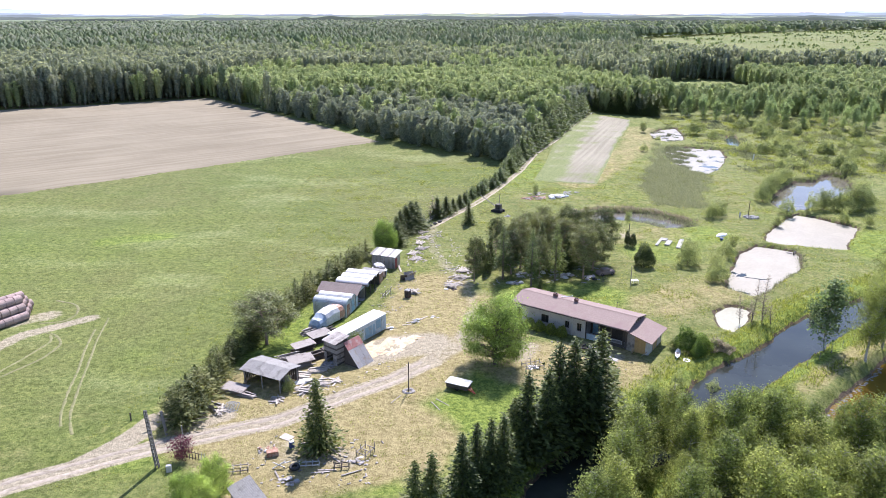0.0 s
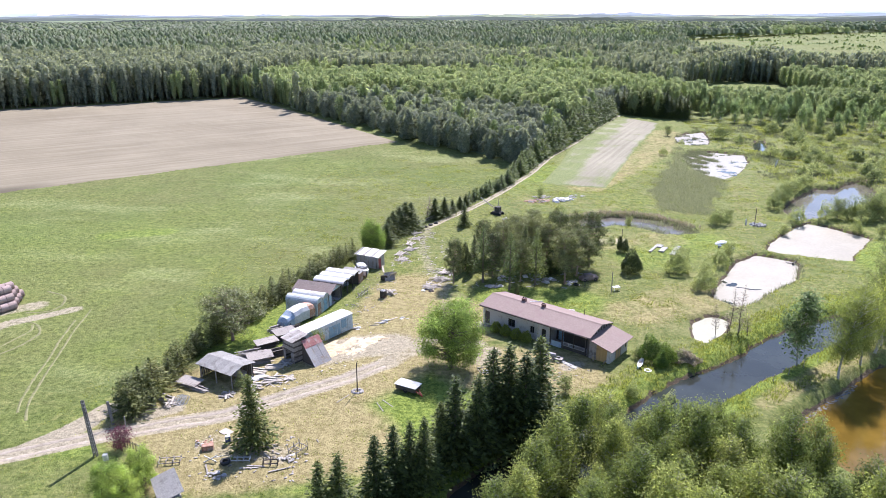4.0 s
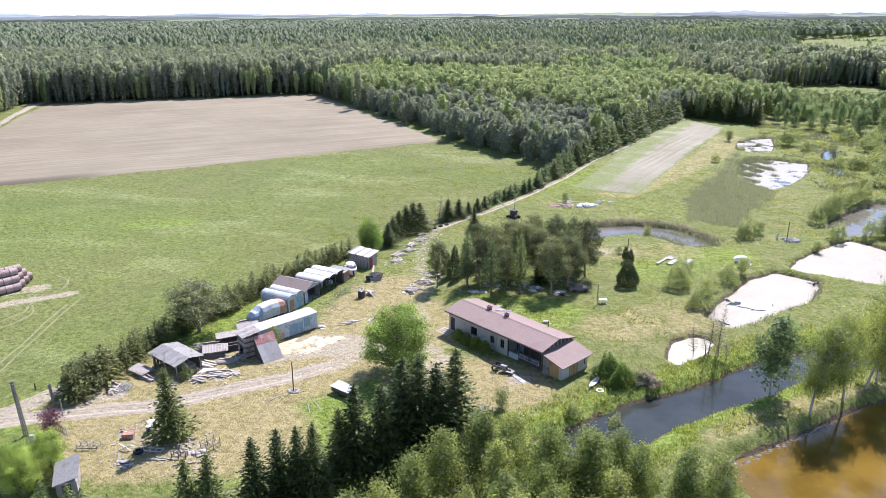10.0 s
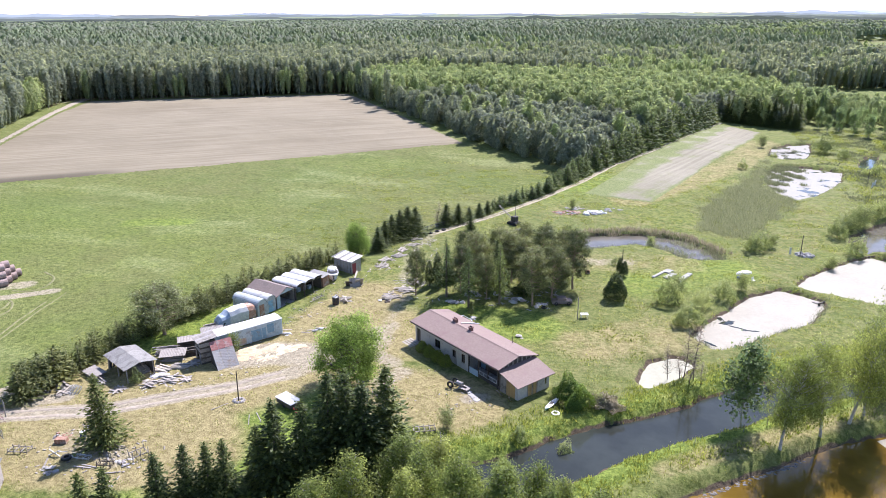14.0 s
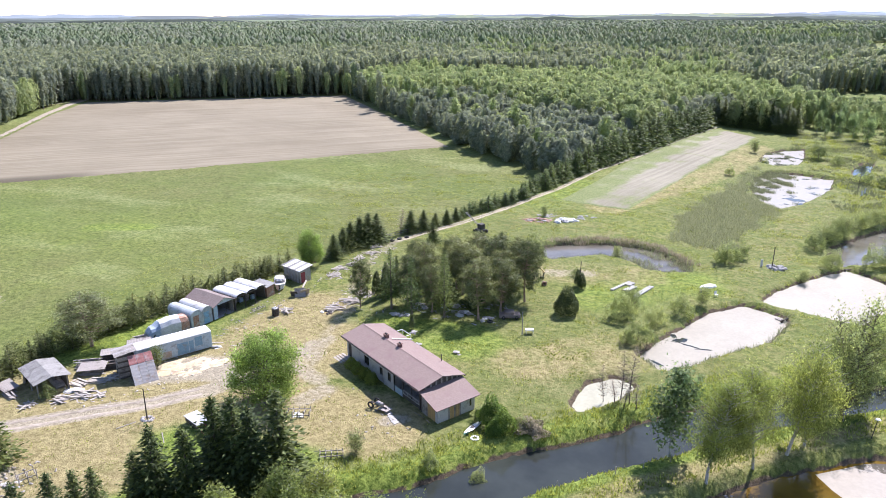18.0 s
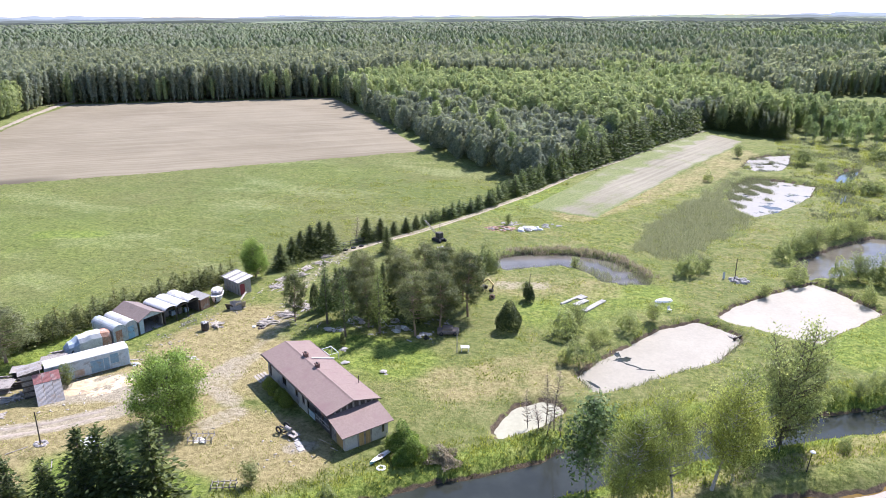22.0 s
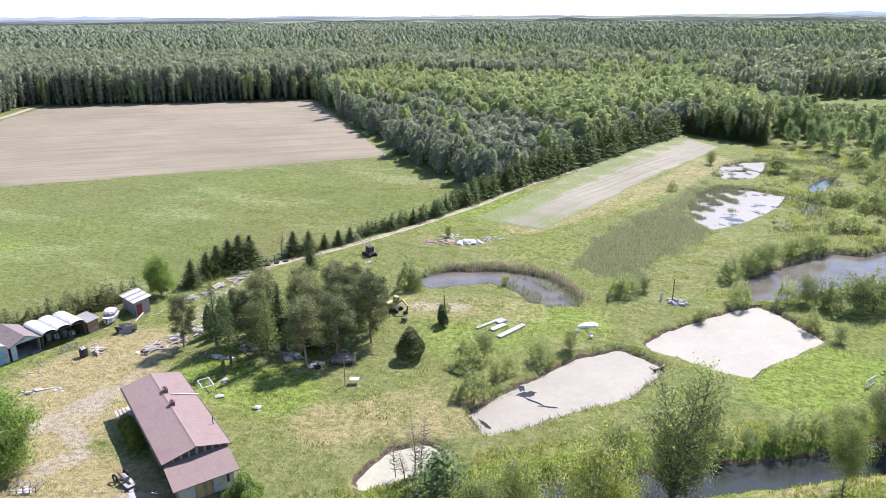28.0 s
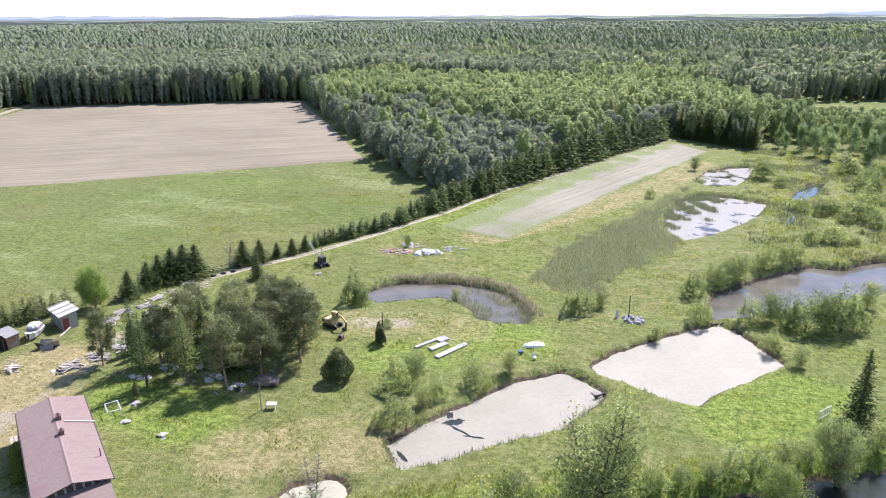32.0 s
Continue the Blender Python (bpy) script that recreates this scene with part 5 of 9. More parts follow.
# ---- woods ----
def crown_body(rings, sides, rs):
    """A lumpy closed crown of a few rings: (height, radius) pairs."""
    a = np.arange(sides) * 6.283 / sides
    v = [np.stack([r * np.cos(a + 0.5 * k) * rs.uniform(0.75, 1.2, sides), r * np.sin(a + 0.5 * k) * rs.uniform(0.75, 1.2, sides), z + rs.uniform(-0.03, 0.03, sides)], 1) for k, (z, r) in enumerate(rings)]
    f = [(k * sides + i, k * sides + (i + 1) % sides, (k + 1) * sides + (i + 1) % sides, (k + 1) * sides + i) for k in range(len(rings) - 1) for i in range(sides)]
    return np.vstack(v), np.array([t for a, b, c, d in f for t in ((a, b, c), (a, c, d))])


BODIES = {"pine": ((0.38, 0.05), (0.6, 0.11), (0.85, 0.11), (0.98, 0.035)), "grey": ((0.05, 0.13), (0.36, 0.25), (0.7, 0.23), (0.96, 0.07)),
          "stand": ((0.08, 0.03), (0.32, 0.07), (0.6, 0.118), (0.85, 0.115), (0.98, 0.035)), "birch": ((0.12, 0.09), (0.4, 0.16), (0.78, 0.15), (0.97, 0.05)), "spruce": ((0.04, 0.17), (0.35, 0.13), (0.68, 0.08), (1.0, 0.004))}


def far_tree(kind, seed, detail=1.0, low=0.0):
    """A simple tree, one unit high: a closed body under small leaf clumps."""
    rs = np.random.RandomState(seed)
    rings = BODIES[kind]
    if not detail:
        return crown_body(((rings[1][0] - 0.12, rings[1][1] * 1.35), (rings[2][0] - 0.04, rings[2][1]), (1.0, 0.012)), 4, rs)
    n = int({"pine": 210, "stand": 230, "grey": 460, "birch": 370, "spruce": 180}[kind] * detail)
    u = low + (1 - low) * rs.uniform(0, 1, n) ** 0.9
    zs, rr = [q[0] for q in rings], [q[1] for q in rings]
    z = zs[0] + (zs[-1] - zs[0]) * u
    rad = np.interp(z, zs, rr)
    a = rs.uniform(0, 6.283, n)
    lump = 1.12 + 0.2 * np.sin(3 * a + 9 * z + seed) + 0.14 * np.sin(5 * a - 14 * z)
    q = rs.uniform(0.7, 1.05, n) * rad * lump
    c = np.stack([q * np.cos(a), q * np.sin(a), z], 1)
    out = np.stack([np.cos(a), np.sin(a), {"pine": 0.8, "stand": 0.8, "grey": 0.6, "birch": 0.5, "spruce": 0.4}[kind] + 1.4 * (u - 0.4)], 1)
    size = {"pine": 0.032, "stand": 0.032, "grey": 0.038, "birch": 0.031, "spruce": 0.042}[kind]
    v, f = cards(c, size, rs, 0.8, 0.15 if kind == "birch" else -0.2, out, 0.22)
    bv, bf = crown_body([(z - 0.03, r * {"birch": 0.62, "grey": 0.8, "pine": 0.7, "stand": 0.8, "spruce": 0.8}[kind]) for z, r in rings], 5, rs)
    return np.vstack([v, bv]), np.vstack([f, bf + len(v)])


def wood(name, label, kind, material, spots, heights, seed, wide=1.0, detail=1.0, low=0.0):
    """Many trees of one kind joined into one mesh."""
    rs = np.random.RandomState(seed)
    forms = [far_tree(kind, seed * 10 + i, detail, low) for i in range(5)]
    pick = rs.randint(0, 5, len(spots))
    V, F, A = [], [], []
    base = 0
    for i, (v, f) in enumerate(forms):
        p = spots[pick == i]
        if not len(p):
            continue
        h = heights[pick == i]
        a = rs.uniform(0, 6.283, len(p))
        ca, sa = np.cos(a)[:, None], np.sin(a)[:, None]
        w = (h * wide * rs.uniform(0.85, 1.2, len(p)))[:, None]
        x = (v[:, 0] * ca - v[:, 1] * sa) * w + p[:, :1]
        y = (v[:, 0] * sa + v[:, 1] * ca) * w + p[:, 1:2]
        z = v[:, 2] * h[:, None] + gzs(p[:, 0], p[:, 1])[:, None]
        V.append(np.stack([x, y, z], -1).reshape(-1, 3))
        F.append((f[None] + (np.arange(len(p)) * len(v))[:, None, None] + base).reshape(-1, 3))
        A.append(np.repeat(rs.uniform(0, 1, len(p)), len(v)))
        base += len(p) * len(v)
    me = array_mesh(name, np.vstack(V), np.vstack(F), False, vary=np.concatenate(A))
    me.materials.append(material)
    return tagged(new(name, me), label, "woodland", kind="stuff")


def trunks(name, label, spots, heights, material, seed, thick=0.011, top=0.7):
    rs = np.random.RandomState(seed)
    n = len(spots)
    a = np.array([0.4, 2.5, 4.6])
    ring = np.stack([np.cos(a), np.sin(a)], 1)
    g = gzs(spots[:, 0], spots[:, 1])
    lo = np.concatenate([spots[:, None, :] + ring[None] * (heights * thick)[:, None, None], np.repeat((g - 0.3)[:, None, None], 3, 1)], -1)
    hi = np.concatenate([spots[:, None, :] + ring[None] * (heights * thick * 0.5)[:, None, None] + rs.normal(size=(n, 1, 2)) * 0.2, np.repeat((g + heights * top)[:, None, None], 3, 1)], -1)
    v = np.concatenate([lo, hi], 1).reshape(-1, 3)
    q = np.array([(0, 1, 4, 3), (1, 2, 5, 4), (2, 0, 3, 5)])
    me = array_mesh(name, v, (q[None] + 6 * np.arange(n)[:, None, None]).reshape(-1, 4), False)
    me.materials.append(material)
    return tagged(new(name, me), label, "tree trunks", kind="stuff")


def scatter(x0, x1, y0, y1, gap, seed):
    rs = np.random.RandomState(seed)
    gx, gy = np.meshgrid(np.arange(x0, x1, gap), np.arange(y0, y1, gap * 0.87))
    gx = gx + (np.arange(gx.shape[0]) % 2)[:, None] * gap / 2
    p = np.stack([gx, gy], -1).reshape(-1, 2)
    return p + rs.uniform(-0.42, 0.42, p.shape) * gap


def inside(poly, p, margin=0.0):
    return distance_to(poly, p[:, 0], p[:, 1]) < -margin


NEAR_WOOD = [(-124, 367), (-23, 246.5), (4, 219.5), (18, 209), (25, 228.5), (34.5, 254), (58, 317), (86, 300), (95, 345), (70, 420), (-60, 430), (-128, 400)]
p = scatter(-135, 100, 205, 435, 3.3, 1)
p = p[inside(NEAR_WOOD, p, 0.8)]
edge = np.minimum(distance_to([(-124, 367), (-23, 246.5), (6, 216)], p[:, 0], p[:, 1], False), 60)
blend = edge + 7 * waves(p[:, 0], p[:, 1], 31, 40) - 0.22 * (p[:, 0] + 40)
grey = (blend < 40) & (p[:, 1] < 352 - 0.25 * np.abs(p[:, 0]))
rs = np.random.RandomState(4)
lone = grey & (rs.uniform(size=len(p)) < 0.07)
grey &= ~lone
gp, bp = p[grey], p[~grey]
gp = gp[rs.uniform(size=len(gp)) < 0.6]
wood("young_pine_wood", "dense grey-green young pine wood", "grey", WOOD_GREY, gp, rs.uniform(7.0, 11.5, len(gp)), 2, 1.05)
dark = (rs.uniform(size=len(bp)) < 0.06) | ((bp[:, 0] > 30) & (waves(bp[:, 0], bp[:, 1], 91, 30) + 0.5 * rs.normal(size=len(bp)) > 0.9))
deep = bp[:, 1] > 330
for part_of, detail, low in ((~dark & ~deep, 1.0, 0.2), (~dark & deep, 0.45, 0.45)):
    wood("birch_wood", "dense fresh green birch wood", "birch", WOOD_BIRCH, bp[part_of], rs.uniform(9.5, 14.5, part_of.sum()), 3, 1.1, detail, low)
wood("dark_wood", "dark conifers among the birches", "grey", WOOD_GREY, bp[dark], rs.uniform(8.5, 11.5, dark.sum()), 5, 1.0, 0.9)
bh = bp[edge[~grey] < 34]
trunks("birch_trunks", "pale thin birch trunks at the wood's edge", bh, np.full(len(bh), 12.0), BIRCH_BARK, 6, 0.008)

FIELD_WOOD = [(-126, 369), (-235, 301), (-241, 306), (-420, 190), (-520, 330), (-330, 520), (-100, 470), (-122, 400)]
LEFT_WOOD = [(-172, 165), (-198, 212), (-229, 262), (-248, 303), (-420, 260), (-330, 120), (-210, 130)]
p = scatter(-430, -90, 140, 480, 3.8, 8)
p = p[inside(FIELD_WOOD, p) | inside(LEFT_WOOD, p)]
rs = np.random.RandomState(8)
light = (waves(p[:, 0], p[:, 1], 41, 60) + 0.5 * rs.normal(size=len(p)) > 1.25) | (np.hypot(p[:, 0] + 226, p[:, 1] - 262) < 11)
front = np.minimum(distance_to([(-420, 190), (-235, 301), (-126, 369)], p[:, 0], p[:, 1], False), distance_to([(-196, 208), (-222, 246), (-242, 303)], p[:, 0], p[:, 1], False)) < 24
for part_of, detail, low in ((front, 1.0, 0.0), (~front, 0.45, 0.4)):
    q = part_of & ~light
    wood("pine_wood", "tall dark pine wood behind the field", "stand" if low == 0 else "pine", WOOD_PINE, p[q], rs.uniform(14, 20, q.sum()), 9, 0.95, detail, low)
q = light
wood("birch_wood", "light birches among the pines", "birch", WOOD_BIRCH, p[q], rs.uniform(12, 17, q.sum()), 10, 1.0)
rim = distance_to([(-420, 190), (-235, 301), (-126, 369)], p[:, 0], p[:, 1], False) < 28
trunks("pine_trunks", "bare brown pine trunks at the wood's edge", p[rim], np.full(rim.sum(), 19.0), PINE_BARK, 11, 0.0095, 0.75)

RIGHT_WOOD = [(90, 302), (104, 284), (122, 262), (140, 246), (180, 232), (330, 300), (300, 420), (160, 470), (148, 412), (108, 410), (96, 350)]
p = scatter(85, 330, 245, 480, 4.0, 12)
p = p[inside(RIGHT_WOOD, p)]
p = p[((p[:, 1] < 348 + 0.1 * p[:, 0]) | (p[:, 0] > 176)) & (p[:, 1] > 322 - 0.3 * (p[:, 0] - 90))]
p = p[(p[:, 1] > 345) | (waves(p[:, 0], p[:, 1], 92, 26) > 0.1 - step(p[:, 1], 300, 345))]
dark = waves(p[:, 0], p[:, 1], 43, 50) + 0.6 * rs.normal(size=len(p)) > 1.25
wood("birch_wood", "fresh green wood beside the marsh", "birch", WOOD_BIRCH, p[~dark], np.where((p[~dark][:, 1] > 315) & (p[~dark][:, 0] > 106) & (p[~dark][:, 0] < 176), rs.uniform(7.0, 9.5, (~dark).sum()), rs.uniform(8.5, 13, (~dark).sum())), 13, 1.15, 1.3, 0.0)
wood("dark_wood", "dark conifers in the marsh wood", "grey", WOOD_SPRUCE, p[dark], rs.uniform(6, 9, dark.sum()), 14, 0.75, 0.7)

UNDER = surface("forest_undergrowth", (0.085, 0.115, 0.06), (0.15, 0.19, 0.095), 0.12, 0.95, stain=(0.095, 0.13, 0.05), stain_scale=0.02, relief=0.8, depth=1.0)
for poly, high, start in ((NEAR_WOOD, 6.8, 5), (FIELD_WOOD, 6.0, 16), (LEFT_WOOD, 6.0, 12)):
    px, py = [q[0] for q in poly], [q[1] for q in poly]
    ux, uy = np.meshgrid(np.arange(min(px) - 4, max(px) + 4, 4.0), np.arange(min(py) - 4, max(py) + 4, 4.0))
    dd = distance_to(poly, ux, uy)
    uz = gzs(ux, uy) + np.where(dd < 1, (high * step(-dd, start, start + 16) + 1.1 * waves(ux, uy, 77, 9) * step(-dd, 1, 6)), -1.0) - 0.4
    ids = np.arange(ux.size).reshape(ux.shape)
    q = np.stack([ids[:-1, :-1], ids[:-1, 1:], ids[1:, 1:], ids[1:, :-1]], -1).reshape(-1, 4)
    me = array_mesh("undergrowth", np.stack([ux, uy, uz], -1).reshape(-1, 3), q[(dd.ravel()[q] < 5).all(1)], True)
    me.materials.append(UNDER)
    tagged(new("undergrowth", me), "dark bushy undergrowth between the trees", "woodland", kind="stuff")

# farther woods thin out in detail with distance
MEADOWS = [[(98, 352), (112, 446), (165, 470), (176, 400), (168, 362)], [(178, 655), (204, 530), (250, 490), (420, 570), (1000, 1000), (1250, 1400), (1000, 1750), (560, 1450), (268, 1143)], [(-30, 1500), (200, 1560), (260, 1750), (-60, 1650)]]
FARS = [FIELD_WOOD, NEAR_WOOD, RIGHT_WOOD, LEFT_WOOD, FIELD_EDGE, [(80, 295), (185, 230), (185, 352), (96, 352)], [(40, 280), (104, 280), (104, 322), (50, 335)]] + MEADOWS

LIGHT_STANDS = [[(-100, 500), (-200, 830), (-180, 930), (-80, 800), (-40, 505)], [(-4, 505), (-23, 641), (12, 680), (55, 648), (58, 520)], [(38, 980), (71, 1600), (410, 2080), (218, 900)], [(-430, 800), (-500, 900), (-300, 980), (-280, 900)]]


def wedge(p, lo, hi):
    a, d = np.arctan2(p[:, 0], p[:, 1]), np.hypot(p[:, 0], p[:, 1])
    ok = (a > -1.02) & (a < 0.72) & (d >= lo) & (d < hi) & (p[:, 1] > 300 + np.clip(p[:, 0], 0, 400) * -0.12)
    for poly in FARS:
        ok &= ~inside(poly, p)
    return ok


for lo, hi, gap, wide, detail, seed in ((0, 640, 4.6, 1.0, 0.4, 51), (640, 1250, 6.4, 1.5, 0.0, 52), (1250, 2300, 13.0, 3.0, 0.0, 53)):
    p = scatter(-hi * 0.9, hi * 0.7, 200, hi, gap, seed)
    p = p[wedge(p, lo, hi)]
    rs = np.random.RandomState(seed)
    patch = waves(p[:, 0], p[:, 1], 61, 420) + 0.55 * waves(p[:, 0], p[:, 1], 62, 130) + 0.3 * rs.normal(size=len(p)) + 0.8 * step(p[:, 0], 0, 450)
    light = patch > 0.85
    for stand in LIGHT_STANDS:
        light |= (distance_to(stand, p[:, 0], p[:, 1]) < 12 * rs.normal(size=len(p))) & (rs.uniform(size=len(p)) < 0.85)
    fir = waves(p[:, 0], p[:, 1], 65, 260) + 0.6 * rs.normal(size=len(p)) > (0.9 if lo == 0 else -0.1)
    h = rs.uniform(13, 19, len(p)) + 2.0 * waves(p[:, 0], p[:, 1], 64, 90)
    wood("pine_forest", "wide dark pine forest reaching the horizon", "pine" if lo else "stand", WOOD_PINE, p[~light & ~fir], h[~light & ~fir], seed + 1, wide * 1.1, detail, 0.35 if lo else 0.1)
    wood("spruce_forest", "dark spruce stands in the forest", "pine" if lo else "stand", WOOD_SPRUCE, p[~light & fir], h[~light & fir], seed + 3, wide * 1.1, detail, 0.35 if lo else 0.1)
    wood("birch_forest", "lighter birch stands in the forest", "birch", WOOD_BIRCH, p[light], h[light] * 0.85, seed + 2, wide, detail, 0.35)

p = scatter(150, 1300, 450, 1750, 10.0, 57)
p = p + np.random.RandomState(56).normal(size=p.shape) * 7
p = p[inside(MEADOWS[1], p, 4) & (waves(p[:, 0], p[:, 1], 58, 120) + 0.6 * waves(p[:, 0], p[:, 1], 59, 40) > 0.35)]
rs = np.random.RandomState(57)
wood("clearing_scrub", "low scrub scattered over the distant clearing", "grey", WOOD_BIRCH, p, rs.uniform(1.2, 1.0 + 5 * rs.uniform(0.1, 1, len(p)) ** 2, len(p)), 58, 1.8, 0.0)

# forest floor under the distant woods, with the same unevenness as the tops
floor_x = np.concatenate([np.linspace(-4600, -700, 40), np.linspace(-680, 680, 90), np.linspace(720, 4600, 40)])
floor_y = np.concatenate([np.linspace(480, 1500, 80), np.linspace(1530, 5200, 60)])
fx, fy = np.meshgrid(floor_x, floor_y)
fz = 11.0 + 2.0 * waves(fx, fy, 71, 60) + 2.2 * waves(fx, fy, 72, 300) + step(fy, 2500, 5000) * 9 + 7 * step(fy, 3500, 5000) * waves(fx, fy, 73, 2600)
for poly in MEADOWS:
    fz = -2.0 + (fz + 2.0) * step(distance_to(poly, fx, fy), 25, 70)
ids = np.arange(fx.size).reshape(fx.shape)
q = np.stack([ids[:-1, :-1], ids[:-1, 1:], ids[1:, 1:], ids[1:, :-1]], -1).reshape(-1, 4)
me = array_mesh("forest_undergrowth", np.stack([fx, fy, fz], -1).reshape(-1, 3), q, True)
me.materials.append(UNDER)
tagged(new("forest_undergrowth", me), "dark undergrowth filling the distant forest", "woodland", kind="stuff")


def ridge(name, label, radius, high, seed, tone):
    """A far wooded skyline that glows by itself, distance haze put into its tone."""
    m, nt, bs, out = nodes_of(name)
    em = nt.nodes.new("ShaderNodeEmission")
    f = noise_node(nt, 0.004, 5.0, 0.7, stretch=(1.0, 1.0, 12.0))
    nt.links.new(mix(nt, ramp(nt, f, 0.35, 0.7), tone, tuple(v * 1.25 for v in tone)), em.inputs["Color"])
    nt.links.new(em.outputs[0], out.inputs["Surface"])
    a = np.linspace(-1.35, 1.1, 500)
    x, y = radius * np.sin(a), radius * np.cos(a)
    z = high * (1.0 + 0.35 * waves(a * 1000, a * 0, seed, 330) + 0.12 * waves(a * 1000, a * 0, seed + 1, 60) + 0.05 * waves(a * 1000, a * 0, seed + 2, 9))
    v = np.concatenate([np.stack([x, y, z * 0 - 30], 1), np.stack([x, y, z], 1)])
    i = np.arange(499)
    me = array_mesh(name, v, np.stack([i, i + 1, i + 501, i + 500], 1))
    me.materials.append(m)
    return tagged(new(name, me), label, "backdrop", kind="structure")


# each farther strip glows paler and bluer, imitating haze by colour
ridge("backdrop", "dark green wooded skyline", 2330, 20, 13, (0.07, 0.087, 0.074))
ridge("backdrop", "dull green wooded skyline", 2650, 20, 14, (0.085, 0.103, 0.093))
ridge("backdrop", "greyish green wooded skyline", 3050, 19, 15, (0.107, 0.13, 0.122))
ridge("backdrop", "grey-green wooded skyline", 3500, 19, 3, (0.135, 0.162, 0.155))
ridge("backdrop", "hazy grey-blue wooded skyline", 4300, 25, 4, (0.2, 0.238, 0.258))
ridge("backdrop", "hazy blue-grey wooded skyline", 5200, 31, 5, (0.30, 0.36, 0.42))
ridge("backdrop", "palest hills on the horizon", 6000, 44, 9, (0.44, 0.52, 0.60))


# ---- grass and reeds ----
def blades(name, label, spots, height, material, seed, width=0.05, per=4, spread_r=0.25, water=-9.0):
    """Tufts of upright blades, rising from the ground or out of the water."""
    rs = np.random.RandomState(seed)
    n = len(spots) * per
    c = np.repeat(spots, per, 0) + rs.normal(size=(n, 2)) * spread_r
    h = height * rs.uniform(0.5, 1.25, n)
    a = rs.uniform(0, 6.283, n)
    dx, dy = np.cos(a) * width * (1 + h), np.sin(a) * width * (1 + h)
    tx, ty = rs.normal(size=n) * 0.3 * h, rs.normal(size=n) * 0.3 * h
    z = np.maximum(gzs(c[:, 0], c[:, 1]), water) - 0.04
    v = np.stack([np.stack([c[:, 0] - dx, c[:, 1] - dy, z], 1), np.stack([c[:, 0] + dx, c[:, 1] + dy, z], 1), np.stack([c[:, 0] + tx, c[:, 1] + ty, z + h], 1)], 1).reshape(-1, 3)
    me = array_mesh(name, v, np.arange(3 * n).reshape(n, 3), False, vary=np.repeat(rs.uniform(0, 1, len(spots)), per * 3))
    me.materials.append(material)
    return tagged(new(name, me), label, "grass", kind="stuff")


rs = np.random.RandomState(90)


def sample(n, x0, x1, y0, y1, keep):
    p = np.stack([rs.uniform(x0, x1, n), rs.uniform(y0, y1, n)], 1)
    return p[keep(p)]


def bank_d(p):
    i, j = np.clip(np.searchsorted(XS, p[:, 0]), 0, len(XS) - 1), np.clip(np.searchsorted(YS, p[:, 1]), 0, len(YS) - 1)
    return bank[j, i]


p = sample(90000, 5, 108, 46, 132, lambda p: (np.abs(distance_to(RIVER_LINE, p[:, 0], p[:, 1]) - 2.6) < 2.4) & (bank_d(p) > 0.35) & (waves(p[:, 0], p[:, 1], 81, 9) > -0.5))
blades("bank_grass", "tall lush grass along the stream banks", p[rs.uniform(size=len(p)) < 0.6], 0.38, GRASS, 1, 0.05)
p = sample(60000, -30, 110, 60, 215, lambda p: (bank_d(p) > 0.6) & (waves(p[:, 0], p[:, 1], 82, 14) + 0.5 * waves(p[:, 0], p[:, 1], 83, 4) > 0.55) & (np.hypot(p[:, 0] - 18, p[:, 1] - 92) > 13) & (p[:, 1] > 95 - p[:, 0] * 0.1) & ((p[:, 0] > 3) | (p[:, 1] > 125)) & (distance_to(HEDGE_TRACK, p[:, 0], p[:, 1], False) > 1.6) & (distance_to(STRIP, p[:, 0], p[:, 1]) > 0.5))
blades("meadow_grass", "uneven tufts of meadow grass", p, 0.3, GRASS, 2, 0.06, 3, 0.4)
def on_grid(field, p):
    return field[np.clip(np.searchsorted(YS, p[:, 1]), 0, len(YS) - 1), np.clip(np.searchsorted(XS, p[:, 0]), 0, len(XS) - 1)]


open_lawn = lambda p: (bank_d(p) > 0.7) & (on_grid(dirt, p) < 0.3 + 0.2 * rs.normal(size=len(p))) & (distance_to([(8, 98), (23, 87), (31, 92), (14, 104)], p[:, 0], p[:, 1]) > 0.4) & (distance_to(STRIP, p[:, 0], p[:, 1]) > -1.5)
p = sample(130000, -40, 108, 50, 205, lambda p: open_lawn(p) & (waves(p[:, 0], p[:, 1], 96, 5) + 0.7 * waves(p[:, 0], p[:, 1], 97, 1.6) > 0.1))
blades("lawn_tufts", "uneven low tufts all over the grassland", p, 0.17, GRASS, 9, 0.045, 3, 0.22)
p = sample(90000, -40, 108, 50, 205, lambda p: open_lawn(p) & (on_grid(lush, p) < 0.3) & (waves(p[:, 0], p[:, 1], 98, 11) + 0.6 * waves(p[:, 0], p[:, 1], 99, 2.5) > 0.45))
blades("dry_tufts", "straw-coloured tufts of old grass", p, 0.15, DRY_GRASS, 10, 0.045, 3, 0.25)
rim = lambda poly: (lambda p: np.abs(distance_to(poly, p[:, 0], p[:, 1]) - 0.1) < 0.8 + 0.5 * waves(p[:, 0], p[:, 1], 84, 7))
spots = [sample(9000, min(a for a, _ in poly) - 2, max(a for a, _ in poly) + 2, min(b for _, b in poly) - 2, max(b for _, b in poly) + 2, rim(poly)) for poly in (POND_BENT, POND_LONG[6:] + POND_LONG[:2], POND_EAST)]
p = np.vstack(spots)
blades("pond_reeds", "sparse dry reeds round the ponds", p[rs.uniform(size=len(p)) < 0.4], 0.7, REED, 3, 0.02, 3, 0.15)
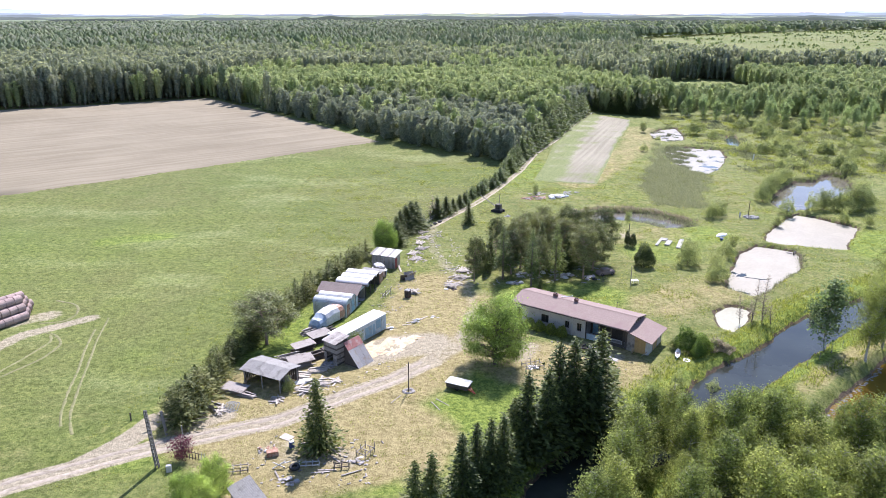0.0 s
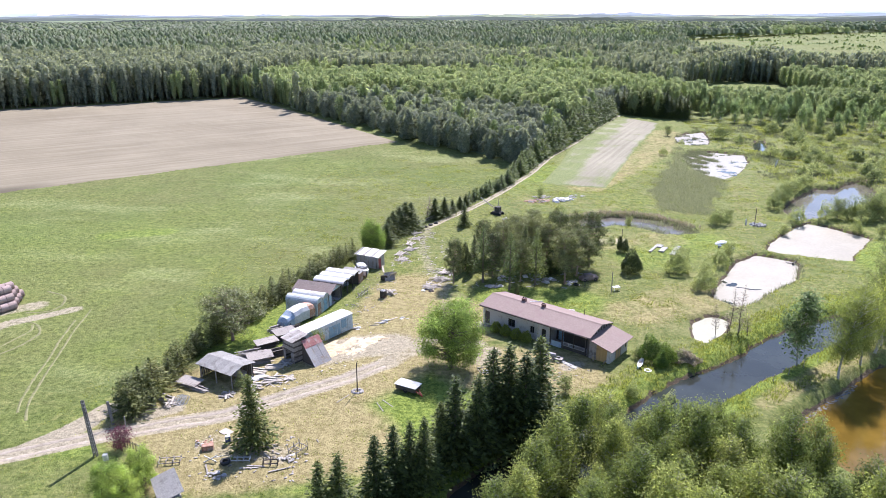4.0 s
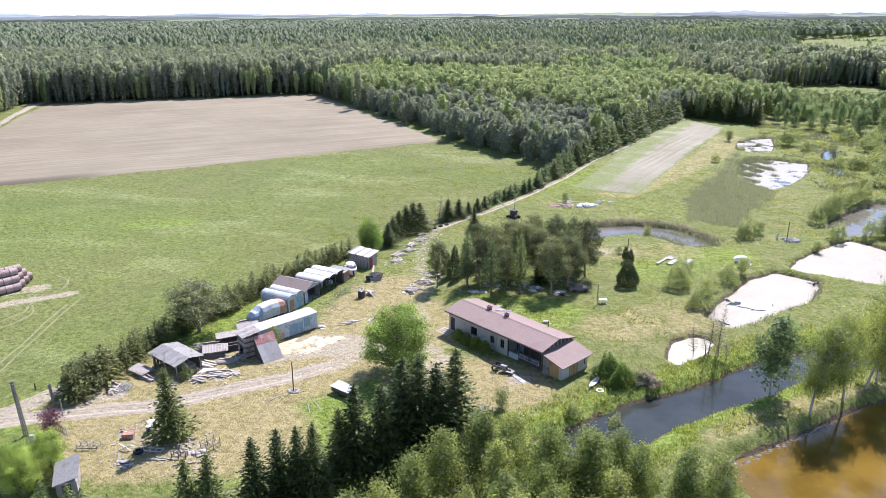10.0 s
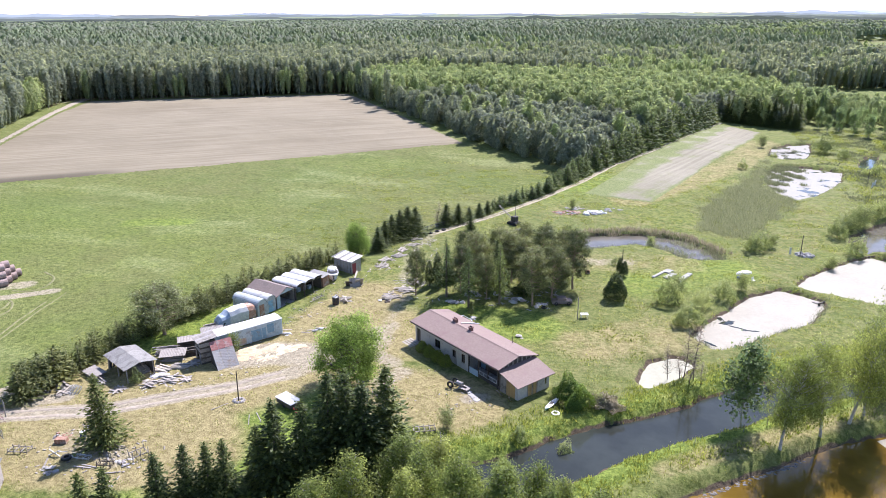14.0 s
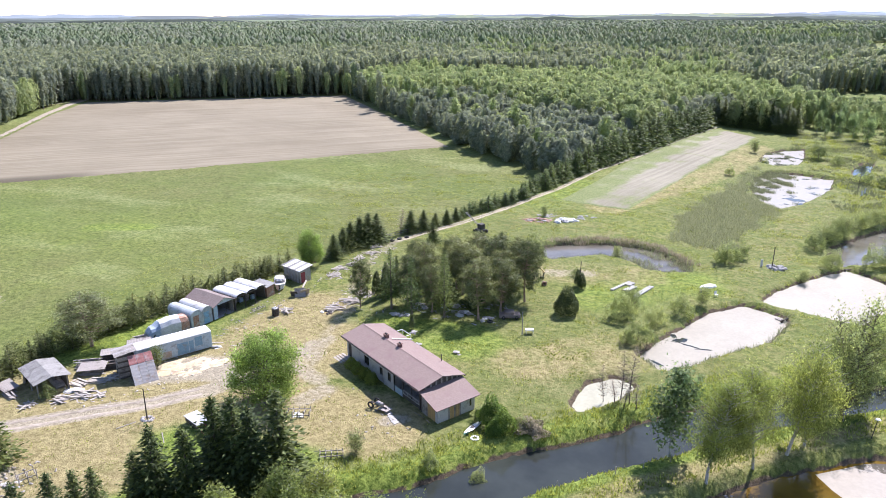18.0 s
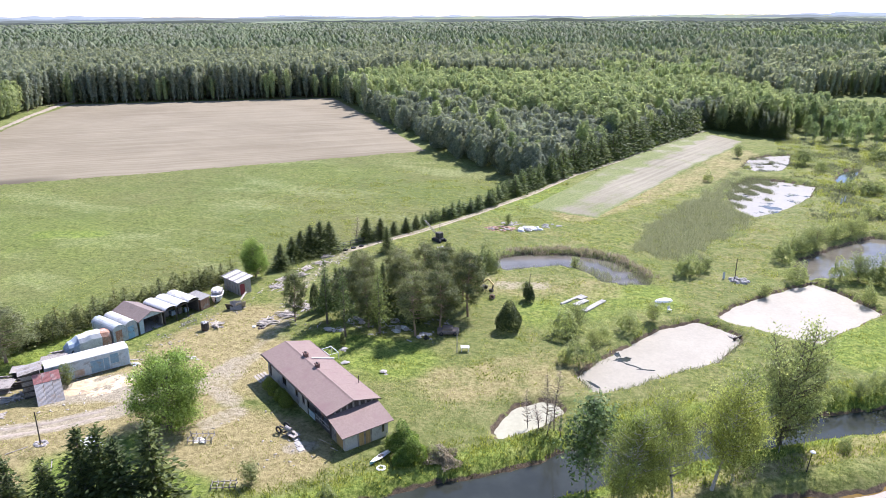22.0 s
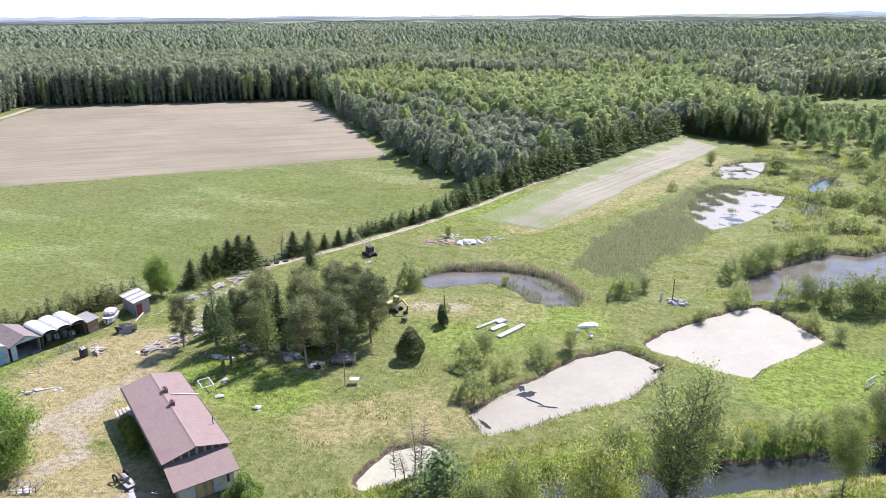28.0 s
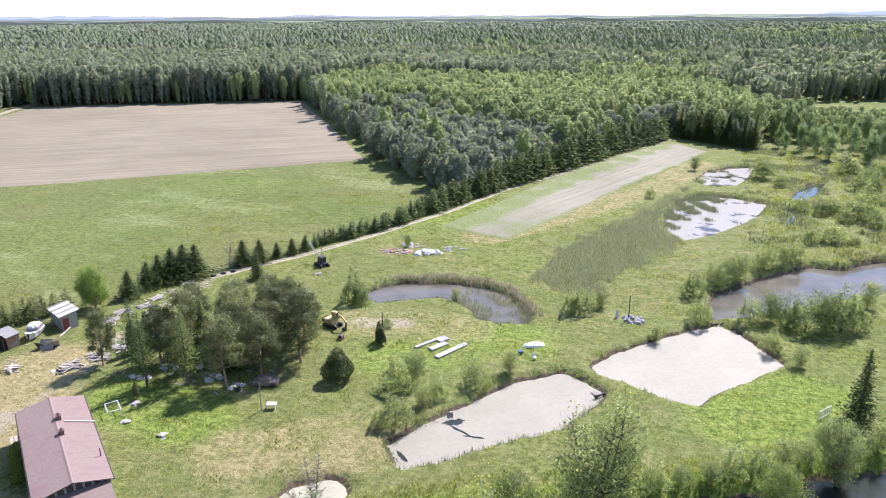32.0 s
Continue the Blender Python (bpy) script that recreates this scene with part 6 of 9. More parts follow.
p = sample(5000, 40, 55, 145, 158, lambda p: (distance_to(POND_BENT, p[:, 0], p[:, 1]) < 0) & (waves(p[:, 0], p[:, 1], 85, 6) > 0.0))
blades("pond_reeds", "reeds standing in the bent pond", p[rs.uniform(size=len(p)) < 0.4], 0.9, REED, 4, 0.015, 3, 0.15, POND_LEVEL)
REED_BED = [(49.2, 165.4), (51.1, 183.8), (55.5, 197.0), (61.7, 212.4), (67.7, 232), (70, 240), (68.5, 228), (66.5, 214), (67.5, 203), (72.7, 195.4), (65.8, 179.1), (61.9, 171.6), (61.4, 163.1), (56.1, 161.2)]
p = sample(46000, 48, 86, 160, 243, lambda p: (distance_to(REED_BED, p[:, 0], p[:, 1]) < 1.6 * waves(p[:, 0], p[:, 1], 86, 7) + 0.8 * rs.normal(size=len(p))) & (waves(p[:, 0], p[:, 1], 87, 5) > -0.9))
blades("reed_bed", "wide bed of grey-green reeds", p, 0.7, REED, 5, 0.022, 4, 0.35)
p = sample(26000, 66, 90, 196, 240, lambda p: (distance_to(POND_REEDY, p[:, 0], p[:, 1]) < 0.5) & (waves(p[:, 0], p[:, 1], 88, 9) + 0.5 * waves(p[:, 0], p[:, 1], 89, 2.5) - 0.08 * (p[:, 0] - 0.5 * (p[:, 1] - 218) - 77) > 0.8))
blades("pond_reeds", "clumps of reeds in the scum-covered pond", p, 0.7, REED, 6, 0.03, 3, 0.4, 0.35)
p = sample(9000, 70, 90, 244, 278, lambda p: (distance_to(POND_FAR, p[:, 0], p[:, 1]) < 0.6) & (waves(p[:, 0], p[:, 1], 105, 8) + 0.5 * waves(p[:, 0], p[:, 1], 106, 2.5) > 0.75))
blades("pond_reeds", "thin reeds standing in the shallow far pond", p, 0.6, REED, 13, 0.03, 3, 0.4, 0.95)
p = sample(9000, 22, 56, 150, 163, lambda p: (np.abs(distance_to(POND_BENT, p[:, 0], p[:, 1]) - 1.0) < 0.9 + 0.6 * waves(p[:, 0], p[:, 1], 94, 8)) & (p[:, 1] > 154 - 0.2 * (p[:, 0] - 40)))
blades("dry_reeds", "brown dry reeds behind the bent pond", p[rs.uniform(size=len(p)) < 0.75], 0.8, DEAD, 7, 0.025, 3, 0.2)
p = sample(34000, 84, 160, 192, 305, lambda p: (bank_d(p) > 0.5) & (p[:, 1] > 188 + (112 - p[:, 0]) * 0.4) & (waves(p[:, 0], p[:, 1], 100, 16) + 0.6 * waves(p[:, 0], p[:, 1], 102, 5) > 0.15))
blades("marsh_sedge", "tall brownish sedge over the marsh", p, 0.6, REED, 11, 0.05, 3, 0.4)
p = sample(34000, 84, 160, 192, 305, lambda p: (bank_d(p) > 0.5) & (p[:, 1] > 188 + (112 - p[:, 0]) * 0.4) & (waves(p[:, 0], p[:, 1], 103, 12) + 0.6 * waves(p[:, 0], p[:, 1], 104, 4) > 0.2))
blades("marsh_grass", "rank green grass over the marsh", p, 0.5, GRASS, 12, 0.05, 3, 0.4)
p = sample(14000, 44, 92, 104, 162, lambda p: np.minimum(np.abs(distance_to(POND_LONG, p[:, 0], p[:, 1]) - 0.5), np.abs(distance_to(POND_WIDE, p[:, 0], p[:, 1]) - 0.5)) < 0.5 * waves(p[:, 0], p[:, 1], 95, 6))
blades("bank_sedge", "tufts of sedge on the pond banks", p[rs.uniform(size=len(p)) < 0.7], 0.5, GRASS, 8, 0.04, 4, 0.2)


# ---- house ----
def wall_with_holes(shape, x0, x1, z0, z1, y0, y1, holes):
    """An upright wall along x with openings (xa, xb, za, zb)."""
    xs = sorted({x0, x1, *[h[0] for h in holes], *[h[1] for h in holes]})
    for a, b in zip(xs, xs[1:]):
        mid = (a + b) / 2
        cut = sorted((h[2], h[3]) for h in holes if h[0] < mid < h[1])
        z = z0
        for lo, hi in cut:
            if lo > z + 1e-4:
                shape.box(a, y0, z, b, y1, lo)
            z = hi
        if z < z1 - 1e-4:
            shape.box(a, y0, z, b, y1, z1)
    return shape


def window(parent, x0, x1, z0, z1, y, frame_material, bars=1):
    """A framed window in a wall that faces -y."""
    w = part("window", Shape().box(x0, y + 0.1, z0, x1, y + 0.12, z1), GLASS, parent)
    fr = Shape()
    for a, b, c, d in ((x0, z0, x1, z0 + 0.08), (x0, z1 - 0.08, x1, z1), (x0, z0 + 0.08, x0 + 0.08, z1 - 0.08), (x1 - 0.08, z0 + 0.08, x1, z1 - 0.08)):
        fr.box(a, y + 0.04, b, c, y + 0.098, d)
    for k in range(bars):
        x = x0 + (x1 - x0) * (k + 1) / (bars + 1)
        fr.box(x - 0.03, y + 0.05, z0 + 0.08, x + 0.03, y + 0.098, z1 - 0.08)
    part("window_frame", fr, frame_material, w)
    part("window_sill", Shape().box(x0 - 0.05, y - 0.06, z0 - 0.06, x1 + 0.05, y + 0.04, z0 - 0.002), CONCRETE, w)
    return w


def slope(x0, x1, ya, za, yb, zb, thick=0.08, rib=0.0):
    """A roof slope between the eave line (ya, za) and the ridge line (yb, zb), with ribs up the slope."""
    s = Shape()
    p = [(x, y, z + dz) for dz in (-thick, 0) for x, y, z in ((x0, ya, za), (x1, ya, za), (x1, yb, zb), (x0, yb, zb))]
    s.add(p, [(3, 2, 1, 0), (4, 5, 6, 7), (0, 1, 5, 4), (1, 2, 6, 5), (2, 3, 7, 6), (3, 0, 4, 7)])
    if rib:
        n = int((x1 - x0) / rib)
        for i in range(1, n):
            x = x0 + (x1 - x0) * i / n
            s.beam((x, ya, za + 0.012), (x, yb, zb + 0.012), 0.05, 0.035)
    return s


house = thing("house", "long low plastered farmhouse with a red-brown roof", "house", 9.3, 98.3, -34.3, z=0.0)
FRONT = [(0.7, 1.6, 0.15, 2.2), (4.9, 6.1, 0.9, 2.1), (8.7, 9.4, 0.95, 2.0), (10.6, 11.3, 0.9, 2.1)]
part("wall", wall_with_holes(Shape(), 0.4, 11.9, -0.3, 2.85, 0, 0.3, FRONT), PLASTER, house)
part("wall", Shape().box(0.4, 0.3, -0.3, 0.7, 5.45, 2.85), PLASTER, house)
part("wall", Shape().box(0.7, 5.15, -0.3, 18.1, 5.45, 2.85), PLASTER, house)
part("wall", Shape().box(17.8, 0.0, -0.3, 18.1, 5.15, 2.85), DARK_WOOD, house)
part("porch_wall", wall_with_holes(Shape(), 11.9, 17.8, -0.3, 2.85, 2.0, 2.2, [(12.2, 13.1, 0.15, 2.15)]), DARK_WOOD, house, "dark boarded wall inside the porch")
part("porch_side", Shape().box(11.6, 0.3, -0.3, 11.9, 2.2, 2.85), PLASTER, house)
part("floor", Shape().box(0.7, 0.3, -0.3, 17.8, 5.15, 0.1), CONCRETE, house)
part("attic_floor", Shape().box(0.4, 0.0, 2.86, 18.1, 5.45, 2.95), DARK_WOOD, house)
part("gable", Shape().add([(0.45, 0.1, 2.95), (0.45, 5.3, 2.95), (0.45, 2.72, 3.85), (0.65, 0.1, 2.95), (0.65, 5.3, 2.95), (0.65, 2.72, 3.85)], [(0, 2, 1), (3, 4, 5), (0, 1, 4, 3), (1, 2, 5, 4), (2, 0, 3, 5)]), PLASTER, house)
for y0, z0, nm in ((-0.68, 3.22, "front"), (6.1, 3.16, "back")):
    rf = part("roof_slope", slope(0.15, 18.5, y0, z0, 2.72, 4.02, 0.1), ROOF, house, "dusty red-brown sheet roof slope")
    for i in range(1, 17):
        x = 0.15 + 18.35 * i / 17
        part("roof_seam", Shape().beam((x, y0, z0 + 0.001), (x, 2.72, 4.021), 0.02, 0.006), ROOF, rf)
    part("fascia", Shape().box(0.15, min(y0, y0 + 0.03 * (1 if y0 < 0 else -1)), z0 - 0.24, 18.5, max(y0, y0 + 0.03 * (1 if y0 < 0 else -1)), z0 - 0.1), DARK_WOOD, rf)
    gut = [(0.06 * math.cos(a), 0.06 * math.sin(a)) for a in [math.pi + math.pi * k / 6 for k in range(7)]]
    g = Shape().tube([(0.2, y0 + (-0.07 if y0 < 0 else 0.07), z0 - 0.1), (18.45, y0 + (-0.07 if y0 < 0 else 0.07), z0 - 0.14)], [0.06, 0.06], 6)
    part("gutter", g, DARK_METAL, rf)
part("ridge_cap", Shape().sweep([(2.54, 3.99), (2.72, 4.07), (2.9, 3.99)], 0.15, 18.5).mesh("ridge_cap"), ROOF, house, m=Matrix(((0, 1, 0, 0), (1, 0, 0, 0), (0, 0, 1, 0), (0, 0, 0, 1))))
n = 24
for i in range(n):
    y = -0.4 + 6.2 * i / n
    top = lambda q: 3.88 - abs(q - 2.72) / 3.4 * 0.8
    part("gable_board", Shape().add([(18.12, y, 2.9), (18.12, y + 0.22, 2.9), (18.12, y + 0.22, top(y + 0.22)), (18.12, y, top(y)), (18.16, y, 2.9), (18.16, y + 0.22, 2.9), (18.16, y + 0.22, top(y + 0.22)), (18.16, y, top(y))],
                                   [(0, 3, 2, 1), (4, 5, 6, 7), (0, 1, 5, 4), (1, 2, 6, 5), (2, 3, 7, 6), (3, 0, 4, 7)]), DARK_WOOD if i % 3 else GREY_WOOD, house)
for x, y, w in ((5.6, 3.05, 0.3), (9.0, 2.95, 0.24)):
    ch = part("chimney", Shape().box(x - w, y - 0.24, 3.3, x + w, y + 0.24, 4.4, 0.02), BRICK, house, "short dark brick chimney")
    part("chimney_cap", Shape().box(x - w - 0.05, y - 0.29, 4.405, x + w + 0.05, y + 0.29, 4.46, 0.015), BRICK, ch)
    for k in (-0.5, 0.5):
        part("flue", Shape().tube([(x + k * w, y, 4.45), (x + k * w, y, 4.6)], [0.1, 0.09], 8), DARK_METAL, ch)
part("roof_pipe", Shape().tube([(6.3, 3.5, 3.92), (6.9, 6.3, 3.24)], [0.07, 0.07], 6), WHITE_PLASTIC, house, "white pipe lying on the roof")
part("vent_pipe", Shape().tube([(14.2, 5.7, 3.2), (14.2, 5.7, 4.2)], [0.05, 0.05], 6), DARK_METAL, house)
d = part("door", Shape().box(0.72, 0.12, 0.15, 1.58, 0.17, 2.18), DARK_WOOD, house, "dark boarded side entrance door")
part("handle", Shape().tube([(1.48, 0.1, 1.1), (1.48, 0.02, 1.1), (1.38, 0.02, 1.1)], [0.015] * 3, 5), DARK_METAL, d)
d = part("door", Shape().box(12.22, 2.04, 0.15, 13.08, 2.1, 2.13), BLUE, house, "faded blue porch door")
part("handle", Shape().tube([(12.98, 2.03, 1.1), (12.98, 1.96, 1.1), (12.9, 1.96, 1.1)], [0.015] * 3, 5), DARK_METAL, d)
for x0, x1, z0, z1 in FRONT[1:]:
    window(house, x0, x1, z0, z1, 0, DARK_WOOD)
# dark sheet added behind the front wall as room shade
part("inside", Shape().box(0.9, 0.6, 0.12, 11.4, 0.65, 2.8), INSIDE_SHADE, house)
part("drainpipe", Shape().tube([(9.9, -0.62, 3.05), (9.9, -0.07, 2.6), (9.9, -0.07, 0.0)], [0.05] * 3, 6), WHITE_METAL, house)
for x in (11.95, 13.9, 15.7, 17.5):
    part("porch_post", Shape().box(x - 0.08, 0.05, -0.3, x + 0.08, 0.21, 2.85, 0.015), DARK_WOOD, house)
part("porch_panel", Shape().box(12.1, 0.06, 0.0, 13.8, 0.1, 0.85), PALE_BLUE, house, "pale blue panel closing the porch")
rail = part("porch_rail", Shape().box(14.0, 0.05, 1.0, 17.4, 0.11, 1.09).box(14.0, 0.05, 0.55, 17.4, 0.11, 0.62), WHITE_METAL, house, "white porch railing")
for i in range(5):
    part("rail_post", Shape().box(14.05 + 0.82 * i, 0.055, 0.62, 14.12 + 0.82 * i, 0.105, 1.0), WHITE_METAL, rail)
part("porch_skirt", Shape().box(14.0, 0.12, -0.3, 17.4, 0.16, 0.5), DARK_WOOD, house)
# lean-to at the end
n = 14
for i in range(n):
    x = 18.12 + 3.0 * i / n
    part("front_board", Shape().box(x, 0.0, -0.4, x + 0.205, 0.05, 2.83 - 0.91 * (x - 17.97) / 3.57), (GREY_WOOD if i < 5 else YELLOW_WOOD), house)
part("corner_panel", Shape().box(20.75, -0.03, -0.4, 21.15, -0.004, 1.8), WHITE_METAL, house)
part("end_wall", Shape().box(21.1, 0.02, -0.4, 21.2, 5.35, 2.02), PLASTER, house)
part("back_wall", Shape().box(18.1, 5.25, -0.4, 21.08, 5.35, 1.98), PLASTER, house)
n = 9
for i in range(n):
    part("end_board", Shape().box(21.205, 1.5 + 0.2 * i, -0.3, 21.24, 1.685 + 0.2 * i, 1.7), YELLOW_WOOD if i % 4 else GREY_WOOD, house)
part("end_window", Shape().box(21.205, 4.6, 0.7, 21.23, 4.85, 1.6), GLASS, house)
lr = part("lean_roof", Shape().add([(18.18, -0.58, 2.88), (21.75, -0.58, 1.97), (21.75, 5.82, 1.97), (18.18, 5.82, 2.88), (18.18, -0.58, 2.96), (21.75, -0.58, 2.05), (21.75, 5.82, 2.05), (18.18, 5.82, 2.96)],
                                  [(0, 3, 2, 1), (4, 5, 6, 7), (0, 1, 5, 4), (1, 2, 6, 5), (2, 3, 7, 6), (3, 0, 4, 7)]), ROOF, house, "low red-brown lean-to roof")
for i in range(1, 6):
    y = -0.58 + 6.4 * i / 6
    part("roof_seam", Shape().beam((18.18, y, 2.961), (21.75, y, 2.051), 0.02, 0.006), ROOF, lr)
steps = tagged(thing("steps", "grey wooden steps before the side door", "steps", 9.3, 98.3, -34.3, z=0.0))
for i in range(4):
    part("tread", Shape().box(-0.5, -1.75 + 0.42 * i, 0.02 + 0.05 * i, 1.7, -1.45 + 0.42 * i, 0.07 + 0.05 * i), PALE_WOOD, steps)
part("landing", Shape().box(0.2, -0.75, -0.05, 2.4, -0.02, 0.14), GREY_WOOD, steps)


# ---- boards, heaps and other loose things ----
def board(x, y, length, turn, material, label, width=0.2, tip=0.0, group="", z=None):
    s = Shape().box(-length / 2, -width / 2, 0, length / 2, width / 2, 0.045)
    ob = new("plank", s.mesh("plank"))
    ob.data.materials.append(material)
    ob.matrix_basis = pose(x, y, (gz(x, y) if z is None else z) + 0.02 + abs(math.sin(radians(tip))) * length / 2, 0, tip, turn)
    return tagged(ob, label, "plank", group)


def pile(name, label, category, x, y, turn, length, width, layers, material, seed, jumble=0.25, covers=None):
    """A heap of boards, each a part."""
    r = random.Random(seed)
    t = thing(name, label, category, x, y, turn)
    meshes = []
    for k in range(4):
        ln, w = length * r.uniform(0.6, 1.0), r.uniform(0.12, 0.26)
        me = Shape().box(-ln / 2, -w / 2, 0, ln / 2, w / 2, 0.05).mesh("board")
        me.materials.append(material if not covers or k % 2 else covers)
        meshes.append(me)
    for l in range(layers):
        n = max(2, int(width / 0.3 * (1 - 0.12 * l)))
        for i in range(n):
            o = new("board", r.choice(meshes))
            o.parent = t
            o.matrix_basis = pose(r.uniform(-0.15, 0.15) * length, (i + 0.5) / n * width - width / 2 + r.uniform(-0.05, 0.05), 0.0 + l * 0.062 + (0.05 if jumble > 0.2 else 0.0) * r.random(),
                                  r.uniform(-6, 6) * jumble, r.uniform(-5, 5) * jumble, r.uniform(-70, 70) * jumble)
    return t


def heap(name, label, category, x, y, turn, rx, ry, n, material, seed, low=0.15, high=0.45, flat=0.6, second=None):
    """A heap of stones or scraps, each a part."""
    r = random.Random(seed)
    t = thing(name, label, category, x, y, turn)
    for i in range(n):
        a, q = r.uniform(0, 6.28), math.sqrt(r.random())
        s = r.uniform(low, high)
        o = part("stone" if material in (STONE, CONCRETE) else "piece", Shape().lump(q * rx * math.cos(a), q * ry * math.sin(a), max(0, (1 - q)) * 0.35 - 0.08, s, s * r.uniform(0.6, 1.1), s * flat * r.uniform(0.7, 1.2), r, 6), second if second and r.random() < 0.4 else material, t)
    return t


def tyre(x, y, z, radius, wide, parent=None, m=None):
    s = Shape()
    n = 14
    prof = [(radius * 0.55, -wide / 2), (radius * 0.92, -wide / 2), (radius, -wide * 0.3), (radius, wide * 0.3), (radius * 0.92, wide / 2), (radius * 0.55, wide / 2)]
    p = [(q * math.cos(a), q * math.sin(a), h) for a in [2 * math.pi * i / n for i in range(n)] for q, h in prof]
    k = len(prof)
    return s.add(p, [(i * k + j, ((i + 1) % n) * k + j, ((i + 1) % n) * k + (j + 1) % k, i * k + (j + 1) % k) for i in range(n) for j in range(k)])


# ---- sheds along the hedge ----
def corrugated(x0, x1, ya, za, yb, zb, pitch=0.18, amp=0.025):
    """A corrugated sheet from the line (ya, za) up to (yb, zb)."""
    n = max(6, int((x1 - x0) / pitch) * 2)
    s = Shape()
    p = []
    for i in range(n + 1):
        x = x0 + (x1 - x0) * i / n
        dz = amp if i % 2 else -amp
        p += [(x, ya, za + dz), (x, yb, zb + dz), (x, ya, za + dz - 0.02), (x, yb, zb + dz - 0.02)]
    f = []
    for i in range(n):
        a, b = 4 * i, 4 * i + 4
        f += [(a, b, b + 1, a + 1), (a + 3, b + 3, b + 2, a + 2), (a, a + 2, b + 2, b), (a + 1, b + 1, b + 3, a + 3)]
    return s.add(p, f)


shed = thing("open_shed", "open wooden shed with a grey sheet roof, firewood inside", "shed", -22.7, 78.7, -26)
for x in (-2.8, 0.0, 2.8):
    for y, h in ((-1.7, 2.05), (1.7, 2.1)):
        part("post", Shape().tube([(x, y, -0.2), (x, y, h)], [0.09, 0.08], 7), GREY_WOOD, shed)
for i in range(18):
    part("wall_board", Shape().box(-2.9 + 0.33 * i, 1.72, 0.05, -2.62 + 0.33 * i, 1.76, 1.95), DARK_WOOD, shed)
for i in range(9):
    part("wall_board", Shape().box(-2.92, -1.6 + 0.36 * i, 0.05, -2.88, -1.3 + 0.36 * i, 1.9), DARK_WOOD, shed)
for k, (ya, za, yb, zb) in enumerate(((-2.15, 2.05, 0.0, 2.55), (2.15, 2.05, 0.0, 2.55))):
    for i in range(6):
        part("roof_sheet", corrugated(-3.2 + 1.07 * i, -2.14 + 1.07 * i, ya, za + 0.01 * (i % 2), yb, zb + 0.01 * (i % 2)), FIBRE, shed)
r = random.Random(3)
for i in range(26):
    part("log", Shape().tube([(-2.4 + 0.36 * (i % 13), 0.5, 0.25 + 0.35 * (i // 13)), (-2.4 + 0.36 * (i % 13), 1.5, 0.25 + 0.35 * (i // 13))], [0.17, 0.17], 6), GREY_WOOD, shed)
part("ladder", Shape().beam((-2.9, -1.9, 0), (-2.2, -1.75, 1.9), 0.06).beam((-2.5, -1.9, 0), (-1.8, -1.75, 1.9), 0.06), GREY_WOOD, shed)

cabin = thing("wooden_cabin", "tall grey plank cabin with a dark opening", "shed", -15.3, 84.4, -38)
for side, (x0, y0, x1, y1) in enumerate(((-1.2, -1.05, 1.2, -1.0), (-1.2, 1.0, 1.2, 1.05), (-1.2, -1.0, -1.15, 1.0), (1.15, -1.0, 1.2, 1.0))):
    for i in range(13):
        z = 0.05 + 0.245 * i
        if side == 0 and z < 1.5:
            part("plank", Shape().box(0.5, y0, z, x1, y1, z + 0.225), GREY_WOOD, cabin)
            part("plank", Shape().box(x0, y0, z, -0.75, y1, z + 0.225), GREY_WOOD, cabin)
        else:
            part("plank", Shape().box(x0, y0, z, x1, y1, z + 0.215), GREY_WOOD if (i + side) % 3 else DARK_WOOD, cabin)
# dark sheet added behind the opening as painted shade
part("back_lining", Shape().box(-1.1, 0.9, 0.0, 1.1, 0.95, 3.1), INSIDE_SHADE, cabin)
for i in range(8):
    part("roof_board", Shape().add([(-1.3 + 0.33 * i, -1.35, 3.2), (-0.99 + 0.33 * i, -1.35, 3.2), (-0.99 + 0.33 * i, 1.35, 3.55), (-1.3 + 0.33 * i, 1.35, 3.55), (-1.3 + 0.33 * i, -1.35, 3.25), (-0.99 + 0.33 * i, -1.35, 3.25), (-0.99 + 0.33 * i, 1.35, 3.6), (-1.3 + 0.33 * i, 1.35, 3.6)],
                                  [(3, 2, 1, 0), (4, 5, 6, 7), (0, 1, 5, 4), (1, 2, 6, 5), (2, 3, 7, 6), (3, 0, 4, 7)]), GREY_WOOD if i % 4 else GALV, cabin)

lean = thing("lean_to", "steep lean-to of rusty corrugated sheets", "shed", -12.3, 84.0, -36)
for i in range(3):
    part("sheet", corrugated(-1.45 + 0.98 * i, -0.5 + 0.98 * i, -1.5, 0.0, 0.35, 2.1, 0.11, 0.009), GALV, lean)
    part("sheet", corrugated(-1.45 + 0.98 * i, -0.5 + 0.98 * i, 0.32, 2.11, 1.15, 3.04, 0.11, 0.009), RED_RUST, lean, "red-painted rusty sheet")
for x in (-1.4, 1.4):
    part("side", Shape().add([(x, -1.4, 0), (x, 1.1, 0), (x, 1.1, 2.9), (x + 0.05, -1.4, 0), (x + 0.05, 1.1, 0), (x + 0.05, 1.1, 2.9)], [(0, 2, 1), (3, 4, 5), (0, 1, 4, 3), (1, 2, 5, 4), (2, 0, 3, 5)]), DARK_WOOD, lean)
lean.matrix_basis = pose(-12.4, 84.2, 0, 0, 0, 54)

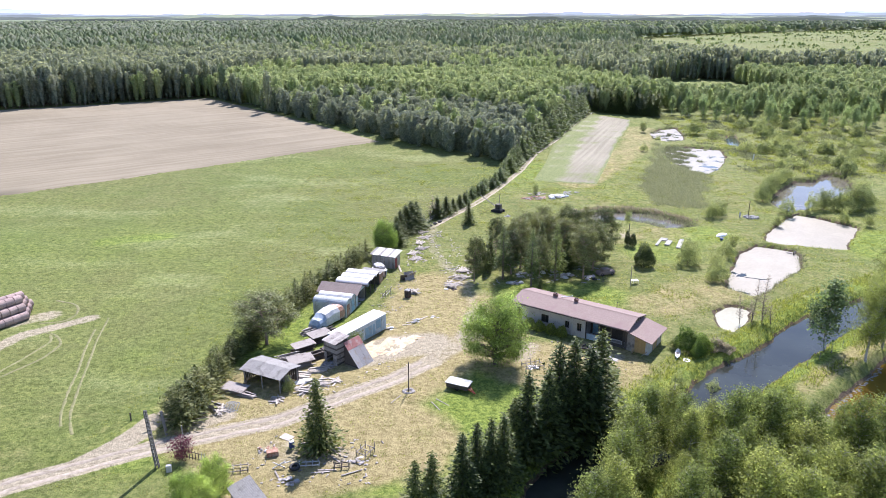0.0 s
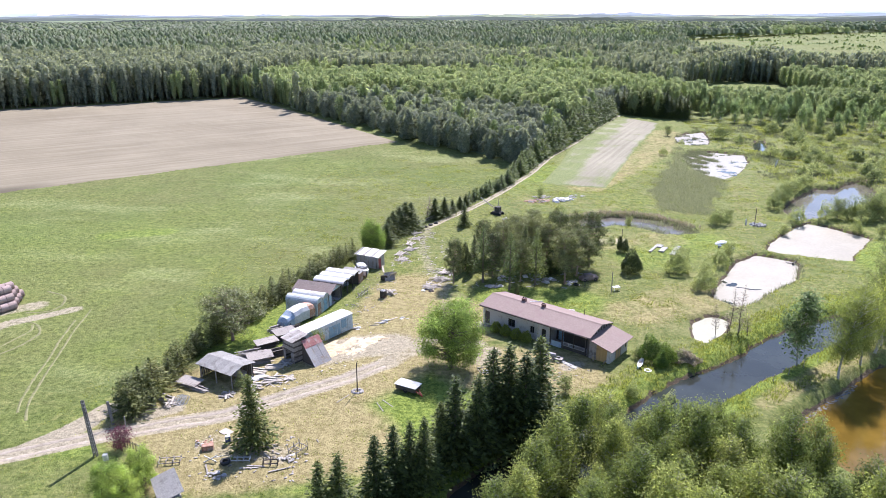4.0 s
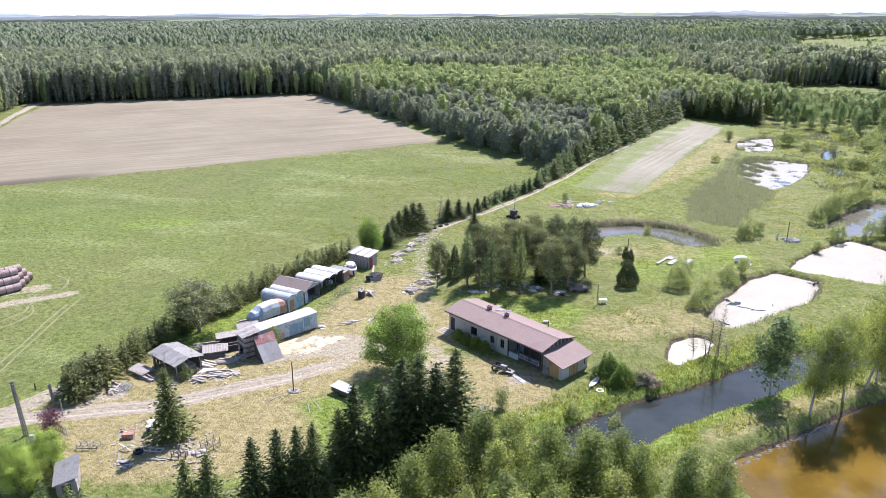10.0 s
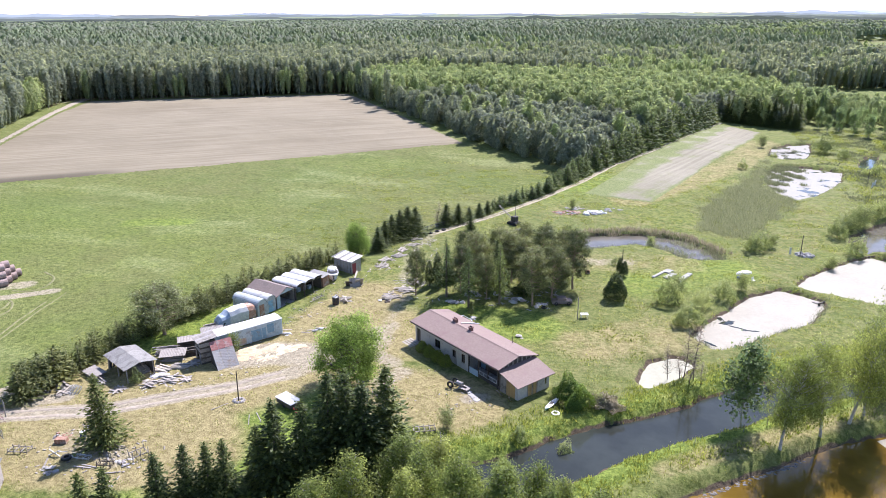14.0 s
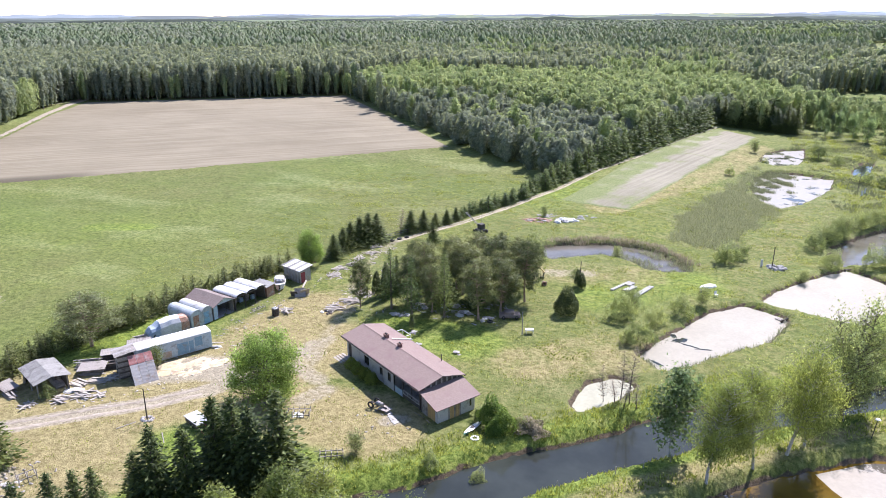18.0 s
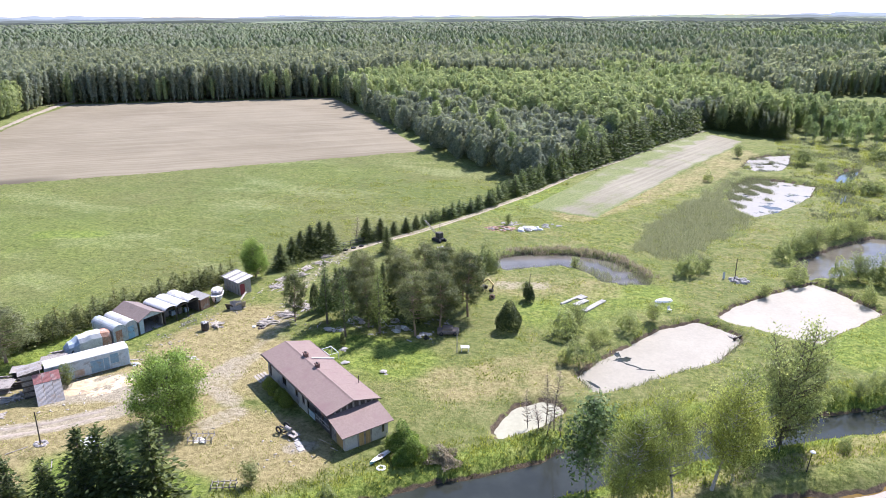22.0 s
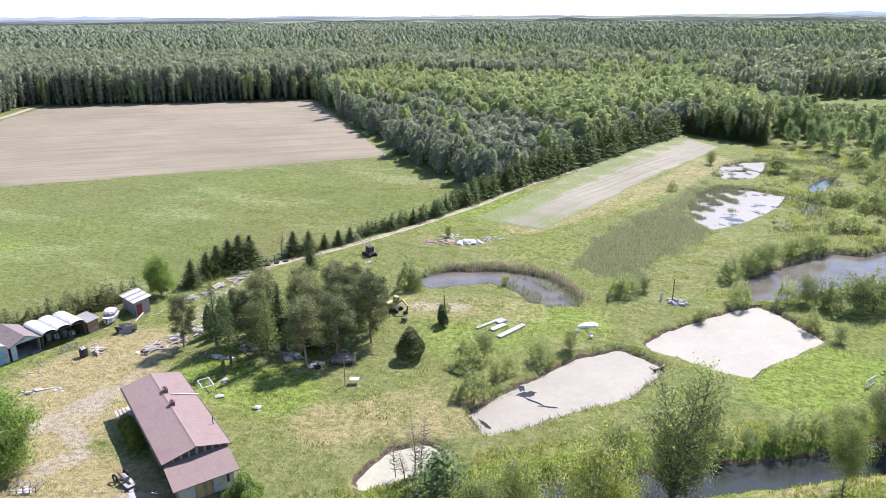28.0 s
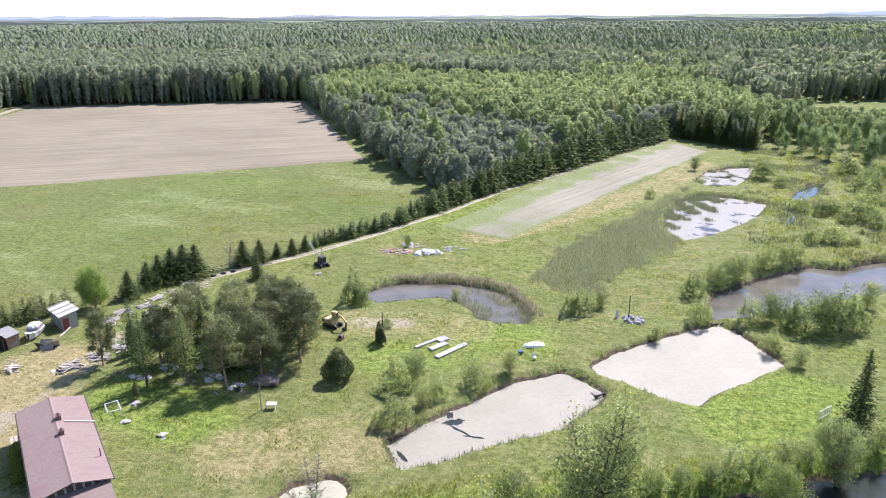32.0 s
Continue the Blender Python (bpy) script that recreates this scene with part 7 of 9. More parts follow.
box = thing("truck_body", "long pale blue truck body with a white roof", "container", -13.25, 91.0, 56)
part("body", Shape().box(-4.9, -1.2, 0.15, 4.9, 1.2, 2.5, 0.05), PALE_BLUE, box)
part("roof", Shape().sweep([(-1.26, 2.5), (-1.2, 2.58), (0, 2.66), (1.2, 2.58), (1.26, 2.5)], -4.95, 4.95, True).mesh("roof"), WHITE_METAL, box, m=Matrix(((0, 1, 0, 0), (-1, 0, 0, 0), (0, 0, 1, 0), (0, 0, 0, 1))))
for x in (-4.6, -2.5, -0.4, 1.7, 3.8):
    part("rib", Shape().box(x, -1.235, 0.2, x + 0.08, -1.202, 2.45), PALE_BLUE, box)
for x0, x1, z0, z1, mt in ((0.2, 2.4, 0.3, 1.9, BLUE), (2.6, 3.6, 0.9, 2.2, BLUE), (-1.8, -0.6, 0.2, 1.2, GALV), (-4.0, -3.0, 0.3, 1.6, WHITE_METAL)):
    part("patch", Shape().box(x0, -1.225, z0, x1, -1.204, z1), mt, box)
dr = part("end_doors", Shape().box(4.905, -1.12, 0.25, 4.94, -0.02, 2.4).box(4.905, 0.02, 0.25, 4.94, 1.12, 2.4), BLUE, box, "blue double end doors")
for y in (-0.25, 0.25):
    part("lock_bar", Shape().tube([(4.97, y, 0.3), (4.97, y, 2.35)], [0.025, 0.025], 5), GALV, dr)
part("chassis", Shape().box(-4.6, -0.5, 0.0, 4.6, -0.35, 0.149).box(-4.6, 0.35, 0.0, 4.6, 0.5, 0.149), DARK_METAL, box)

van = thing("covered_vehicle", "old vehicle under blue and white tarpaulins", "vehicle", -18.6, 96.3, 58)
prof = lambda s, h: [(-1.1 * s, 0.35), (-1.12 * s, h * 0.7), (-0.85 * s, h * 0.95), (0, h), (0.85 * s, h * 0.95), (1.12 * s, h * 0.7), (1.1 * s, 0.35)]
for name, mt, lab, sts in (("tarp", TARP_BLUE, "crumpled pale blue tarpaulin", ((-3.0, 0.8, 1.0), (-2.5, 0.92, 1.6), (-1.9, 0.97, 1.75), (-1.2, 1.0, 2.2))), ("tarp", TARP_WHITE, "dirty white tarpaulin", ((-1.25, 1.02, 2.24), (-0.4, 1.04, 2.3), (0.3, 1.05, 2.5), (1.0, 1.06, 2.42), (1.6, 1.05, 2.45))), ("body", RUST, "rust-brown rear body", ((1.55, 1.0, 2.35), (2.4, 1.0, 2.3), (2.9, 0.97, 2.15)))):
    s, rows = Shape(), []
    rr = random.Random(len(lab))
    for x, w, h in sts:
        rows.append([(x + rr.uniform(-0.08, 0.08), y, z + rr.uniform(-0.05, 0.05)) for y, z in prof(w, h)])
    k = 7
    f = [(i * k + j, i * k + j + 1, (i + 1) * k + j + 1, (i + 1) * k + j) for i in range(len(rows) - 1) for j in range(k - 1)] + [tuple(range(k)), tuple(range((len(rows) - 1) * k + k - 1, (len(rows) - 1) * k - 1, -1))]
    s.add([q for row in rows for q in row], [tuple(reversed(q)) for q in f])
    part(name, s, mt, van, lab)
for x in (-2.0, 2.0):
    for y in (-0.95, 0.95):
        part("wheel", tyre(0, 0, 0, 0.42, 0.22), RUBBER, van, m=pose(x, y, 0.42, 90, 0, 0))


def vault(x0, x1, y0, y1, z, rise, thick=0.05, n=10):
    """A half-round roof, its axis along x."""
    s = Shape()
    p = []
    for x in (x0, x1):
        for t in (0, thick):
            for i in range(n + 1):
                a = math.pi * i / n
                p.append((x, (y0 + y1) / 2 - math.cos(a) * ((y1 - y0) / 2 + t), z + math.sin(a) * (rise + t)))
    m = n + 1
    f = []
    for i in range(n):
        f += [(m + i, m + i + 1, 3 * m + i + 1, 3 * m + i), (i + 1, i, 2 * m + i, 2 * m + i + 1), (i, i + 1, m + i + 1, m + i), (2 * m + i + 1, 2 * m + i, 3 * m + i, 3 * m + i + 1)]
    return s.add(p, [tuple(reversed(q)) for q in f])


def lunette(x, y0, y1, z, rise, n=10):
    s = Shape()
    p = [(x + d, (y0 + y1) / 2 - math.cos(math.pi * i / n) * (y1 - y0) / 2, z + math.sin(math.pi * i / n) * rise) for d in (0, 0.04) for i in range(n + 1)]
    m = n + 1
    return s.add(p, [tuple(range(m)), tuple(range(2 * m - 1, m - 1, -1))] + [(i, m + i, m + i + 1, i + 1) for i in range(n)])


# local x points out of the row's front, local y runs along the row
ROW = (-16.0, 98.4, -15)
barrel = thing("vaulted_shed", "grey-blue shed with two half-round metal roofs", "shed", *ROW)
part("wall", Shape().box(-5.4, 0.0, 0, -0.04, 0.06, 2.0), GREY_PAINT, barrel)
part("wall", Shape().box(-5.4, 3.66, 0, -0.04, 3.72, 2.0), GREY_PAINT, barrel)
part("wall", Shape().box(-5.46, 0.0, 0, -5.4, 3.72, 2.0), GREY_PAINT, barrel)
part("front", Shape().box(-0.04, 0.0, 0, 0.0, 3.72, 2.0), GREY_PAINT, barrel)
part("ceiling_board", Shape().box(-5.4, 0.06, 1.9, -0.05, 3.66, 1.94), INSIDE_SHADE, barrel)
for y in (0.0, 1.86):
    part("roof_vault", vault(-5.5, 0.12, y, y + 1.84, 2.0, 0.72), WHITE_METAL if y else GREY_PAINT, barrel)
    part("end_panel", lunette(-0.03, y + 0.02, y + 1.82, 2.0, 0.7), GREY_PAINT, barrel)
    dd = part("door", Shape().box(0.004, y + 0.35, 0.05, 0.04, y + 1.3, 1.9), BLUE if y else RUST, barrel, "blue sheet door" if y else "rusty sheet door")
    part("handle", Shape().box(0.041, y + 1.15, 0.95, 0.08, y + 1.2, 1.1), DARK_METAL, dd)

garage = thing("open_garage", "open-fronted garage with a brown gable roof", "garage", -14.95, 102.35, -15)
for y in (0.0, 3.74):
    part("side_wall", Shape().box(-6.4, y, 0, -0.1, y + 0.08, 2.2), GREY_WOOD, garage)
part("rear_wall", Shape().box(-6.5, 0.0, 0, -6.42, 3.82, 2.2), INSIDE_SHADE, garage)
part("floor", Shape().box(-6.4, 0.1, 0.0, 0.0, 3.7, 0.06), CONCRETE, garage)
for ya, yb in ((-0.35, 1.91), (4.17, 1.91)):
    part("roof_slope", slope(-6.7, 0.35, ya, 2.15, yb, 3.15, 0.07), BROWN_ROOF, garage, "brown sheet roof slope")
part("gable", Shape().add([(0.0, 0.0, 2.2), (0.0, 3.82, 2.2), (0.0, 1.91, 3.06), (0.05, 0.0, 2.2), (0.05, 3.82, 2.2), (0.05, 1.91, 3.06)], [(0, 2, 1), (3, 4, 5), (0, 1, 4, 3), (1, 2, 5, 4), (2, 0, 3, 5)]), PALE_BLUE, garage)
part("workbench", Shape().box(-5.6, 0.5, 0.9, -3.8, 1.3, 1.0).box(-5.5, 0.6, 0.06, -5.4, 0.7, 0.9).box(-4.0, 1.1, 0.06, -3.9, 1.2, 0.9), GREY_WOOD, garage)
part("tin_panel", Shape().box(-0.09, 0.0, 0.0, -0.03, 0.7, 2.2), PALE_BLUE, garage)

port = thing("vaulted_carport", "open carport under three white half-round roofs", "carport", -13.9, 106.3, -15)
for y in (0.0, 2.0, 4.0, 6.0):
    part("post", Shape().box(-0.12, y, 0, 0.0, y + 0.12, 2.1), DARK_WOOD, port)
part("beam", Shape().box(-0.13, -0.05, 2.1, 0.01, 6.2, 2.26), DARK_WOOD, port)
part("rear_wall", Shape().box(-5.2, 0, 0, -5.12, 6.1, 2.2), INSIDE_SHADE, port)
part("side_wall", Shape().box(-5.1, 0.0, 0, -0.14, 0.06, 2.2), DARK_WOOD, port)
part("side_wall", Shape().box(-5.1, 6.06, 0, -0.14, 6.12, 2.2), DARK_WOOD, port)
for k in range(3):
    part("roof_vault", vault(-5.3, 0.35, 0.04 + 2.02 * k, 2.02 + 2.02 * k, 2.27, 0.42), WHITE_METAL, port)
rr = random.Random(8)
for k in range(5):
    part("stored_crate", Shape().box(-3.6 + 0.4 * k, 0.6 + k, 0, -2.7 + 0.3 * k, 1.3 + k, rr.uniform(0.6, 1.2), 0.03), GREY_WOOD if k % 2 else PALE_BLUE, port)
annex = thing("small_lean_shed", "low dark red boarded shed beside the carport", "shed", -12.3, 112.6, -15)
part("wall", Shape().box(-3.4, 0.05, 0, 0, 1.7, 1.75), RUST, annex)
part("roof", Shape().add([(-3.6, -0.1, 1.78), (0.25, -0.1, 1.78), (0.25, 1.9, 2.0), (-3.6, 1.9, 2.0), (-3.6, -0.1, 1.84), (0.25, -0.1, 1.84), (0.25, 1.9, 2.06), (-3.6, 1.9, 2.06)], [(3, 2, 1, 0), (4, 5, 6, 7), (0, 1, 5, 4), (1, 2, 6, 5), (2, 3, 7, 6), (3, 0, 4, 7)]), FIBRE, annex)
boat = thing("old_motor_boat", "old grey-white cabin boat stored on the grass", "boat", -12.6, 117.2, -60)
hull = [(-2.0, 0.75, 0.9), (-1.6, 0.95, 1.0), (0.2, 1.0, 1.05), (1.4, 0.75, 1.15), (2.1, 0.12, 1.3)]
rows = [[(x, -w, h), (x, -w * 0.75, 0.35), (x, 0, 0.1), (x, w * 0.75, 0.35), (x, w, h)] for x, w, h in hull]
part("hull", Shape().add([q for row in rows for q in row], [(i * 5 + j, (i + 1) * 5 + j, (i + 1) * 5 + j + 1, i * 5 + j + 1) for i in range(4) for j in range(4)] + [(0, 1, 2, 3, 4)] + [(i * 5, i * 5 + 4, i * 5 + 9, i * 5 + 5) for i in range(4)]), TARP_WHITE, boat)
part("cabin", Shape().box(-1.4, -0.8, 1.0, 0.6, 0.8, 1.75, 0.15), GALV, boat)
part("cover", Shape().lump(-0.4, 0, 1.5, 1.3, 0.95, 0.45, random.Random(2), 9, 0.15), TARP_WHITE, boat)
part("cradle", Shape().box(-1.2, -0.5, 0, -1.0, 0.5, 0.2).box(0.8, -0.4, 0, 1.0, 0.4, 0.25), DARK_WOOD, boat)

hut = thing("tool_shed", "grey board shed with a dark red door", "shed", -12.0, 121.9, -22)
for i in range(22):
    part("wall_board", Shape().box(-2.3 + 0.21 * i, -1.15, 0, -2.11 + 0.21 * i, -1.11, 2.3), GALV if i % 4 else GREY_WOOD, hut)
    part("wall_board", Shape().box(-2.3 + 0.21 * i, 1.11, 0, -2.11 + 0.21 * i, 1.15, 2.7), GREY_WOOD, hut)
for x in (-2.3, 2.28):
    part("side_wall", Shape().add([(x, -1.1, 0), (x, 1.1, 0), (x, 1.1, 2.7), (x, -1.1, 2.3), (x + 0.04, -1.1, 0), (x + 0.04, 1.1, 0), (x + 0.04, 1.1, 2.7), (x + 0.04, -1.1, 2.3)], [(3, 2, 1, 0), (4, 5, 6, 7), (0, 1, 5, 4), (1, 2, 6, 5), (2, 3, 7, 6), (3, 0, 4, 7)]), GALV, hut)
for i in range(9):
    part("roof_sheet", corrugated(-2.6 + 0.58 * i, -2.03 + 0.58 * i, -1.5, 2.38 + 0.012 * (i % 2), 1.5, 2.86 + 0.012 * (i % 2), 0.15, 0.018), WHITE_METAL if i % 3 else FIBRE, hut)
dd = part("door", Shape().box(2.324, -0.95, 0.05, 2.36, -0.1, 1.9), RED_PAINT, hut, "dark red board door")
part("handle", Shape().box(2.361, -0.25, 0.95, 2.39, -0.2, 1.1), DARK_METAL, dd)
for k in range(5):
    board(-14.6 + 0.5 * k, 119.9 + 0.1 * k, 2.4, 70 + 4 * k, GREY_WOOD, "grey board leaning at the shed wall", 0.18, 48, "boards at the shed")
board(-9.3, 119.6, 2.6, -75, PALE_WOOD, "pale plank lying before the red door", 0.3, 8)

# timber stacks and firewood between the sheds
for x, y, tn, ln, wd, ly, mt, sd in ((-26.6, 76.4, -20, 3.0, 1.6, 7, GREY_WOOD, 1), (-24.9, 75.3, -20, 2.4, 1.3, 6, GREY_WOOD, 2), (-28.4, 72.9, -25, 3.0, 1.4, 6, GREY_WOOD, 3), (-19.9, 83.4, 30, 3.2, 2.0, 12, GREY_WOOD, 4), (-18.0, 85.4, 35, 2.8, 1.6, 14, DARK_WOOD, 5), (-18.7, 90.6, 40, 3.0, 2.0, 16, DARK_WOOD, 6), (-17.4, 81.6, 15, 2.6, 1.6, 5, PALE_WOOD, 7), (-19.2, 80.4, -5, 2.6, 1.8, 4, PALE_WOOD, 8), (-21.6, 84.6, 32, 3.4, 1.8, 14, GREY_WOOD, 9), (-20.4, 87.6, 38, 3.0, 1.6, 13, DARK_WOOD, 10), (-18.0, 92.8, 45, 2.6, 1.4, 12, DARK_WOOD, 17), (-20.6, 93.0, 45, 2.8, 1.6, 10, GREY_WOOD, 18), (-30.0, 71.6, -25, 2.6, 1.2, 6, GREY_WOOD, 19)):
    t = pile("timber_stack", "stack of dark weathered timber" if mt is DARK_WOOD else "loose stack of pale weathered boards", "timber", x, y, tn, ln, wd, ly, mt, sd, 0.08)
    if sd in (1, 4, 6, 10):
        cov = part("cover_sheet", corrugated(-ln / 2 - 0.1, ln / 2 + 0.1, -wd / 2 - 0.1, ly * 0.062 + 0.1, wd / 2 + 0.1, ly * 0.062 + 0.22, 0.2, 0.012), GREY_WOOD, t)
for x, y, tn, ln, wd, ly, sd in ((-16.6, 78.3, 20, 2.6, 2.0, 4, 11), (-18.2, 76.6, 25, 2.4, 1.8, 4, 12), (-14.6, 78.9, 30, 1.8, 1.2, 3, 13), (-21.0, 74.2, -10, 2.0, 1.4, 4, 14), (-16.3, 83.0, 10, 1.8, 1.6, 4, 15), (-27.0, 71.9, -30, 2.2, 1.3, 5, 16)):
    pile("scrap_wood_heap", "jumbled heap of pale scrap boards", "timber", x, y, tn, ln, wd, ly, PALE_WOOD, sd, 0.9, GREY_WOOD)
wf = thing("window_frames", "white window frames leaning on the timber stack", "window frame", -26.2, 72.0, -30)
for k in range(3):
    f = Shape()
    for a, b, c, d in ((0, 0, 1.2, 0.08), (0, 1.0, 1.2, 1.08), (0, 0.08, 0.08, 1.0), (1.12, 0.08, 1.2, 1.0), (0.56, 0.08, 0.64, 1.0)):
        f.box(a, 0, b, c, 0.06, d)
    part("frame", f, WHITE_METAL, wf, m=pose(-0.6 + 0.25 * k, -0.3 + 0.2 * k, 0.02, -48, 0, 8 * k))
single("tarpaulin", Shape().lump(-0, 0, 0.0, 1.2, 0.8, 0.28, random.Random(4), 9, 0.3), TARP_WHITE, "white tarpaulin crumpled on the ground", "tarpaulin", -18.6, 78.9, 20, z=-0.05)
for x, y, a2, b2, sd in ((-9.8, 88.9, 3.6, 2.2, 6), (-7.0, 90.2, 2.8, 1.6, 7), (-10.6, 87.0, 2.4, 1.5, 8), (-8.0, 87.2, 2.2, 1.2, 9), (-5.2, 91.4, 1.6, 1.0, 10)):
    single("sawdust_mound", Shape().lump(0, 0, 0.0, a2, b2, 0.2, random.Random(sd), 16, 0.3), SAWDUST, "flat pale heap of sawdust on the yard", "sawdust", x, y, 42, "sawdust on the yard", z=-0.12)
pipe = thing("concrete_pipe", "dark pipe section lying in the grass", "pipe", -17.2, 87.2, 60)
part("shell", Shape().tube([(-0.9, 0, 0.45), (0.9, 0, 0.45)], [0.45, 0.45], 12), DARK_METAL, pipe)
# dark disc on the closed end paints the hollow's shade
part("bore", Shape().tube([(0.88, 0, 0.45), (0.905, 0, 0.45)], [0.38, 0.38], 12), INSIDE_SHADE, pipe)
shrub.plant(-12.9, 87.3, 2.6, 0.8, label="green bush growing beside the truck body")
shrub.plant(-20.0, 76.4, 1.8, 0.8, label="green bush beside the open shed")
for x, y in ((-9.1, 94.6), (-5.4, 96.8), (-4.9, 97.6), (-2.6, 98.6)):
    heap("debris", "small heap of pale debris on the grass", "debris", x, y, 20, 0.6, 0.4, 5, CONCRETE, int(x * 10) % 97, 0.2, 0.4, 0.5, WHITE_PLASTIC)
for k, (x, y, tn, ln) in enumerate(((-5.8, 97.0, 30, 2.2), (-5.2, 97.8, 10, 1.6), (-4.2, 98.4, 50, 1.8), (-6.6, 95.8, 15, 1.4), (-9.8, 95.8, 25, 1.8))):
    board(x, y, ln, tn, PALE_WOOD, "pale plank dropped on the yard", 0.18, 2, "planks on the yard")
cart = thing("boxed_trailer", "dark box trailer with a white lid and red drawbar", "trailer", 1.0, 77.4, -24)
part("box", Shape().box(-1.4, -0.75, 0.3, 1.4, 0.75, 0.88, 0.03), DARK_WOOD, cart)
part("lid", Shape().box(-1.55, -0.85, 0.885, 1.55, 0.85, 0.95, 0.02), WHITE_METAL, cart, "flat white metal lid")
part("drawbar", Shape().beam((1.4, -0.4, 0.4), (2.5, -0.75, 0.2), 0.1).beam((1.4, 0.2, 0.4), (2.5, -0.75, 0.2), 0.1), RED_BAR, cart, "red steel drawbar")
for y in (-0.68, 0.68):
    part("wheel", tyre(0, 0, 0, 0.3, 0.16), RUBBER, cart, m=pose(0, y, 0.3, 90, 0, 0))
pole = thing("wooden_pole", "thin wooden pole standing in a heap of stones", "pole", -5.2, 76.4)
part("post", Shape().tube([(0, 0, -0.2), (0.05, 0.02, 4.0)], [0.08, 0.06], 7), DARK_WOOD, pole)
for k in range(10):
    a = k * 0.63
    part("stone", Shape().lump(0.55 * math.cos(a), 0.5 * math.sin(a), -0.05, 0.28, 0.25, 0.25, random.Random(k), 6), STONE, pole)
for k, (x, y, tn) in enumerate(((-6.6, 74.6, 60), (-1.8, 73.2, 120), (-1.0, 74.0, 135))):
    board(x, y, 2.2, tn, GREY_WOOD, "grey pole lying in the grass", 0.1)

# ---- gate and junk near the drive ----
gp = thing("utility_pole", "dark lattice utility pole at the gate", "pole", -30.1, 61.0)
for dx, dy in ((-0.16, -0.12), (0.16, -0.12), (0.16, 0.12), (-0.16, 0.12)):
    part("leg", Shape().beam((dx, dy, -0.3), (dx * 0.6 - 0.5, dy * 0.6 + 0.1, 6.6), 0.09), OLD_CONCRETE, gp)
for k in range(14):
    part("rung", Shape().box(-0.15 - 0.03 * k, -0.13, 0.4 + 0.45 * k, 0.15 - 0.035 * k, 0.13, 0.48 + 0.45 * k), OLD_CONCRETE, gp)
single("junction_box", Shape().box(-0.25, -0.2, 0, 0.25, 0.2, 0.75, 0.03), WHITE_METAL, "white electric box beside the pole", "electric box", -28.7, 60.4, 10)
prop = thing("concrete_slab_post", "weathered concrete post leaning by the hedge", "post", -31.4, 66.8, 20)
part("slab", Shape().beam((0, 0, -0.2), (-0.3, 0.3, 2.9), 0.28, 0.15), OLD_CONCRETE, prop)
single("gate_post", Shape().tube([(0, 0, -0.2), (0.02, 0, 2.2)], [0.08, 0.07], 7), GREY_WOOD, "thin grey gate post", "post", -29.0, 65.3)
single("fence_post", Shape().tube([(0, 0, -0.2), (0.02, 0, 1.0)], [0.09, 0.08], 7), DARK_WOOD, "short dark post at the field edge", "post", -36.6, 69.6)
gate = thing("metal_gate", "low rusty gate of upright bars", "gate", -26.6, 62.2, -20)
part("gate_frame", Shape().beam((-1.2, 0, 0.9), (1.2, 0, 0.9), 0.05).beam((-1.2, 0, 0.2), (1.2, 0, 0.2), 0.05), DARK_METAL, gate)
for k in range(7):
    part("bar", Shape().box(-1.2 + 0.4 * k, -0.03, 0, -1.15 + 0.4 * k, 0.03, 1.1), WHITE_METAL if k > 4 else DARK_METAL, gate)
hut2 = thing("small_hut", "small hut with a grey fibre-cement roof", "hut", -18.9, 54.3, -53)
part("wall", Shape().box(-1.9, -0.9, 0, 1.9, 0.9, 1.85), GREY_WOOD, hut2)
part("roof", corrugated(-2.15, 2.15, -1.15, 1.93, 1.15, 2.4, 0.18), FIBRE, hut2)
part("door", Shape().box(1.904, -0.4, 0.0, 1.94, 0.4, 1.7), DARK_WOOD, hut2)


def rack(name, label, x, y, turn, length, width, height, material, n):
    t = thing(name, label, "rack", x, y, turn)
    for i in range(n):
        q = -length / 2 + length * i / (n - 1)
        part("upright", Shape().beam((q, -width / 2, 0), (q + 0.05, -width / 2 + 0.06, height), 0.07), material, t)
        part("upright", Shape().beam((q, width / 2, 0), (q - 0.05, width / 2, height * 0.85), 0.07), material, t)
        part("crossbar", Shape().beam((q, -width / 2, height * 0.4), (q, width / 2, height * 0.42), 0.06), material, t)
    for y2 in (-width / 2, width / 2):
        part("rail", Shape().beam((-length / 2, y2, height * 0.42), (length / 2, y2, height * 0.45), 0.08), material, t)
    return t


rack("plank_rack", "grey wooden bench frame with slats", -21.8, 60.6, 12, 2.2, 1.0, 0.55, GREY_WOOD, 4)
rack("plank_rack", "upturned grey wooden rack on the grass", -9.0, 63.6, 60, 1.6, 1.2, 1.1, GREY_WOOD, 3)
rack("plank_rack", "broken wooden rack beside rusty scrap", -11.2, 61.2, 10, 1.5, 0.7, 0.7, DARK_WOOD, 3)
rack("white_rack", "low white frame under the spruce", -14.6, 61.6, 5, 2.0, 0.6, 0.4, WHITE_METAL, 4)
tr = thing("trestle", "white crossed trestle on the grass", "trestle", -17.6, 61.0, 10)
part("leg", Shape().beam((-0.7, 0, 0.05), (0.7, 0.1, 0.75), 0.09), WHITE_METAL, tr)
part("leg", Shape().beam((-0.6, 0.12, 0.75), (0.6, 0.0, 0.05), 0.09), WHITE_METAL, tr)
part("bar", Shape().beam((0.5, 0.0, 0.6), (1.2, 0.5, 0.4), 0.07), WHITE_METAL, tr)
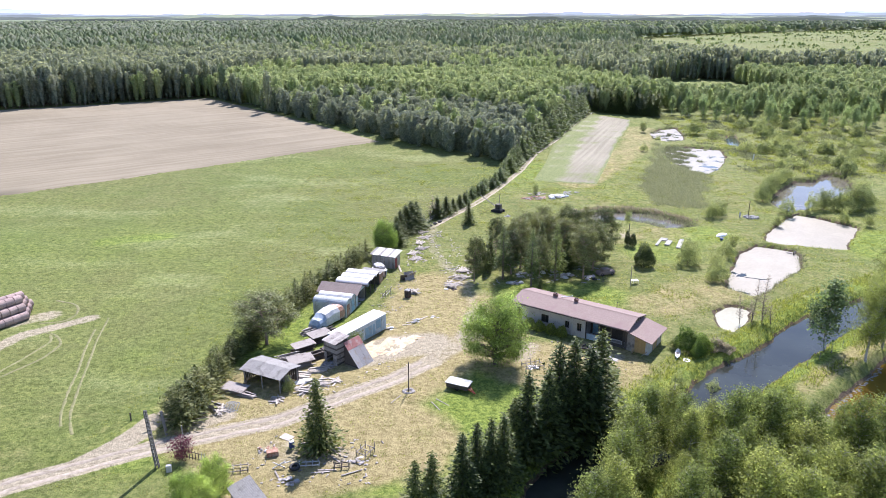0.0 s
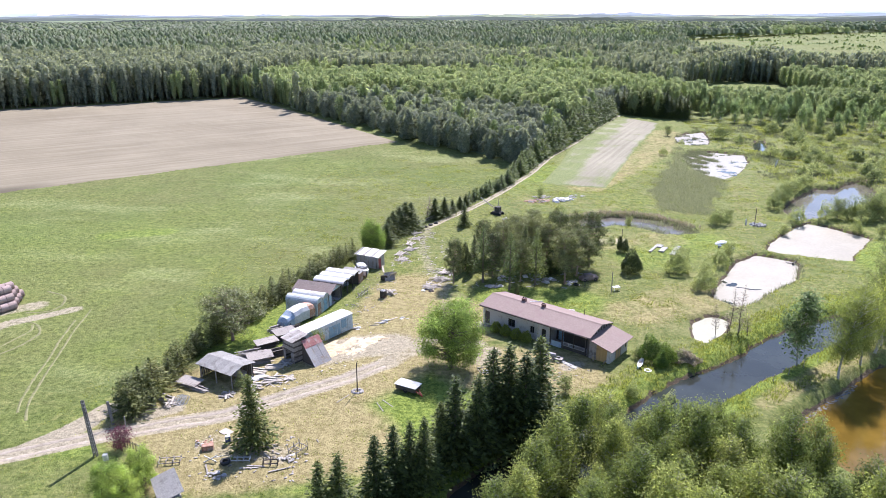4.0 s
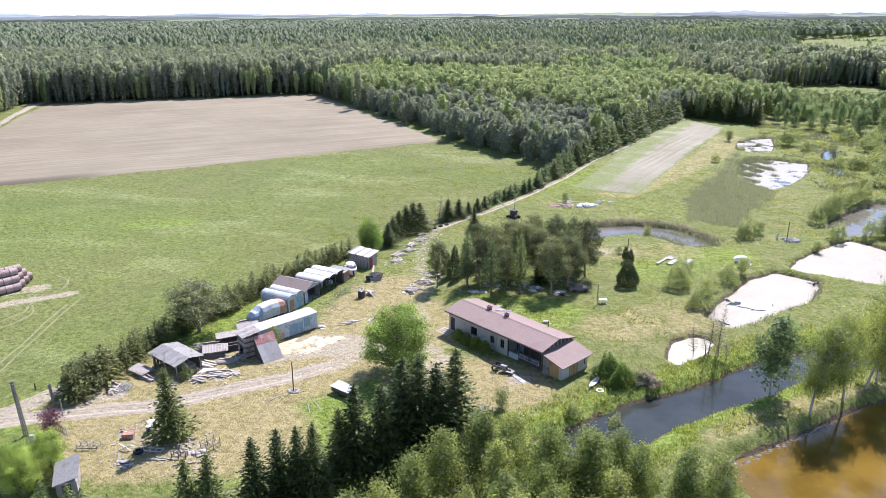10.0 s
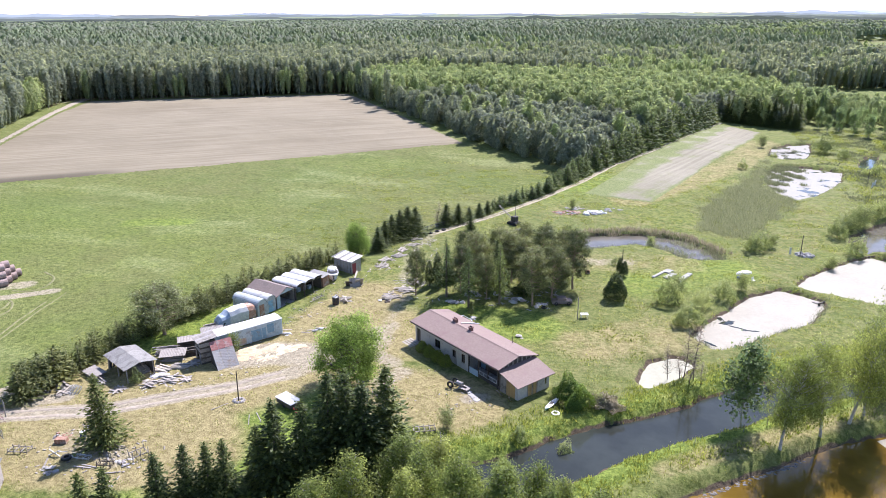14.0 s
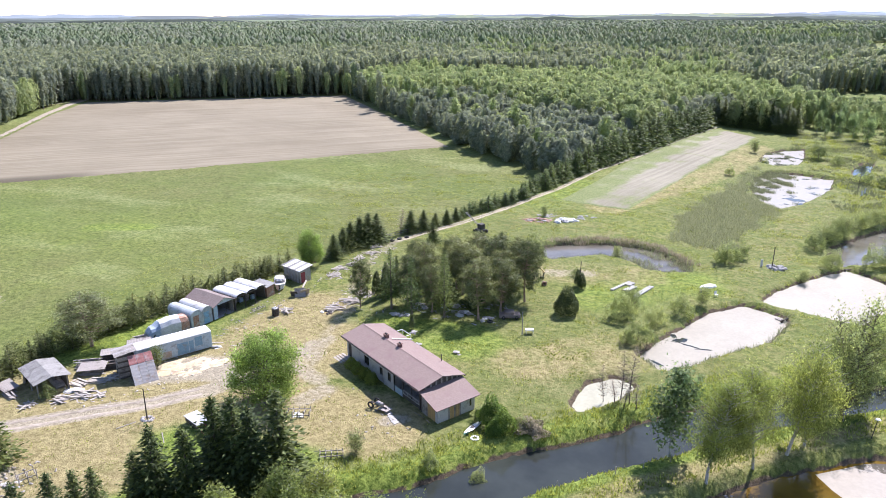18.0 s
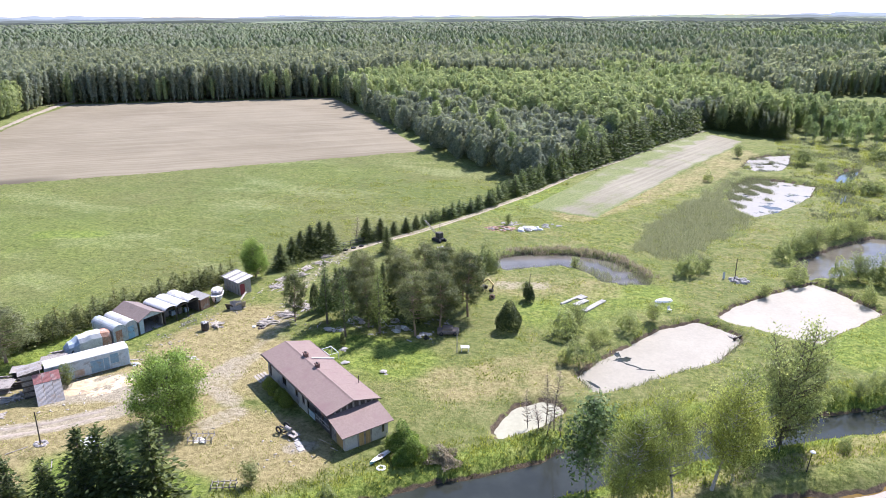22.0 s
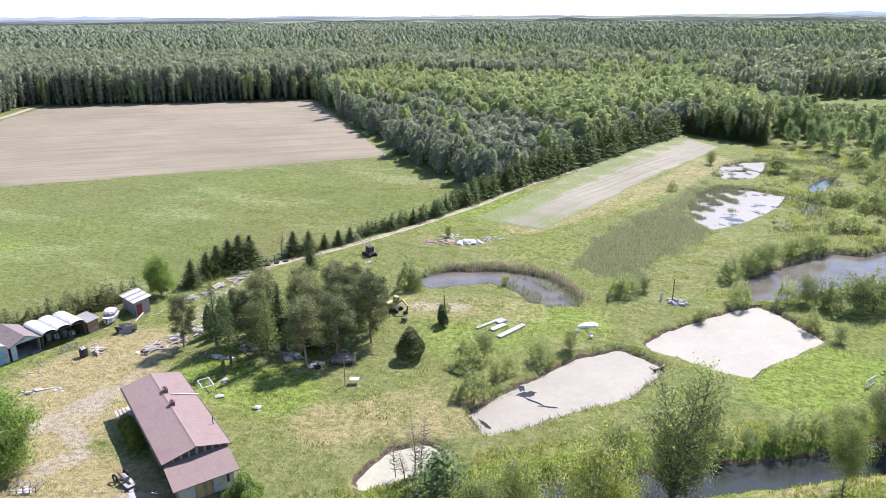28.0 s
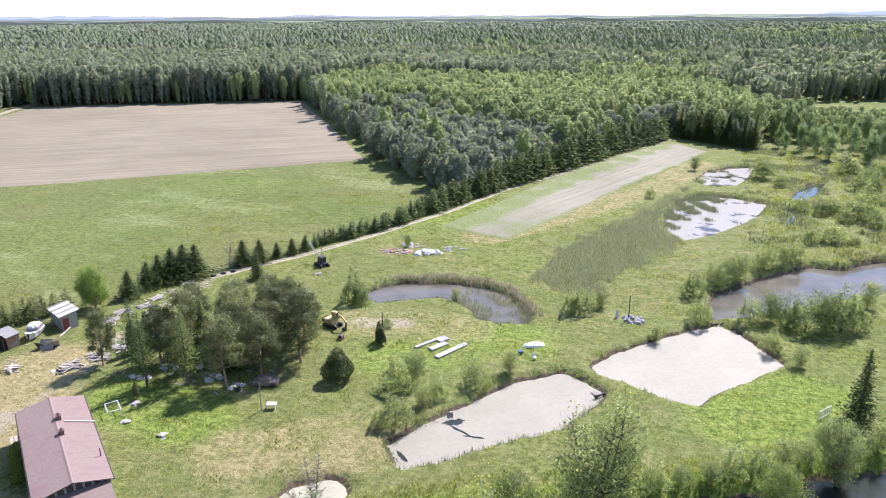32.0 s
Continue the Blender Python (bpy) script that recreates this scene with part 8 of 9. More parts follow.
ty = single("tyre", tyre(0, 0, 0, 0.55, 0.3), RUBBER, "black truck tyre lying on the grass", "tyre", -16.0, 61.0, 0, z=0.15)
dm = thing("drum", "dark blue plastic drum with a white lid", "drum", -17.0, 64.4)
part("body", Shape().tube([(0, 0, 0), (0, 0, 0.1), (0, 0, 0.8), (0, 0, 0.88)], [0.27, 0.3, 0.3, 0.26], 12), BLUE_PLASTIC, dm)
part("lid", Shape().tube([(0, 0, 0.885), (0, 0, 0.94)], [0.28, 0.28], 12), WHITE_PLASTIC, dm)
single("board_panel", Shape().box(-0.7, -0.5, 0, 0.7, 0.5, 0.05), PALE_WOOD, "pale square panel lying on the grass", "panel", -18.0, 66.4, -30)
single("crate", Shape().box(-0.6, -0.35, 0, 0.6, 0.35, 0.55, 0.02), RUST, "rusty brown crate on the grass", "crate", -18.8, 63.2, 20)
heap("rubble_heap", "low heap of reddish rubble and twigs", "rubble", -20.0, 64.2, 0, 1.3, 0.9, 16, RUST, 41, 0.12, 0.3, 0.5, STONE)
heap("rubble_heap", "heap of grey scrap in the spruce's shade", "rubble", -16.2, 58.9, 0, 1.2, 0.7, 14, STONE, 42, 0.15, 0.35, 0.4, GALV)
heap("rubble_heap", "scrap heap beside the wooden rack", "rubble", -9.6, 62.2, 0, 1.1, 0.8, 14, STONE, 43, 0.15, 0.35, 0.5, WHITE_METAL)
for k, (x, y, tn) in enumerate(((-15.6, 65.4, 20), (-14.8, 66.0, -15), (-12.6, 60.6, 5), (-13.2, 60.2, 12), (-10.2, 60.2, 30), (-12.2, 62.6, -40), (-17.4, 59.6, -60))):
    board(x, y, 1.9, tn, GREY_WOOD, "grey board lying among the junk", 0.16, 3, "boards under the spruce")

# ---- straw bales ----
bale_me = Shape()
nb = 16
prof = [(-0.6, 0.0), (-0.6, 0.6), (-0.56, 0.66), (0.56, 0.66), (0.6, 0.6), (0.6, 0.0)]
p, f = [], []
for i in range(nb):
    a = 2 * math.pi * i / nb
    p += [(x, q * math.cos(a), 0.66 + q * math.sin(a)) for x, q in prof[1:5]]
for i in range(nb):
    b, c = 4 * i, 4 * ((i + 1) % nb)
    f += [(b, b + 1, c + 1, c), (b + 1, b + 2, c + 2, c + 1), (b + 2, b + 3, c + 3, c + 2)]
f += [tuple(4 * i for i in range(nb)), tuple(4 * i + 3 for i in range(nb))[::-1]]
bale_me.add(p, f)
bm_mesh = bale_me.mesh("straw_bale")
bm_mesh.materials.append(STRAW)
for layer, count in ((0, 4), (1, 3), (2, 2)):
    for i in range(count):
        for k in range(9 - layer):
            v = (i + 0.5 * layer) * 1.34
            u = 0.75 * v - 0.4 * layer - (k + 0.5) * 1.24 + random.uniform(-0.05, 0.05)
            x, y = -64.6 + u * 0.49 - v * 0.87, 97.7 + u * 0.87 + v * 0.49
            o = new("straw_bale", bm_mesh)
            o.matrix_basis = pose(x, y, gz(x, y) - 0.03 + layer * 1.15, 0, 0, 60.6 + random.uniform(-3, 3))
            tagged(o, "weathered round straw bale in a stack", "bale", "stack of straw bales")

# ---- garden behind the house ----
for x, y in ((30.6, 112.2),):
    post = thing("garden_lamp_post", "thin wooden post beside a white table", "post", x, y)
    part("post", Shape().tube([(0, 0, -0.2), (0, 0, 3.6)], [0.07, 0.06], 7), GREY_WOOD, post)
    tb = thing("garden_table", "small white table in the grass", "table", x + 0.9, y + 0.8, 20)
    part("top", Shape().box(-0.6, -0.4, 0.62, 0.6, 0.4, 0.68, 0.01), WHITE_PLASTIC, tb)
    for dx in (-0.5, 0.5):
        for dy in (-0.3, 0.3):
            part("leg", Shape().box(dx - 0.03, dy - 0.03, 0, dx + 0.03, dy + 0.03, 0.62), WHITE_PLASTIC, tb)
goal = thing("pipe_frame", "low white pipe frame behind the house wall", "frame", 14.7, 105.3, -35)
for x in (-1.1, 1.1):
    for y in (-0.7, 0.7):
        part("leg", Shape().tube([(x, y, -0.1), (x, y, 0.95)], [0.05, 0.05], 6), WHITE_PLASTIC, goal)
    part("side_bar", Shape().tube([(x, -0.7, 0.95), (x, 0.7, 0.95)], [0.05, 0.05], 6), WHITE_PLASTIC, goal)
for y in (-0.7, 0.7):
    part("crossbar", Shape().tube([(-1.1, y, 0.95), (1.1, y, 0.95)], [0.05, 0.05], 6), WHITE_PLASTIC, goal)
heap("pale_stones", "pale flat stones on the lawn", "stones", 17.5, 104.4, 0, 0.6, 0.4, 4, CONCRETE, 51, 0.25, 0.45, 0.25)
heap("pale_stones", "pale flat stones on the lawn", "stones", 23.3, 103.7, 0, 0.8, 0.6, 6, STONE, 52, 0.25, 0.45, 0.25)
heap("pale_stones", "grey concrete ring pieces near the conifers", "stones", 15.6, 108.2, 0, 0.9, 0.7, 7, STONE, 53, 0.25, 0.5, 0.3)
for x, y, a, b, sd in ((0.2, 112.2, 1.6, 1.0, 61), (1.6, 115.6, 2.4, 1.2, 62), (2.4, 119.0, 2.0, 1.2, 63)):
    pile("scrap_wood_heap", "pale boards heaped under the first conifer", "timber", x, y, 55, 2.8, 2.2, 6, PALE_WOOD, sd, 0.8, GREY_WOOD)
heap("scrap_heap", "dark and white scrap beside the boards", "scrap", -0.2, 110.2, 0, 0.9, 0.6, 8, DARK_METAL, 64, 0.25, 0.5, 0.6, WHITE_PLASTIC)
for x, y, sd in ((12.6, 117.0, 71), (17.4, 119.0, 72), (24.6, 115.6, 73), (10.6, 113.4, 74), (20.4, 116.6, 75)):
    heap("stored_scrap", "scrap stored in the shade of the conifers", "scrap", x, y, 0, 1.5, 1.0, 10, STONE, sd, 0.25, 0.6, 0.7, WHITE_METAL)
wr = thing("rusty_wreck", "rusty car wreck under the pines", "car", 27.4, 117.6, 20)
part("body", Shape().box(-1.6, -0.7, 0.25, 1.6, 0.7, 0.8, 0.12), BROWN_ROOF, wr)
part("cab", Shape().box(-0.9, -0.6, 0.8, 0.7, 0.6, 1.25, 0.15), BROWN_ROOF, wr)
for x in (-1.0, 1.0):
    for y in (-0.68, 0.68):
        part("wheel", tyre(0, 0, 0, 0.3, 0.18), RUBBER, wr, m=pose(x, y, 0.3, 90, 0, 0))
single("tyre", tyre(0, 0, 0, 0.45, 0.22), RUBBER, "old tyre lying under the pines", "tyre", 25.0, 115.0, 0, z=0.12)
bb = thing("iron_barrel", "black iron barrel filled with junk", "barrel", -7.1, 106.9)
part("barrel", Shape().tube([(0, 0, 0), (0, 0, 1.2)], [0.55, 0.58], 12), DARK_METAL, bb)
part("contents", Shape().lump(0, 0, 1.1, 0.5, 0.5, 0.35, random.Random(7), 8, 0.4), WHITE_METAL, bb)
pile("scrap_wood_heap", "leaning heap of pale slats", "timber", -6.2, 108.6, 70, 2.0, 1.4, 8, PALE_WOOD, 65, 0.9)
pl = thing("leaning_panels", "grey panels leaning together on the grass", "panel", -7.4, 114.9, 30)
part("panel", Shape().box(-0.9, -0.04, 0, 0.9, 0.0, 1.5), GREY_WOOD, pl, m=pose(0, -0.4, 0, -28, 0, 0))
part("panel", Shape().box(-0.8, 0.0, 0, 0.8, 0.04, 1.4), PALE_WOOD, pl, m=pose(0.6, 0.5, 0, 30, 0, 20))
part("panel", Shape().box(-0.6, 0.0, 0, 0.6, 0.04, 1.1), DARK_WOOD, pl, m=pose(-0.9, 0.2, 0, 24, 0, -20))
rack("plank_rack", "low wooden rail before the carport", -10.6, 107.6, 72, 2.2, 0.5, 0.9, GREY_WOOD, 3)
for x, y, sd in ((-7.4, 128.6, 81), (-5.8, 131.6, 82), (-6.4, 135.0, 83), (-5.4, 138.6, 84), (-6.6, 125.6, 85), (-6.2, 142.0, 86)):
    pile("scrap_wood_heap", "pale boards and frames stacked along the lane", "timber", x, y, 65, 2.8, 1.6, 4, GREY_WOOD, sd, 0.5, PALE_WOOD)
fence = thing("lane_fence", "low wooden fence at the lane's side", "fence", -4.6, 150.6, 62)
for k in range(6):
    part("post", Shape().tube([(-4 + 1.6 * k, 0, -0.2), (-4 + 1.6 * k, 0, 1.1)], [0.07, 0.06], 6), DARK_WOOD, fence)
for z in (0.5, 0.95):
    part("rail", Shape().box(-4.1, -0.02, z, 4.1, 0.02, z + 0.1), GREY_WOOD, fence)
for k in range(3):
    single("tyre", tyre(0, 0, 0, 0.5, 0.28), RUBBER, "old tyre beside the lane", "tyre", -4.6 + 1.0 * k, 147.0 + 1.5 * k, 0, "tyres beside the lane", z=gz(-4.6 + k, 147 + 1.5 * k) + 0.14)
# hoist on the lane
ho = thing("lattice_hoist", "dark digger with a long pale boom", "digger", 10.9, 158.6, 150)
part("base", Shape().box(-1.0, -0.8, 0.35, 1.0, 0.8, 0.75, 0.05), DARK_METAL, ho)
part("cab", Shape().box(-0.7, -0.6, 0.75, 0.5, 0.6, 1.9, 0.08), DARK_METAL, ho)
for y in (-0.75, 0.75):
    part("track", Shape().tube([(-1.1, y - 0.15, 0.3), (-1.1, y + 0.15, 0.3)], [0.3, 0.3], 10).tube([(1.1, y - 0.15, 0.3), (1.1, y + 0.15, 0.3)], [0.3, 0.3], 10).box(-1.1, y - 0.14, 0.02, 1.1, y + 0.14, 0.58), RUBBER, ho)
for y in (-0.25, 0.25):
    part("boom", Shape().beam((0.4, y, 1.2), (4.6, y * 0.4, 3.4), 0.08), GREY_WOOD, ho)
for k in range(6):
    part("brace", Shape().beam((0.8 + 0.7 * k, -0.25 + 0.02 * k, 1.43 + 0.4 * k), (1.0 + 0.7 * k, 0.25 - 0.02 * k, 1.55 + 0.4 * k), 0.05), GREY_WOOD, ho)
part("mast", Shape().tube([(-0.3, 0, 1.9), (-0.3, 0, 4.2)], [0.07, 0.05], 6), GREY_WOOD, ho)
heap("pale_stones", "pale concrete lumps beside the digger", "stones", 12.6, 154.6, 0, 0.8, 0.5, 5, CONCRETE, 91, 0.25, 0.5, 0.5)
# rubble heaps in the grass
heap("rubble_heap", "reddish brick rubble heap in the grass", "rubble", 20.6, 170.6, 20, 3.4, 1.8, 40, RUST, 92, 0.25, 0.6, 0.5, STONE)
heap("rubble_heap", "white concrete rubble heap in the grass", "rubble", 26.6, 171.8, 20, 2.6, 1.6, 30, WHITE_PLASTIC, 93, 0.3, 0.8, 0.6, CONCRETE)
heap("rubble_heap", "scattered pale rubble in the grass", "rubble", 30.6, 176.0, 20, 2.2, 1.6, 18, CONCRETE, 94, 0.25, 0.6, 0.5)
heap("rubble_heap", "low ring of grey stones in the grass", "rubble", 22.0, 175.0, 0, 2.4, 1.4, 18, STONE, 95, 0.2, 0.5, 0.5)
# yellow excavator
ex = thing("excavator", "old yellow excavator with a folded arm", "excavator", 26.4, 136.0, 350)
ex.matrix_basis = ex.matrix_basis @ Matrix.Diagonal((0.8, 0.8, 0.85, 1))
part("undercarriage", Shape().box(-1.1, -0.6, 0.3, 1.1, 0.6, 0.7), DARK_METAL, ex)
for y in (-0.85, 0.85):
    tk = part("track", Shape().tube([(-1.3, y - 0.2, 0.38), (-1.3, y + 0.2, 0.38)], [0.38, 0.38], 12).tube([(1.3, y - 0.2, 0.38), (1.3, y + 0.2, 0.38)], [0.38, 0.38], 12).box(-1.3, y - 0.19, 0.02, 1.3, y + 0.19, 0.74), DARK_METAL, ex)
part("body", Shape().box(-1.5, -0.95, 0.75, 0.7, 0.95, 1.55, 0.12), YELLOW, ex)
cb = part("cab", Shape().box(-0.3, 0.05, 1.55, 0.8, 0.9, 2.75, 0.1), YELLOW, ex)
part("cab_window", Shape().box(0.801, 0.15, 1.75, 0.82, 0.8, 2.5).box(-0.1, 0.901, 1.75, 0.6, 0.92, 2.5), GLASS, cb)
part("boom", Shape().beam((0.6, -0.3, 1.3), (2.4, -0.3, 2.6), 0.3).beam((2.4, -0.3, 2.6), (3.6, -0.3, 1.6), 0.26), YELLOW, ex)
part("stick", Shape().beam((3.6, -0.3, 1.7), (3.3, -0.3, 0.5), 0.22), DARK_METAL, ex)
part("bucket", Shape().box(2.7, -0.65, 0.1, 3.5, 0.05, 0.6, 0.08), DARK_METAL, ex)
part("counterweight", Shape().box(-1.85, -0.85, 0.85, -1.501, 0.85, 1.6, 0.08), DARK_METAL, ex)
sm = thing("small_engine", "small rusty engine standing on the grass", "engine", 29.75, 132.6)
part("block", Shape().box(-0.4, -0.3, 0, 0.4, 0.3, 0.6, 0.05), DARK_METAL, sm)
part("flywheel", tyre(0, 0, 0, 0.4, 0.12), RUST, sm, m=pose(0.1, -0.4, 0.42, 90, 0, 0))
post = single("wooden_post", Shape().tube([(0, 0, -0.2), (0, 0, 4.4)], [0.08, 0.06], 7), DARK_WOOD, "tall thin dark post between two thujas", "pole", 35.5, 134.6)
# concrete slabs, boat and tubs by the ponds
for x, y, tn, ln, wd in ((46.0, 134.8, 66, 5.9, 0.9), (42.2, 136.2, 62, 5.4, 0.5), (43.8, 135.4, 62, 3.0, 1.0), (43.5, 137.6, 62, 1.7, 1.3)):
    single("concrete_slab", Shape().box(-ln / 2, -wd / 2, 0, ln / 2, wd / 2, 0.22, 0.02), CONCRETE, "grey-white concrete slab lying in the grass", "slab", x, y, tn, "slabs in the grass")
db = thing("upturned_boat", "small white boat upturned in the grass", "boat", 56.3, 140.4, 35)
part("hull", Shape().lump(0, 0, 0.0, 1.7, 0.8, 0.55, random.Random(1), 12, 0.03), WHITE_PLASTIC, db)
single("tub", Shape().tube([(0, 0, 0), (0, 0, 0.5)], [0.3, 0.36], 10), BLUE_PLASTIC, "dark tub beside the boat", "tub", 55.2, 137.4)
single("white_chair", Shape().box(-0.25, -0.25, 0.35, 0.25, 0.25, 0.42).box(-0.25, 0.2, 0.42, 0.25, 0.25, 0.9).box(-0.22, -0.22, 0, -0.18, -0.18, 0.35).box(0.18, -0.22, 0, 0.22, -0.18, 0.35).box(-0.22, 0.18, 0, -0.18, 0.22, 0.35).box(0.18, 0.18, 0, 0.22, 0.22, 0.35), WHITE_PLASTIC, "white plastic chair on the pond bank", "chair", 57.4, 136.4, 40)
wl = thing("stone_well", "heap of boulders round a post by the ponds", "well", 67.4, 154.6)
part("post", Shape().tube([(0, 0, -0.2), (0, 0, 4.0)], [0.08, 0.07], 7), DARK_WOOD, wl)
for k in range(22):
    r = random.Random(k)
    a, q = k * 0.9, 0.6 + 1.1 * r.random()
    part("stone", Shape().lump(q * math.cos(a) + 0.6, q * math.sin(a) * 0.8, -0.05, 0.5, 0.45, 0.6 - 0.2 * q * 0.5, r, 7), CONCRETE if k % 3 else STONE, wl)
single("white_board", Shape().box(-0.2, -0.03, 0, 0.2, 0.03, 1.3), WHITE_PLASTIC, "white board standing beside the boulders", "board", 65.6, 154.8, 20)
sl = thing("sluice", "dark wooden sluice frame in the pond bank", "sluice", 67.2, 131.0, 50)
for x in (-0.6, 0.6):
    part("post", Shape().box(x - 0.1, -0.1, -1.6, x + 0.1, 0.1, 0.75), DARK_WOOD, sl)
part("beam", Shape().box(-0.9, -0.09, 0.5, 0.9, 0.09, 0.68), DARK_WOOD, sl)
part("plank", Shape().box(-0.49, -0.05, -1.6, 0.49, 0.05, 0.2), DARK_WOOD, sl)
part("walkway", Shape().box(-0.3, 0.1, 0.3, 0.3, 1.4, 0.36), GREY_WOOD, sl)
sl2 = thing("sluice", "small dark sluice post at the square pond", "sluice", 80.0, 158.6, 30)
part("post", Shape().box(-0.12, -0.12, -1.6, 0.12, 0.12, 0.5), DARK_WOOD, sl2)
part("beam", Shape().box(-0.8, -0.08, 0.3, 0.8, 0.08, 0.42), DARK_WOOD, sl2)
fr = thing("white_gate", "white slatted gate standing in the grass", "gate", 92.3, 134.8, 55)
part("gate_frame", Shape().beam((-1.2, 0, 1.1), (1.2, 0, 1.1), 0.07).beam((-1.2, 0, 0.15), (1.2, 0, 0.15), 0.07), WHITE_METAL, fr)
for k in range(7):
    part("bar", Shape().box(-1.2 + 0.39 * k, -0.03, 0, -1.14 + 0.39 * k, 0.03, 1.15), WHITE_METAL, fr)
single("wooden_post", Shape().tube([(0, 0, -0.2), (0.1, 0, 4.2)], [0.07, 0.05], 7), DARK_WOOD, "tall thin leaning pole in the marsh grass", "pole", 92.9, 221.0)
for x, y, tn in ((92.6, 214.6, 30), (93.7, 217.0, 40)):
    single("white_board", Shape().box(-0.25, -0.03, 0, 0.25, 0.03, 1.4, 0.01), WHITE_PLASTIC, "white board standing in the marsh grass", "board", x, y, tn, "white boards in the marsh")
heap("pale_stones", "pale stones beside the white gate", "stones", 93.6, 133.8, 0, 0.8, 0.6, 6, CONCRETE, 97, 0.2, 0.4, 0.5)
# house end, stream bank
ky = thing("kayak", "white and turquoise kayak in the grass", "kayak", 30.9, 86.6, 70)
rows = [[(x, -w, h), (x, 0, h * 0.15), (x, w, h)] for x, w, h in ((-1.7, 0.02, 0.4), (-1.0, 0.28, 0.32), (0, 0.36, 0.3), (1.0, 0.28, 0.32), (1.7, 0.02, 0.4))]
part("hull", Shape().add([q for row in rows for q in row], [(i * 3 + j, (i + 1) * 3 + j, (i + 1) * 3 + j + 1, i * 3 + j + 1) for i in range(4) for j in range(2)]), CYAN_PLASTIC, ky)
part("deck", Shape().add([(-1.7, 0, 0.42), (-1.0, -0.28, 0.34), (0, -0.36, 0.32), (1.0, -0.28, 0.34), (1.7, 0, 0.42), (1.0, 0.28, 0.34), (0, 0.36, 0.32), (-1.0, 0.28, 0.34), (0, 0, 0.4)], [(8, i, (i + 1) % 8) for i in range(8)]), WHITE_PLASTIC, ky)
part("seat", Shape().box(-0.4, -0.2, 0.4, 0.2, 0.2, 0.43, 0.02), DARK_METAL, ky)
single("hoop", tyre(0, 0, 0, 0.5, 0.1), WHITE_PLASTIC, "pale ring lying in the grass", "ring", 31.6, 85.0, 0, z=gz(31.6, 85.0) + 0.05)
cy = thing("farm_cart", "old two-wheeled farm machine before the porch", "cart", 19.2, 87.2, -20)
part("frame", Shape().beam((-1.4, 0, 0.5), (1.2, 0, 0.5), 0.12).beam((0, -0.6, 0.5), (0, 0.6, 0.5), 0.1), DARK_METAL, cy)
for y in (-0.55, 0.55):
    part("wheel", tyre(0, 0, 0, 0.45, 0.14), RUBBER, cy, m=pose(-0.9, y, 0.45, 90, 0, 10))
part("tank", Shape().tube([(-0.3, 0, 0.7), (0.6, 0, 0.7)], [0.28, 0.28], 10), GALV, cy)
part("bed", Shape().box(0.2, -0.5, 0.3, 1.6, 0.5, 0.4), GREY_WOOD, cy)
for k, (x, y, tn) in enumerate(((20.6, 86.6, -34), (21.2, 86.0, -34), (21.6, 85.6, -34), (22.0, 85.2, -34))):
    single("paving_slab", Shape().box(-0.4, -0.35, 0, 0.4, 0.35, 0.06, 0.01), CONCRETE, "pale paving slab before the porch", "slab", x, y, tn, "slabs before the porch")
board(24.6, 86.2, 2.4, 80, GREY_WOOD, "grey plank leaning at the lean-to wall", 0.25, 42, "planks at the lean-to")
board(26.0, 85.4, 2.0, 95, GREY_WOOD, "grey plank leaning at the lean-to wall", 0.2, 42, "planks at the lean-to")
pen = rack("crate_pen", "wooden slatted pen holding white scrap", 10.8, 83.0, 20, 2.6, 1.4, 0.8, GREY_WOOD, 5)
heap("scrap_heap", "white scrap lying in the wooden pen", "scrap", 10.8, 82.9, 0, 0.8, 0.4, 8, WHITE_PLASTIC, 98, 0.2, 0.4, 0.5)
rack("wooden_bench", "grey slatted pallet bench on the bank", 18.2, 77.0, 25, 2.4, 1.0, 0.6, GREY_WOOD, 5)
dry_clump.plant(36.7, 88.6, 1.2, 1.2)
dry_clump.plant(37.9, 88.0, 1.0, 1.0)
lp = thing("street_lamp", "leaning garden lamp with a round white head", "lamp", 72.7, 99.0)
part("post", Shape().tube([(0, 0, -0.2), (0.25, 0, 2.4)], [0.05, 0.04], 6), DARK_METAL, lp)
part("head", Shape().lump(0.28, 0, 2.38, 0.3, 0.3, 0.16, random.Random(3), 10, 0.02), WHITE_PLASTIC, lp)
dk = thing("jetty", "small wooden jetty with a pale box at the pond", "jetty", 74.6, 96.2, -40)
for k in range(8):
    part("plank", Shape().box(-0.6, -1.8 + 0.3 * k, -0.45, 0.6, -1.53 + 0.3 * k, -0.4), GREY_WOOD, dk)
for x in (-0.5, 0.5):
    for y in (-1.6, 0.3):
        part("pile", Shape().tube([(x, y, -2.2), (x, y, -0.46)], [0.07, 0.07], 6), DARK_WOOD, dk)
part("box", Shape().box(-0.35, -1.6, -0.4, 0.35, -1.0, 0.05, 0.02), PALE_WOOD, dk)
for k in range(14):
    x, y = 40.6 + 2.6 * k, 78.9 + 2.0 * k
    x, y = x + 1.1, y + 0.5
    if distance_to(RIVER_LINE, np.array([x]), np.array([y]))[0] > 0.8:
        single("fence_post", Shape().tube([(0, 0, -0.2), (0, 0, 1.0)], [0.04, 0.035], 6), GREY_WOOD, "thin stake on the stream bank", "post", x, y, 0, "stakes along the stream")

